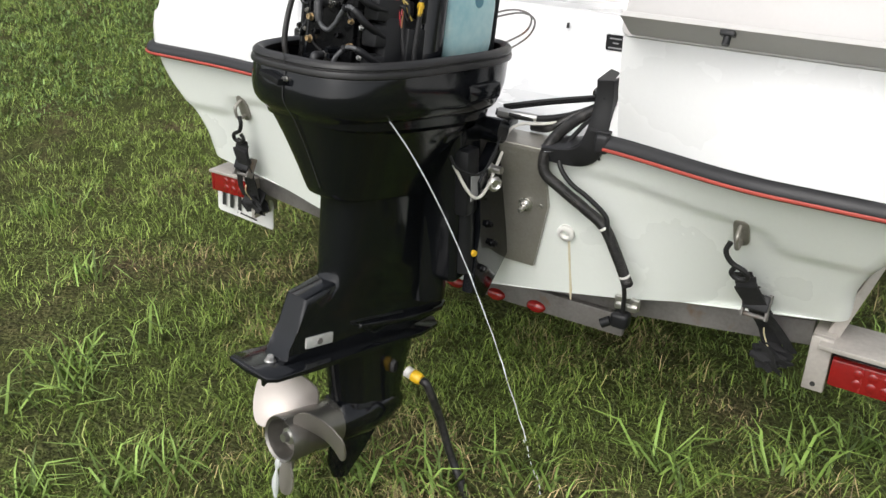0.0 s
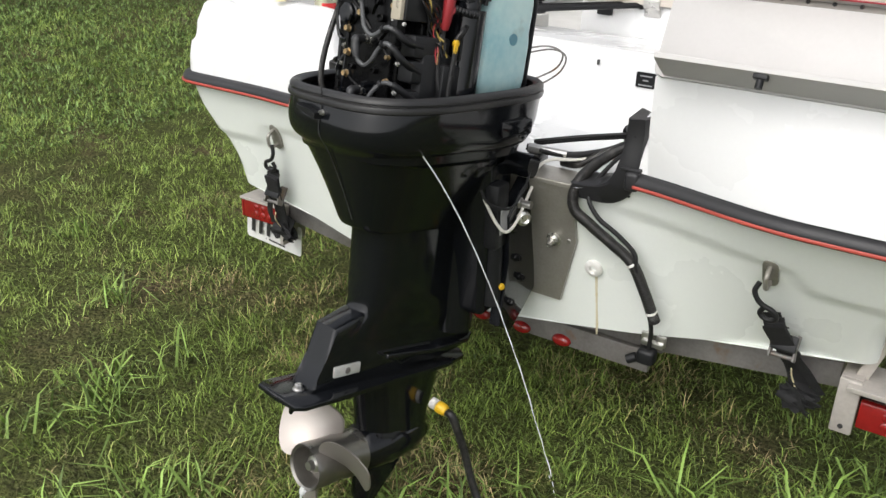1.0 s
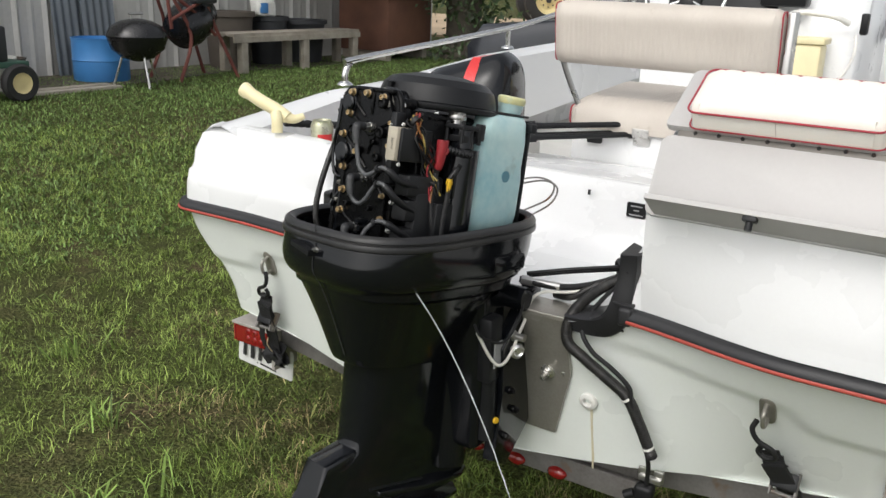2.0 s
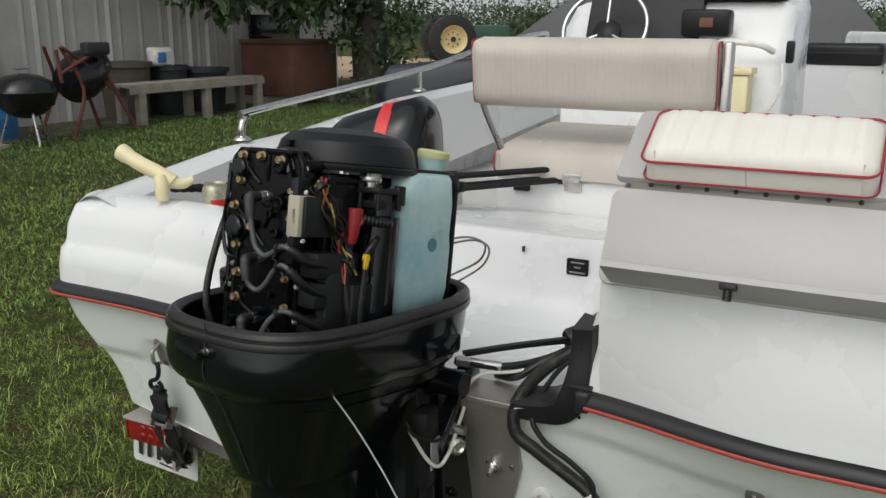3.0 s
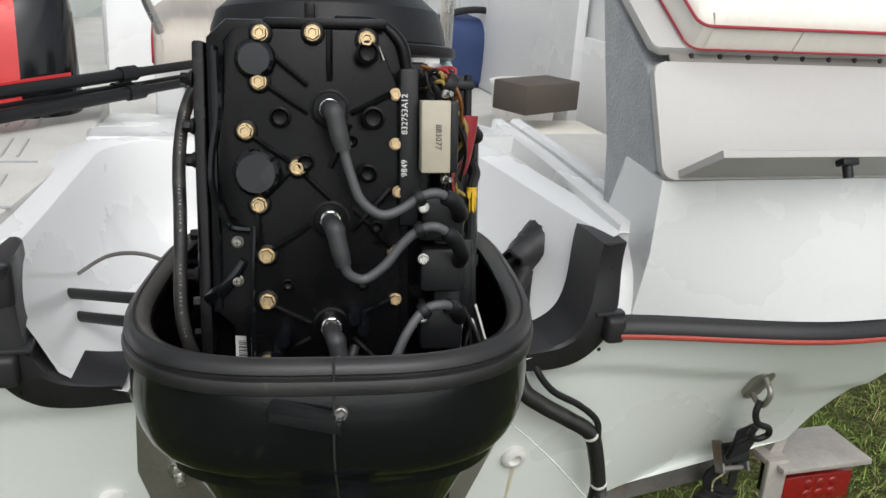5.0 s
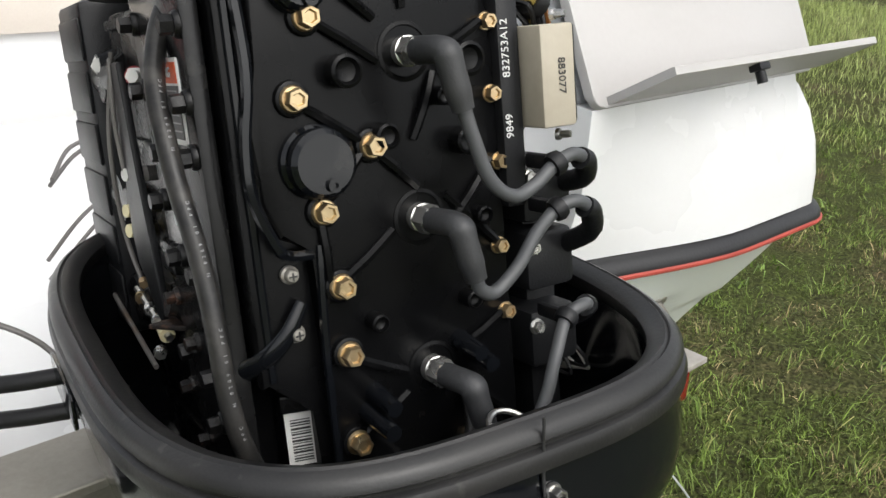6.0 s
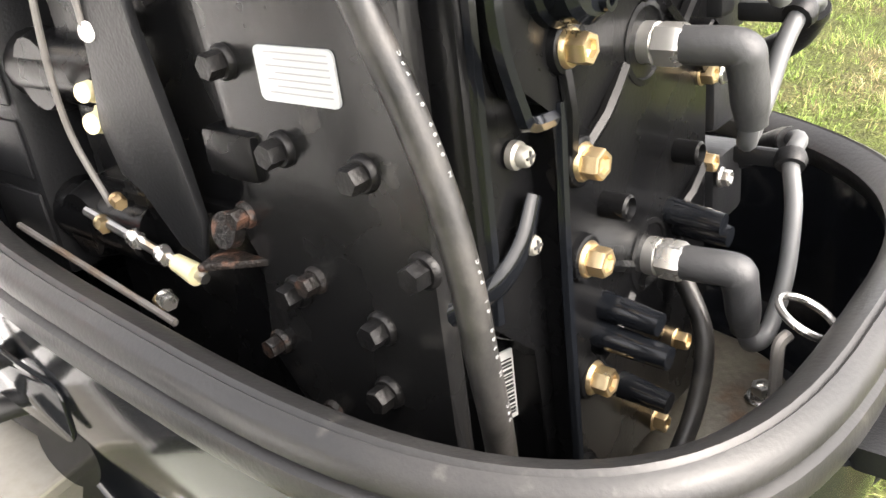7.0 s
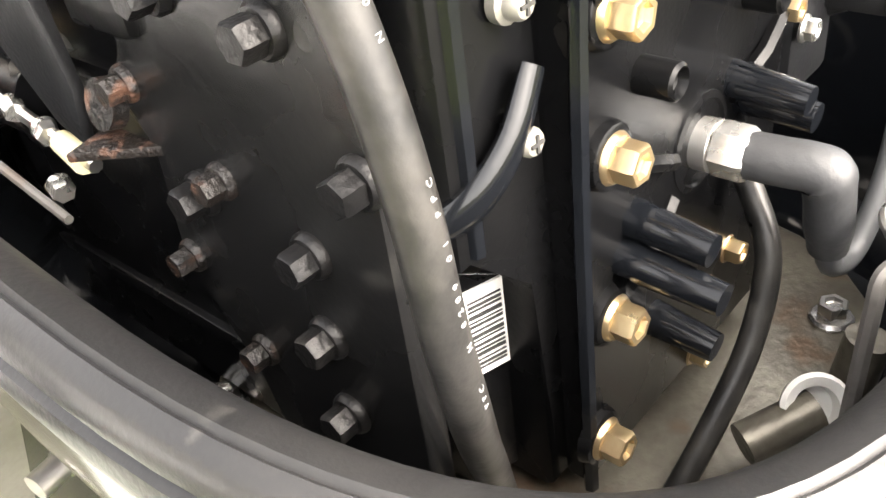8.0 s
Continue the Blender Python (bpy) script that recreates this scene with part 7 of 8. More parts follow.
# number plate with plain bars for its characters
plate_m = Matrix.Translation((-0.915, 0.172, 0.362)) @ pose(0, 0, 0, 4, 9, 3)
b = bmesh.new()
prism(b, rounded(0.225, 0.112, 0.010), -0.001, 0.0015, "y", plate_m)
for v in b.verts:
    v.co.y += 0.010 * math.sin((v.co.x + 0.915) * 22)
np_ = part("number_plate", b, WHITE_LABEL, trailer, "bent white number plate with dark bars")
for k, x in enumerate((-0.082, -0.050, -0.020, 0.022, 0.052, 0.082)):
    yy = 0.010 * math.sin(x * 22)
    b = bmesh.new()
    box(b, (x - 0.007, -0.0022 + yy, -0.026), (x + 0.007, -0.0012 + yy, 0.026), plate_m)
    part("plate_bar", b, DARK_PRINT, np_)
for x0_, x1_ in ((-0.07, -0.03), (-0.02, 0.05)):
    b = bmesh.new()
    box(b, (x0_, -0.0022, -0.042), (x1_, -0.0014, -0.036), plate_m)
    part("plate_bar", b, DARK_PRINT, np_)


def tie_strap(s):
    st_ = thing("tie_down_strap", "black ratchet strap hooked to the transom eye", "strap", group="transom straps")
    x = s * 0.724
    b = bmesh.new()
    y0 = transom_y(x, 0.75) - 0.03
    tube(b, [(x - s * 0.012, y0 - 0.004, 0.752), (x - s * 0.018, y0 - 0.006, 0.730), (x - s * 0.004, y0, 0.705), (x + s * 0.024, y0 + 0.006, 0.690), (x + s * 0.030, y0 + 0.012, 0.672), (x + s * 0.012, y0 + 0.016, 0.664), (x - s * 0.004, y0 + 0.014, 0.676), (x + s * 0.002, y0 + 0.010, 0.692)], 0.0058, 10, 6)
    part("hook", b, RUBBER, st_, "black coated S-hook")
    def down(z):
        k = (0.67 - z) / 0.30
        return Vector((x + s * (0.012 + 0.085 * k), min(0.118, transom_y(s * 0.76, z) - 0.030 + 0.05 * k * k), z))
    for n, w in enumerate((0.036, 0.044, 0.040, 0.046)):
        b = bmesh.new()
        q = [down(0.668 - 0.012 * n) + Vector((0.002 * n, -0.004 * n, 0)), down(0.63) + Vector((0, -0.005 * n - 0.003, 0)), down(0.585 - 0.012 * n) + Vector((0.003 * n, -0.004 * n, 0))]
        ribbon(b, q, w, 0.003, (1, 0.1, 0.25 * s))
        part("webbing_fold", b, WEBBING, st_)
    b = bmesh.new()
    ribbon(b, [down(0.60), down(0.54), down(0.48), down(0.40)], 0.044, 0.003, (1, 0.1, 0.25 * s))
    ribbon(b, [down(0.57) + Vector((s * 0.012, -0.012, 0)), down(0.50) + Vector((s * 0.03, -0.014, 0)), down(0.43) + Vector((s * 0.045, 0.0, 0))], 0.020, 0.003, (1, 0.1, 0.4 * s))
    part("webbing", b, WEBBING, st_)
    b = bmesh.new()
    c = down(0.565)
    for dx in (-0.026, 0.026):
        box(b, (dx - 0.0025, -0.022, -0.030), (dx + 0.0025, 0.006, 0.030), Matrix.Translation(c) @ pose(0, 0, 0, -28, 0, 0), 0.001)
    cyl(b, c + Vector((-0.03, -0.010, 0.008)), c + Vector((0.03, -0.010, 0.008)), 0.007, seg=12)
    cyl(b, c + Vector((-0.03, -0.016, -0.018)), c + Vector((0.03, -0.016, -0.018)), 0.005, seg=12)
    part("ratchet", b, FRAME_STEEL, st_, "scuffed dark metal ratchet buckle")
    b = bmesh.new()
    box(b, (-0.028, -0.028, -0.012), (0.028, -0.018, 0.026), Matrix.Translation(c) @ pose(0, 0, 0, -28), 0.004)
    part("ratchet_grip", b, BLACK_PLASTIC, st_)
    e = down(0.42)
    for n in range(9):
        b = bmesh.new()
        a = rnd.uniform(-0.4, 0.4)
        ribbon(b, [e + Vector((rnd.uniform(-0.03, 0.03), -0.005 + rnd.uniform(-0.02, 0.01), rnd.uniform(0.0, 0.05))), e + Vector((rnd.uniform(-0.035, 0.035), -0.005 + rnd.uniform(-0.02, 0.01), rnd.uniform(-0.03, 0.02))),
                   e + Vector((rnd.uniform(-0.03, 0.03), 0.0, rnd.uniform(-0.05, -0.02)))], 0.040, 0.003, (1, a, a))
        part("webbing_fold", b, WEBBING, st_)
    b = bmesh.new()
    tube(b, [down(0.50) + Vector((0.0, -0.02, 0)), down(0.47) + Vector((-0.008, -0.022, 0)), down(0.43) + Vector((-0.006, -0.012, 0))], 0.0018, 6)
    part("loose_thread", b, CREAM, st_)


tie_strap(1)
tie_strap(-1)

# ---- things lying in the boat ----
cowl = thing("engine_cowl", "black motor cowl with a red stripe, standing on the deck", "engine cowl", T(-0.580, 0.835, 1.06) @ pose(0, 0, 0, 0, 0, 8))
def cowl_at(u, a):
    """A point of the shell at height u (0 to 1) and angle a round it."""
    w, d = 0.190 * (1 - 0.05 * u - 0.30 * u ** 7), 0.165 * (1 - 0.12 * u - 0.45 * u ** 6)
    x = w * math.copysign(abs(math.cos(a)) ** 0.6, math.cos(a))
    return Vector((x, d * math.copysign(abs(math.sin(a)) ** 0.6, math.sin(a)) + 0.03 * u, u * (0.262 + 0.055 * x / 0.190)))
b = bmesh.new()
levels = [math.sin(k / 12 * math.pi / 2) for k in range(13)]
loft(b, [[cowl_at(u, a) for a in np.linspace(0, 2 * math.pi, 57)[:-1]] for u in levels])
shell = part("shell", b, BLACK_PAINT, cowl, "glossy black cowl shell")
b = bmesh.new()
sec = []
for u in levels:
    d = 0.165 * (1 - 0.12 * u - 0.45 * u ** 6)
    y, z = 0.03 * u - d, u * 0.277
    sec.append([(0.034, y + 0.006, z), (0.074, y + 0.010, z), (0.074, y - 0.0015, z + 0.0015), (0.034, y - 0.0015, z + 0.0015)])
sec.append([(0.034, 0.05, 0.272), (0.074, 0.05, 0.276), (0.074, 0.05, 0.2865), (0.034, 0.05, 0.2785)])
loft(b, sec)
part("red_stripe", b, RED_DECAL, shell, "bright red decal stripe")
for x, z, w, h, tilt in ((-0.062, 0.072, 0.011, 0.046, 12), (-0.048, 0.092, 0.010, 0.030, 75), (-0.050, 0.068, 0.010, 0.030, 75), (-0.066, 0.122, 0.011, 0.050, -58), (-0.082, 0.146, 0.010, 0.044, 30), (-0.046, 0.116, 0.010, 0.030, 35)):
    b = bmesh.new()
    u = z / 0.262
    y = -0.165 * (1 - 0.12 * u - 0.45 * u ** 6) + 0.03 * u - 0.0012
    box(b, (-w / 2, -0.0012, -h / 2), (w / 2, 0.0012, h / 2), Matrix.Translation((x, y, z)) @ pose(0, 0, 0, -11, tilt, 0))
    part("white_mark", b, WHITE_LABEL, shell)

tri = thing("tripod", "folded black camera tripod lying across the deck", "tripod")
pa, pb = Vector((-0.56, 0.52, 1.105)), Vector((-0.024, 1.008, 1.13))
d = (pb - pa).normalized()
side = d.cross(Vector((0, 0, 1))).normalized()
up = side.cross(d)
for k, (o1, o2) in enumerate(((0.0, 0.024), (0.022, -0.014), (-0.022, -0.014))):
    b = bmesh.new()
    off = side * o1 + up * o2
    tube(b, [pa + off, pa + off * 0.9 + d * 0.36, pb + off * 0.8], lambda u: 0.0125 - 0.003 * (u > 0.5), 10, 8)
    leg = part("leg", b, BLACK_PLASTIC, tri)
    b = bmesh.new()
    cyl(b, pb + off * 0.8 - d * 0.03, pb + off * 0.8 + d * 0.015, 0.014)
    part("rubber_foot", b, RUBBER, leg)
    b = bmesh.new()
    cyl(b, pa + off * 0.92 + d * 0.34, pa + off * 0.9 + d * 0.38, 0.016)
    part("leg_clamp", b, BLACK_PLASTIC, leg)
b = bmesh.new()
cyl(b, pa - d * 0.015, pa + d * 0.05, 0.042, 0.036, 18)
box(b, (-0.03, -0.02, -0.045), (0.03, 0.02, 0.045), Matrix.Translation(pa + d * 0.01), 0.008)
part("shoulder", b, BLACK_PLASTIC, tri)
b = bmesh.new()
cyl(b, pa, Vector((-0.82, 0.36, 1.13)), 0.011)
part("centre_column", b, BLACK_PLASTIC, tri)
b = bmesh.new()
tube(b, [Vector((-0.62, 0.44, 1.13)), Vector((-0.70, 0.26, 1.15)), Vector((-0.765, 0.12, 1.165))], 0.011, 10, 14, ridge=0.12)
part("pan_handle", b, RUBBER, tri)
b = bmesh.new()
box(b, (-0.09, -0.0015, -0.004), (0.06, 0.0015, 0.004), Matrix.Translation(pa + d * 0.17 + up * 0.0365 - side * 0.003) @ d.to_track_quat("X", "Z").to_matrix().to_4x4())
part("red_print", b, RED_DECAL, tri)

can = thing("drink_can", "pale drink can with a red label on the deck", "drink can", T(-0.645, 0.15, 1.0605))
b = bmesh.new()
lathe(b, [(0.024, 0.0), (0.027, 0.003), (0.033, 0.012), (0.033, 0.108), (0.030, 0.115), (0.027, 0.121), (0.0275, 0.1235), (0.026, 0.1235), (0.0245, 0.120), (0, 0.120)], I4, 32)
body_ = part("can_body", b, CAN_METAL, can, "gold and green printed can")
b = bmesh.new()
o = [(0.0333 * math.cos(a), 0.0333 * math.sin(a)) for a in np.linspace(-1.25, 0.15, 16)]
loft(b, [[(x, y, 0.020) for x, y in o], [(x, y, 0.086) for x, y in o]], cap=False, close=False)
part("red_panel", b, CAN_RED, body_, "red label panel")

rod = thing("rod_holder", "cream plastic rod holder on the port quarter", "rod holder")
b = bmesh.new()
tube(b, [(-0.722, 0.045, 1.150), (-0.724, 0.048, 1.185), (-0.735, 0.055, 1.205)], 0.016, 14, 5)
part("base", b, CREAM, rod)
b = bmesh.new()
tube(b, [(-0.715, 0.080, 1.190), (-0.750, 0.068, 1.212), (-0.800, 0.060, 1.232), (-0.862, 0.056, 1.260)], lambda u: 0.019 + 0.003 * (u > 0.9), 16, 5)
tube(b, [(-0.722, 0.078, 1.192), (-0.700, 0.095, 1.186), (-0.682, 0.115, 1.196)], lambda u: 0.017 - 0.008 * u, 12, 5)
part("cradle", b, CREAM, rod)

bag = thing("duffel_bag", "blue and black cloth bag on the cockpit floor", "bag", T(0.835, 2.05, 0.92) @ pose(0, 0, 0, 0, 0, 12) @ Matrix.Diagonal((1.25, 1.1, 1.0, 1)))
b = bmesh.new()
box(b, (-0.15, -0.11, 0.0), (0.15, 0.11, 0.25), bevel=0.05, seg=4)
bmesh.ops.subdivide_edges(b, edges=b.edges, cuts=2, use_grid_fill=True)
for v in b.verts:
    v.co += 0.018 * Vector((noise.noise(v.co * 9), noise.noise(v.co * 9 + Vector((5, 0, 0))), noise.noise(v.co * 9 + Vector((0, 5, 0)))))
    v.co.z = max(0.0, v.co.z)
part("body", b, BLUE_CLOTH, bag)
b = bmesh.new()
tube(b, [(-0.14, -0.05, 0.20), (-0.08, -0.09, 0.27), (0.03, -0.10, 0.28), (0.12, -0.06, 0.22)], 0.012, 10)
part("handle", b, WEBBING, bag)
b = bmesh.new()
box(b, (-0.16, -0.118, 0.02), (-0.09, 0.10, 0.21), bevel=0.02)
part("side_pocket", b, WEBBING, bag)
b = bmesh.new()
box(b, (0.02, -0.127, 0.10), (0.05, -0.118, 0.13))
part("patch", b, DARK_PRINT, bag)

bk = thing("bucket", "white plastic bucket on the cockpit floor", "bucket", T(0.78, 1.25, 0.92))
b = bmesh.new()
lathe(b, [(0.085, 0), (0.10, 0.13), (0.105, 0.132), (0.105, 0.14), (0.098, 0.14), (0.083, 0.005), (0, 0.005)], I4, 28)
part("pail", b, WHITE_PLASTIC, bk)
bx = thing("cardboard_piece", "bent grey-brown cardboard box beside the locker", "box", T(0.70, 0.97, 0.99) @ pose(0, 0, 0, 0, 0, 25))
b = bmesh.new()
box(b, (-0.10, -0.06, 0.045), (0.10, 0.06, 0.12), bevel=0.004)
part("carton", b, BROWN_BIN, bx)
sc = thing("spare_cushion", "white vinyl cushion with red piping on the cockpit floor", "cushion", T(0.745, 0.96, 0.92))
b = bmesh.new()
box(b, (-0.13, -0.10, 0.0), (0.13, 0.10, 0.070), bevel=0.02, seg=3)
part("pad", b, VINYL_WHITE, sc)
b = bmesh.new()
ring = [Vector((x, y, 0.056)) for x, y in rounded(0.262, 0.202, 0.03)]
tube(b, ring + [ring[0]], 0.0035, 6, 1, smooth=False)
part("piping", b, PIPING, sc, "red piping")
cs = thing("black_case", "black plastic case on the raised white foredeck", "case", T(0.57, 3.38, 1.385) @ pose(0, 0, 0, 0, 0, -4))
b = bmesh.new()
box(b, (-0.18, -0.12, 0.0), (0.18, 0.12, 0.105), bevel=0.025, seg=3)
part("shell", b, BLACK_PLASTIC, cs)
b = bmesh.new()
box(b, (-0.183, -0.123, 0.052), (0.183, 0.123, 0.062), bevel=0.003)
part("seam", b, RUBBER, cs)
b = bmesh.new()
prism(b, [(0.30, 4.6), (0.30, 3.22), (0.74, 3.20), (0.81, 3.15), (0.86, 2.85), (0.90, 1.2), (0.93, 1.2), (0.93, 2.5), (0.84, 3.4), (0.52, 4.6)], 0.92, 1.385, "z", bevel=0.018)
part("foredeck", b, GELCOAT, boat, "raised white foredeck with a curved inner side")
b = bmesh.new()
box(b, (0.745, 3.192, 1.350), (0.80, 3.215, 1.380), bevel=0.003)
part("drain_notch", b, BLACK_PLASTIC, boat, "small dark drain slot")
rod = thing("rod_holder", "cream plastic rod holder on the starboard side deck", "rod holder")
b = bmesh.new()
tube(b, [(0.84, 2.42, 1.445), (0.86, 2.44, 1.475), (0.90, 2.46, 1.52), (0.95, 2.47, 1.57), (1.0, 2.48, 1.59)], lambda u: 0.045 - 0.018 * u, 16, 5)
part("cradle", b, CREAM, rod)
b = bmesh.new()
lathe(b, [(0.05, 0), (0.046, 0.01), (0.03, 0.02)], T(0.86, 2.42, 1.428), 20)
part("base", b, CREAM, rod)

# ---- shed and yard ----
gz = 0.25
shed = thing("shed_wall", "grey ribbed sheet-metal shed wall", "shed", kind="structure")
b = bmesh.new()
ys = np.arange(0.0, 13.3, 0.05)
row = []
for k, y in enumerate(ys):
    ph = (y % 0.40) / 0.40
    x = -9.55 + (0.035 if ph < 0.10 else (0.012 if 0.45 < ph < 0.52 else 0.0))
    row.append((x, y))
loft(b, [[(x, y, gz - 0.1) for x, y in row] + [(-9.70, row[-1][1], gz - 0.1), (-9.70, row[0][1], gz - 0.1)], [(x, y, 4.4) for x, y in row] + [(-9.70, row[-1][1], 4.4), (-9.70, row[0][1], 4.4)]])
part("cladding", b, SHED_METAL, shed, smooth=False)
b = bmesh.new()
box(b, (-16.0, 13.2, gz - 0.1), (-9.56, 13.3, 4.4))
part("end_wall", b, SHED_METAL, shed, smooth=False)
b = bmesh.new()
prism(b, [(-9.1, 4.35), (-13, 5.6), (-16.6, 4.35), (-16.6, 4.45), (-13, 5.75), (-9.1, 4.5)], -0.5, 13.8, "y")
part("roof", b, SHED_METAL, shed, smooth=False)
b = bmesh.new()
box(b, (-9.53, 10.6, 1.15), (-9.49, 12.0, 1.75), bevel=0.01)
part("window", b, GLASS_DARK, shed, "dark shed window")
b = bmesh.new()
box(b, (-9.52, 10.55, 1.72), (-9.47, 12.05, 1.78), bevel=0.005)
part("window_head", b, WHITE_PLASTIC, shed)

bench_ = thing("plank_bench", "weathered plank bench with bins under it by the shed", "bench")
for x in (-8.40, -8.55, -8.70):
    b = bmesh.new()
    prism(b, [(x - 0.065, 6.75), (x + 0.065, 6.75), (x + 0.065, 9.45), (x - 0.065, 9.45)], gz + 0.50, gz + 0.54, "z")
    part("board", b, BOARD, bench_)
b = bmesh.new()
box(b, (-8.345, 6.75, gz + 0.42), (-8.31, 9.45, gz + 0.50))
part("apron", b, BOARD, bench_)
for y in (6.95, 8.2, 9.35):
    for x in (-8.37, -8.72):
        b = bmesh.new()
        box(b, (x - 0.05, y - 0.06, gz - 0.02), (x + 0.05, y + 0.06, gz + 0.50), bevel=0.006)
        part("leg", b, BOARD, bench_)
for y, mat, r, h, lab in ((7.45, BROWN_BIN, 0.36, 0.80, "brown plastic bin behind the bench"), (8.25, DARK_BIN, 0.30, 0.72, "dark blue plastic bin behind the bench"), (8.95, DARK_BIN, 0.42, 0.66, "black plastic bin behind the bench")):
    t = thing("storage_bin", lab, "bin", T(-8.90, y + 0.13, gz), group="bins by the shed")
    b = bmesh.new()
    lathe(b, [(r * 0.82, 0), (r * 0.95, h * 0.9), (r * 1.05, h * 0.91), (r * 1.05, h), (r * 0.9, h), (r * 0.88, h * 0.95), (0, h * 0.93)], I4, 28)
    part("tub", b, mat, t)
fb = thing("feed_bag", "white and blue plastic bag on a bin", "bag", T(-9.05, 8.05, gz + 0.72))
b = bmesh.new()
box(b, (-0.10, -0.20, 0.0), (0.10, 0.20, 0.26), bevel=0.05, seg=3)
bmesh.ops.subdivide_edges(b, edges=b.edges, cuts=2, use_grid_fill=True)
for v in b.verts:
    v.co += 0.035 * Vector((noise.noise(v.co * 8), noise.noise(v.co * 8 + Vector((5, 0, 0))), 0.6 * noise.noise(v.co * 8 + Vector((0, 5, 0)))))
    v.co.z = max(0.0, v.co.z)
part("sack", b, WHITE_PLASTIC, fb)
b = bmesh.new()
box(b, (0.09, -0.16, 0.05), (0.112, 0.0, 0.20), bevel=0.01)
part("blue_print", b, BLUE_DRUM, fb)
ch = thing("steel_chest", "rust-brown steel chest beside the shed", "chest", T(-8.75, 10.5, gz))
b = bmesh.new()
box(b, (-0.55, -0.40, 0.16), (0.5, 0.85, 1.00), bevel=0.015)
part("body", b, RUSTY_BOX, ch)
b = bmesh.new()
box(b, (-0.57, -0.43, 1.00), (0.53, 0.88, 1.07), bevel=0.015)
part("lid", b, RUSTY_BOX, ch)
for y in (-0.30, 0.75):
    b = bmesh.new()
    box(b, (-0.5, y - 0.06, -0.02), (0.45, y + 0.06, 0.16))
    part("skid", b, BOARD, ch)
kt = thing("kettle_grill", "black kettle grill on three metal legs", "grill", T(-8.0, 4.93, gz))
b = bmesh.new()
lathe(b, [(0.05, 0.30), (0.18, 0.34), (0.30, 0.44), (0.345, 0.57), (0.35, 0.585), (0.34, 0.59), (0.30, 0.50), (0, 0.45)], I4, 36)
part("bowl", b, KETTLE, kt)
b = bmesh.new()
lathe(b, [(0.35, 0.590), (0.345, 0.61), (0.29, 0.70), (0.18, 0.76), (0.06, 0.785), (0, 0.787)], I4, 36)
lid_ = part("lid", b, KETTLE, kt)
b = bmesh.new()
cyl(b, (0, -0.10, 0.84), (0, 0.10, 0.84), 0.014)
cyl(b, (0, -0.07, 0.77), (0, -0.07, 0.84), 0.008)
cyl(b, (0, 0.07, 0.77), (0, 0.07, 0.84), 0.008)
part("lid_handle", b, STEEL, lid_)
for a in (-0.3, 1.75, 3.9):
    b = bmesh.new()
    cyl(b, (0.18 * math.cos(a), 0.18 * math.sin(a), 0.36), (0.30 * math.cos(a), 0.30 * math.sin(a), 0.0), 0.014)
    part("leg", b, STEEL, kt)
mx_ = thing("cement_mixer", "old cement mixer on a rusty red frame", "cement mixer", T(-8.35, 6.0, gz))
b = bmesh.new()
m = T(0, 0.05, 0.72) @ pose(0, 0, 0, -62, 0, 10)
lathe(b, [(0.08, -0.34), (0.23, -0.29), (0.28, -0.12), (0.28, 0.06), (0.19, 0.31), (0.16, 0.34), (0.145, 0.32), (0.18, 0.28), (0.24, 0.0)], m, 30)
part("drum", b, KETTLE, mx_)
for pts in ([(0.30, -0.42, 0.0), (0.25, -0.18, 0.55), (0.18, -0.40, 1.05)], [(0.30, 0.55, 0.0), (0.22, 0.25, 0.65), (0.2, 0.15, 0.9)], [(-0.3, -0.4, 0.0), (-0.25, -0.18, 0.6), (-0.1, -0.4, 1.05)], [(-0.3, 0.5, 0.0), (-0.22, 0.2, 0.7)],
            [(0.22, -0.42, 1.05), (0.22, -0.1, 0.85), (0.22, 0.25, 0.55)], [(0.26, -0.50, 0.75), (0.26, 0.02, 0.98)], [(0.25, -0.52, 1.02), (0.25, -0.48, 0.65)]):
    b = bmesh.new()
    tube(b, pts, 0.022, 8, 6)
    part("frame_tube", b, RED_FRAME, mx_)
b = bmesh.new()
box(b, (0.2, -0.15, 0.95), (0.34, 0.2, 1.1), bevel=0.03)
part("motor_box", b, DARK_BIN, mx_)
dr = thing("blue_drum", "cut-down blue plastic drum by the shed", "drum", T(-8.80, 5.0, gz))
b = bmesh.new()
lathe(b, [(0.31, 0), (0.33, 0.03), (0.33, 0.25), (0.34, 0.26), (0.33, 0.28), (0.33, 0.50), (0.34, 0.52), (0.31, 0.52), (0.30, 0.05), (0, 0.04)], I4, 36)
part("shell", b, BLUE_DRUM, dr)
sh = thing("sheet_stack", "dark corrugated sheets leaning on the shed", "metal sheets", T(-9.42, 5.25, gz))
SHEET = material("dark_sheet", (0.16, 0.18, 0.20), 0.5, 0.3, scale=3, bump=0.05)
for k in range(2):
    b = bmesh.new()
    row = [(0.016 * math.sin(y * 60) + 0.05 * k, y) for y in np.linspace(-0.42 + 0.38 * k, 0.02 + 0.42 * k, 40)]
    loft(b, [[(x, y, 0) for x, y in row] + [(x - 0.006, y, 0) for x, y in row[::-1]], [(x - 0.08, y, 1.10 - 0.03 * k) for x, y in row] + [(x - 0.086, y, 1.10 - 0.03 * k) for x, y in row[::-1]]])
    part("sheet", b, SHEET, sh)
ct = thing("garden_cart", "dark green garden cart with cream wheels", "cart", T(-8.1, 2.85, gz))
b = bmesh.new()
box(b, (-0.35, -0.9, 0.34), (0.35, 0.55, 0.40), bevel=0.01)
part("bed", b, GREEN_PAINT, ct)
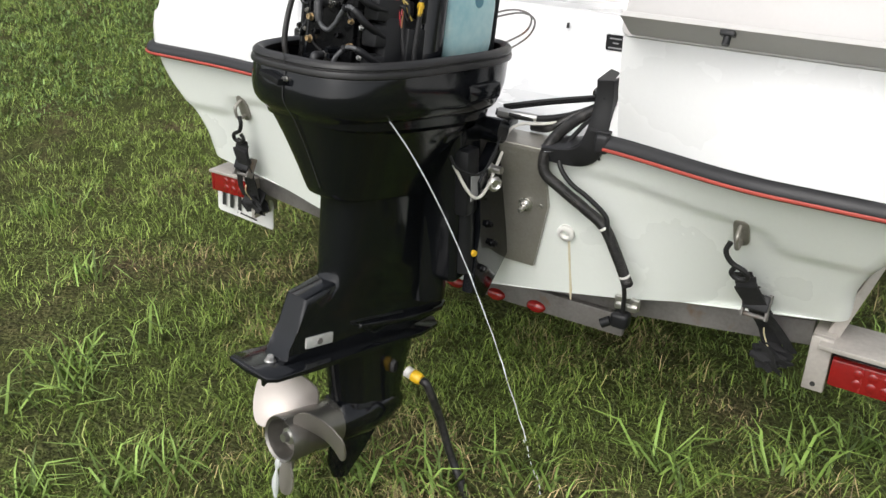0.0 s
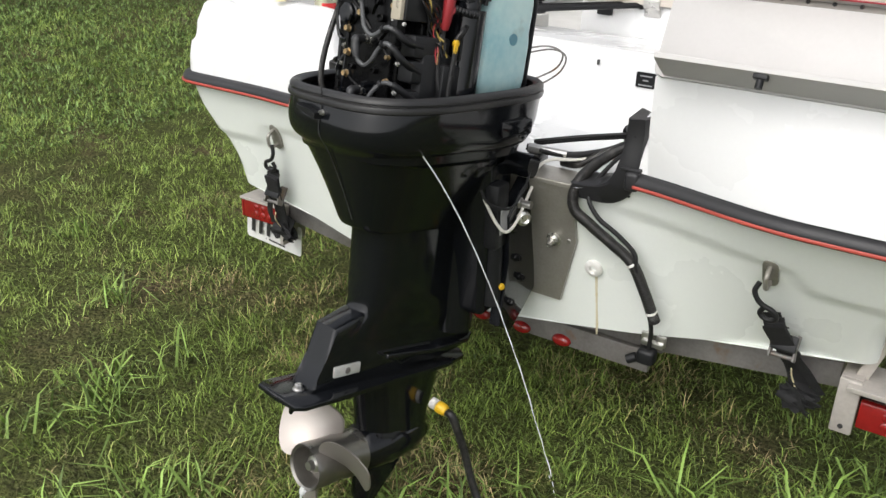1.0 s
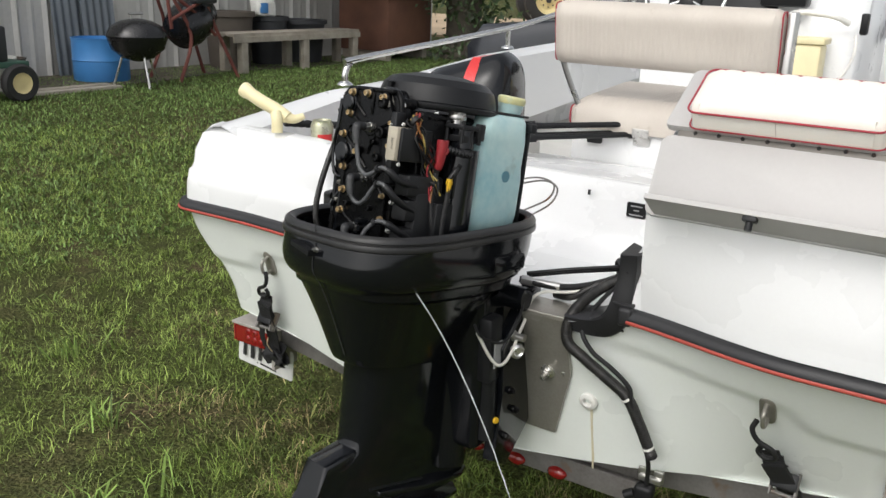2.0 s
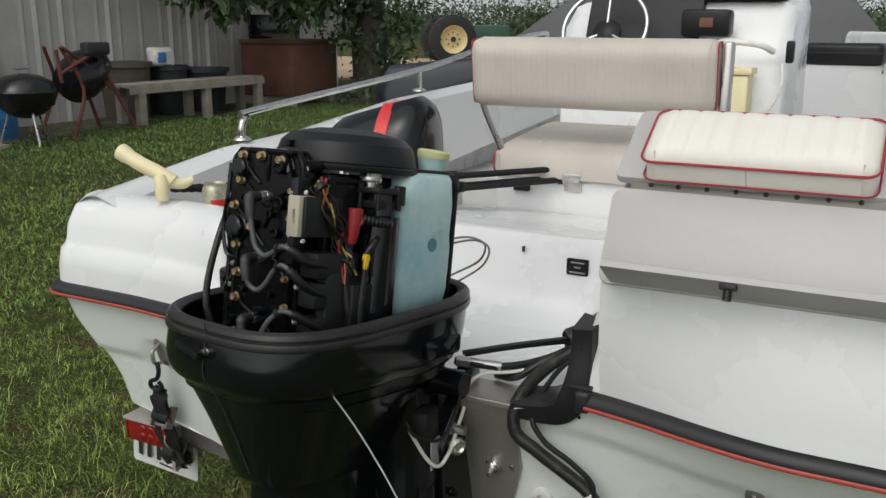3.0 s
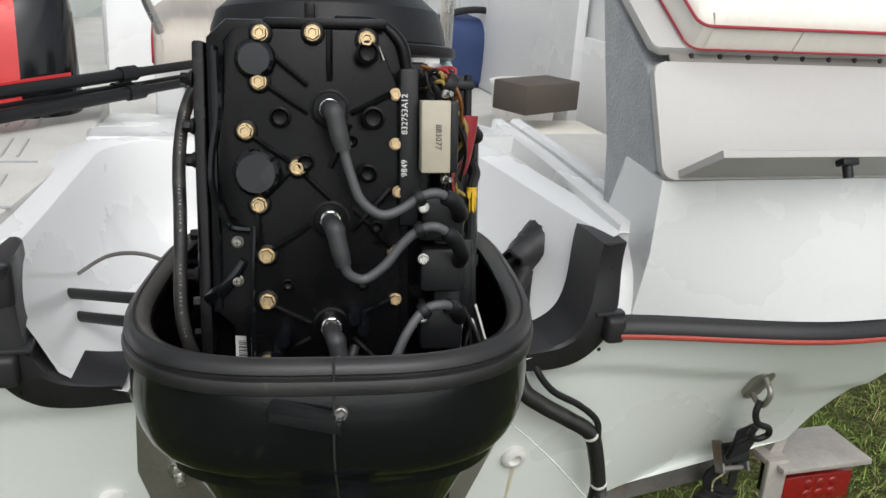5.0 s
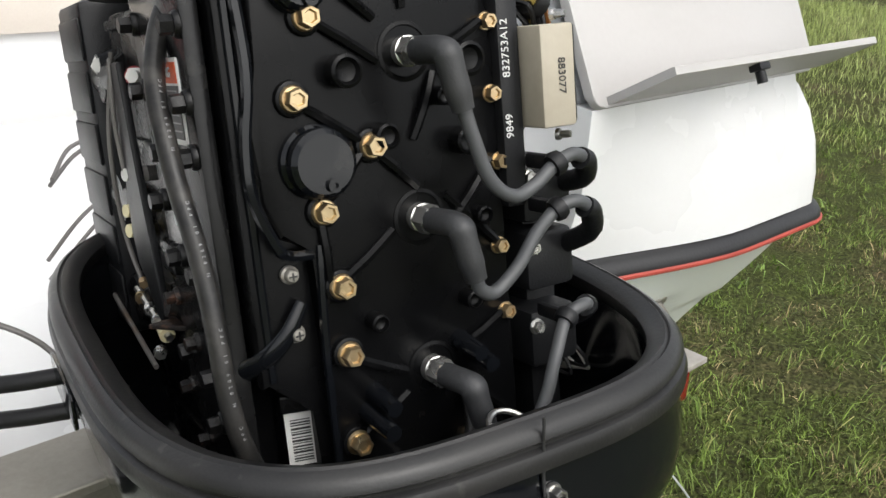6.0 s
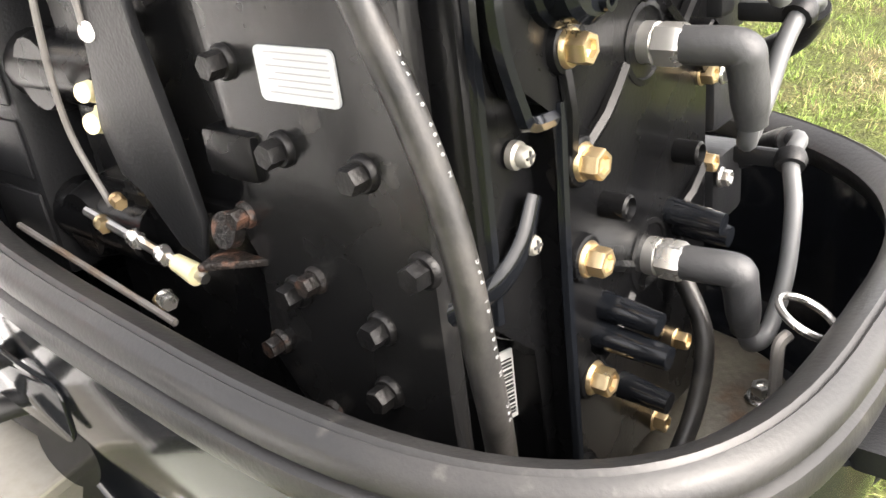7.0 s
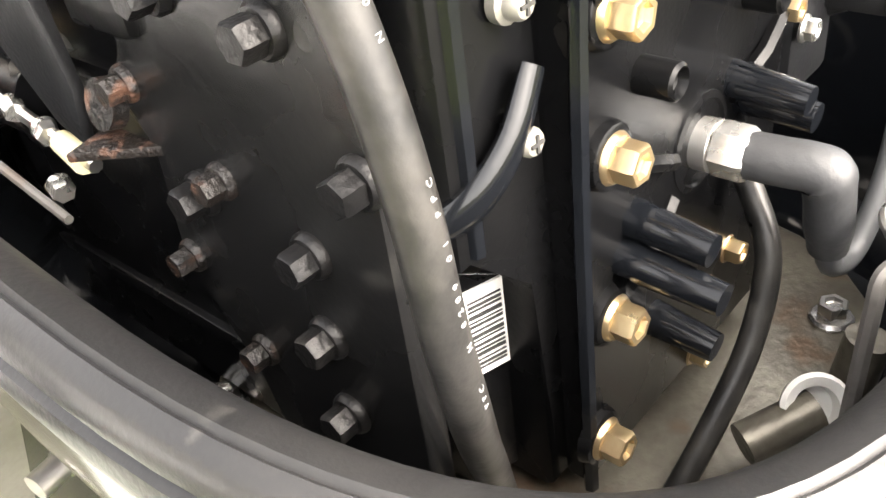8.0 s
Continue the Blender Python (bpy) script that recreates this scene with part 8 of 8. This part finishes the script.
b = bmesh.new()
box(b, (-0.33, -0.85, 0.40), (0.33, 0.35, 0.75), bevel=0.03)
part("load", b, DARK_BIN, ct)
for y in (0.42, -0.75):
    b = bmesh.new()
    lathe(b, [(0.10, -0.05), (0.17, -0.055), (0.19, -0.03), (0.19, 0.03), (0.17, 0.055), (0.10, 0.05)], T(0.36, y, 0.19) @ pose(0, 0, 0, 0, 90), 28)
    bmesh.ops.delete(b, geom=[f for f in b.faces if len(f.verts) > 8], context="FACES_ONLY")
    w_ = part("wheel", b, TYRE, ct)
    b = bmesh.new()
    lathe(b, [(0.0, 0.045), (0.04, 0.05), (0.09, 0.045), (0.105, 0.055), (0.105, -0.05), (0, -0.05)], T(0.36, y, 0.19) @ pose(0, 0, 0, 0, 90), 28)
    part("rim", b, TRACTOR_RIM, w_)
for n, (x, y, r, h, mat) in enumerate(((-8.6, 3.55, 0.19, 0.42, WHITE_PLASTIC), (-8.9, 4.15, 0.18, 0.30, BROWN_BIN), (-8.3, 3.75, 0.17, 0.35, material("pale_pail", (0.5, 0.5, 0.47), 0.5, bump=0.03)))):
    t = thing("pail", "scuffed plastic pail among the yard clutter", "pail", T(x, y, gz) @ pose(0, 0, 0, 12 if n == 2 else 0), group="yard pails")
    b = bmesh.new()
    lathe(b, [(r * 0.8, 0), (r, h * 0.95), (r * 1.06, h * 0.96), (r * 1.06, h), (r * 0.94, h), (r * 0.76, 0.02), (0, 0.02)], I4, 24)
    part("tub", b, mat, t)
pl = thing("plank_pile", "grey planks lying along the shed", "planks")
for k in range(2):
    b = bmesh.new()
    box(b, (-8.15 - 0.2 * k, 3.4 + 0.25 * k, gz - 0.02), (-8.02 - 0.2 * k, 4.7, gz + 0.035), pose(0, 0, 0), 0.004)
    part("plank", b, BOARD, pl)
dirt = bmesh.new()
prism(dirt, [(-9.5, 1.0), (-8.1, 1.2), (-7.95, 2.6), (-8.15, 4.0), (-8.0, 5.5), (-8.35, 7.0), (-8.2, 9.0), (-8.0, 12.0), (-9.5, 13.2)], gz - 0.05, gz + 0.012, "z")
tagged(part("pavement", dirt, material("bare_dirt", (0.10, 0.08, 0.06), 0.95, dark=(0.05, 0.042, 0.033), scale=3, fine=40, amount=1, bump=0.6)), "bare dark dirt along the shed", "dirt", kind="structure")
sand = bmesh.new()
prism(sand, [(-22, 16.5), (-3, 17.0), (6, 15.0), (30, 16.5), (30, 27.0), (6, 27), (-3, 28), (-22, 29)], -0.2, 0.30, "z")
tagged(part("road", sand, material("sandy_drive", (0.46, 0.34, 0.22), 0.95, dark=(0.34, 0.26, 0.17), scale=0.6, fine=14, amount=0.9, bump=0.3)), "pale sandy drive beyond the yard", "drive", kind="structure")


stand = thing("iron_stand", "rusty iron pump stand beside the chest", "stand", T(-8.0, 12.05, gz) @ pose(0, 0, 0, 3))
b = bmesh.new()
cyl(b, (0, 0, 0), (0, 0, 1.75), 0.030, 0.022, 10)
part("post", b, BARK, stand)
for k in range(7):
    b = bmesh.new()
    z = 0.75 + 0.14 * k
    a = 2.1 * k
    tube(b, [(0, 0, z), (0.09 * math.cos(a), 0.09 * math.sin(a), z + 0.03), (0.14 * math.cos(a), 0.14 * math.sin(a), z + 0.11)], 0.018, 7, 3)
    part("hook", b, BARK, stand)
for a in (0.3, 2.4, 4.5):
    b = bmesh.new()
    cyl(b, (0, 0, 0.45), (0.30 * math.cos(a), 0.30 * math.sin(a), 0.0), 0.016, seg=8)
    part("foot", b, BARK, stand)

# the whole yard lies a little nearer the boat
for ob in (shed, bench_, fb, ch, kt, mx_, dr, sh, ct, pl):
    ob.matrix_world = T(0.25, 0.13, 0) @ ob.matrix_world


# ---- trees ----
def leaf_cloud(name, label, mat, centres, per, spread, size, seed, kind="", parent=None, droop=0.0):
    """Many small folded leaves scattered round centres, in one mesh."""
    g = np.random.default_rng(seed)
    c = np.repeat(np.array(centres, float), per, 0)
    k = len(c)
    p = c + g.normal(0, 1, (k, 3)) * np.array(spread)
    a = g.normal(0, 1, (k, 3))
    a[:, 2] -= droop
    a /= np.linalg.norm(a, axis=1)[:, None]
    w = np.cross(a, g.normal(0, 1, (k, 3)))
    w /= np.linalg.norm(w, axis=1)[:, None]
    s_ = g.uniform(0.6, 1.3, k)[:, None] * size
    v = np.stack([p, p + a * s_ * 0.5 + w * s_ * 0.22, p + a * s_, p + a * s_ * 0.5 - w * s_ * 0.22], 1).reshape(-1, 3)
    i = np.arange(k)[:, None] * 4
    tris = np.concatenate([i + [[0, 1, 2]], i + [[0, 2, 3]]], 0)
    me = bpy.data.meshes.new(name)
    me.from_pydata(v.tolist(), [], tris.tolist())
    me.materials.append(mat)
    ob = new(name, me)
    if parent:
        ob.parent = parent
    return ob


tree = thing("tree", "leafy tree with hanging branches beside the shed", "tree")
b = bmesh.new()
tube(b, [(-7.6, 11.9, 0.1), (-7.55, 11.85, 1.2), (-7.5, 11.7, 2.6), (-7.4, 11.4, 4.2)], lambda u: 0.34 - 0.12 * u + 0.10 * max(0, 0.15 - u) / 0.15, 14, 8)
for v in b.verts:
    v.co += 0.05 * Vector((noise.noise(v.co * 3), noise.noise(v.co * 3 + Vector((9, 0, 0))), 0))
part("trunk", b, BARK, tree)
g = random.Random(8)
tips = []
for k in range(11):
    a = g.uniform(0, 2 * math.pi)
    e = Vector((-7.4 + 2.4 * math.cos(a) + g.uniform(-0.4, 0.4), 11.0 + 2.6 * math.sin(a), g.uniform(2.6, 4.6)))
    b = bmesh.new()
    tube(b, [(-7.45, 11.55, g.uniform(2.0, 3.6)), (-7.45 + (e.x + 7.45) * 0.5, 11.5 + (e.y - 11.5) * 0.5, e.z + 0.5), tuple(e)], lambda u: 0.09 * (1 - 0.8 * u), 7, 6)
    part("limb", b, BARK, tree)
    tips.append(e)
centres = [tuple(t + Vector((g.uniform(-0.9, 0.9), g.uniform(-0.9, 0.9), g.uniform(-0.4, 0.9)))) for t in tips for _ in range(7)]
leaf_cloud("crown", "", LEAF, centres, 60, (0.35, 0.35, 0.28), 0.16, 3, parent=tree)
# hanging sprays in front of the wall, and the dark growth by the trunk
hang = []
for y, x, z0_ in ((8.2, -8.3, 2.0), (8.6, -8.1, 1.75), (8.9, -8.3, 2.1), (9.5, -8.0, 2.15), (9.9, -8.2, 2.3), (10.4, -7.7, 1.75), (10.8, -7.7, 2.0), (11.1, -7.9, 2.2), (9.2, -7.9, 2.3), (11.6, -7.4, 2.1), (8.0, -8.2, 2.35), (8.4, -8.2, 2.05), (9.0, -8.1, 1.85), (9.7, -8.1, 1.95), (10.1, -7.9, 1.7), (10.6, -7.9, 2.1), (11.3, -7.5, 1.8)):
    for k in range(7):
        hang.append((x + g.uniform(-0.12, 0.12), y + g.uniform(-0.15, 0.15), z0_ + 0.16 * k))
leaf_cloud("hanging_foliage", "", LEAF, hang, 44, (0.10, 0.12, 0.09), 0.21, 5, parent=tree, droop=1.2)
low = [(-7.35 + g.uniform(-0.55, 0.6), 11.6 + g.uniform(-0.7, 0.7), 0.4 + 0.10 * k) for k in range(36)]
leaf_cloud("trunk_growth", "", LEAF, low, 80, (0.24, 0.24, 0.14), 0.13, 6, parent=tree, droop=0.6)

g2 = np.random.default_rng(11)
wood = thing("far_woods", "dark green line of distant trees", "woods", kind="stuff")
cent = []
for k in range(260):
    a = g2.uniform(-1.35, 1.0)
    r = g2.uniform(75, 105)
    x, y = r * math.sin(a), r * math.cos(a)
    h = g2.uniform(1.4, 3.4) * (1.0 + 0.25 * math.sin(a * 9))
    for n in range(4):
        cent.append((x + g2.normal(0, 2.0), y + g2.normal(0, 1.0), h * (0.15 + 0.25 * n)))
leaf_cloud("foliage", "", FAR_LEAF, cent, 190, (1.8, 1.2, 0.6), 0.38, 12, parent=wood)

# ---- vehicles beyond the boat ----
tr = thing("tractor", "parked tractor with cream wheel rims", "tractor", T(-12.75, 25.2, 0.30) @ pose(0, 0, 0, 0, 0, -48) @ Matrix.Scale(0.80, 4))
for side in (1, -1):
    wm = T(0.75 * (side - 1), 0, 0.98) @ pose(0, 0, 0, 0, 90 * side)
    b = bmesh.new()
    lathe(b, [(0.56, -0.24), (0.86, -0.26), (0.98, -0.18), (0.98, 0.18), (0.86, 0.26), (0.56, 0.24)], wm, 40)
    bmesh.ops.delete(b, geom=[f for f in b.faces if len(f.verts) > 8], context="FACES_ONLY")
    w_ = part("wheel", b, TYRE, tr)
    b = bmesh.new()
    lathe(b, [(0, 0.10), (0.14, 0.12), (0.16, 0.08), (0.38, 0.06), (0.48, 0.16), (0.57, 0.25), (0.57, -0.2), (0, -0.1)], wm, 36)
    part("rim", b, TRACTOR_RIM, w_)
    b = bmesh.new()
    lathe(b, [(0.11, 0.10), (0.11, 0.16), (0.0, 0.16)], wm, 16)
    part("rim_hub", b, DARK_BIN, w_)
    for k in range(8):
        b = bmesh.new()
        a = 2 * math.pi * k / 8
        cyl(b, wm @ Vector((0.28 * math.cos(a), 0.28 * math.sin(a), 0.05)), wm @ Vector((0.28 * math.cos(a), 0.28 * math.sin(a), 0.085)), 0.035)
        part("rim_bolt", b, DARK_BIN, w_)
b = bmesh.new()
box(b, (-1.25, -0.3, 0.75), (-0.3, 2.6, 1.55), bevel=0.12)
part("hood", b, GREEN_PAINT, tr)
b = bmesh.new()
cyl(b, (-1.5, 0, 0.98), (0, 0, 0.98), 0.12)
part("axle", b, DARK_BIN, tr)


def car(m, label):
    c = thing("parked_car", label, "car", m, group="parked cars")
    b = bmesh.new()
    prism(b, [(-2.2, 0.35), (-2.25, 0.75), (-2.1, 0.95), (-1.1, 1.05), (-0.3, 1.10), (1.9, 1.12), (2.2, 1.0), (2.25, 0.4)], -0.88, 0.88, "y", bevel=0.06)
    body2 = part("body", b, CAR_PAINT, c)
    b = bmesh.new()
    loft(b, [[(-1.15, -0.82, 1.06), (2.0, -0.82, 1.1), (2.0, 0.82, 1.1), (-1.15, 0.82, 1.06)], [(-0.35, -0.66, 1.62), (1.55, -0.66, 1.66), (1.55, 0.66, 1.66), (-0.35, 0.66, 1.62)]])
    part("window", b, GLASS_DARK, c)
    b = bmesh.new()
    prism(b, [(-0.40, 1.62), (1.6, 1.66), (1.5, 1.74), (-0.2, 1.72)], -0.67, 0.67, "y", bevel=0.03)
    part("roof", b, CAR_PAINT, c)
    for x in (-1.4, 1.4):
        for y in (-0.80, 0.80):
            b = bmesh.new()
            lathe(b, [(0, -0.10), (0.22, -0.10), (0.32, -0.11), (0.34, -0.06), (0.34, 0.06), (0.32, 0.11), (0.22, 0.08), (0, 0.08)], T(x, y, 0.34) @ pose(0, 0, 0, 90), 28)
            part("wheel", b, TYRE, c)


car(T(-1.75, 8.1, 0.0) @ pose(0, 0, 0, 0, 0, 6) @ Matrix.Scale(1.2, 4), "dark car parked beyond the boat's bow")
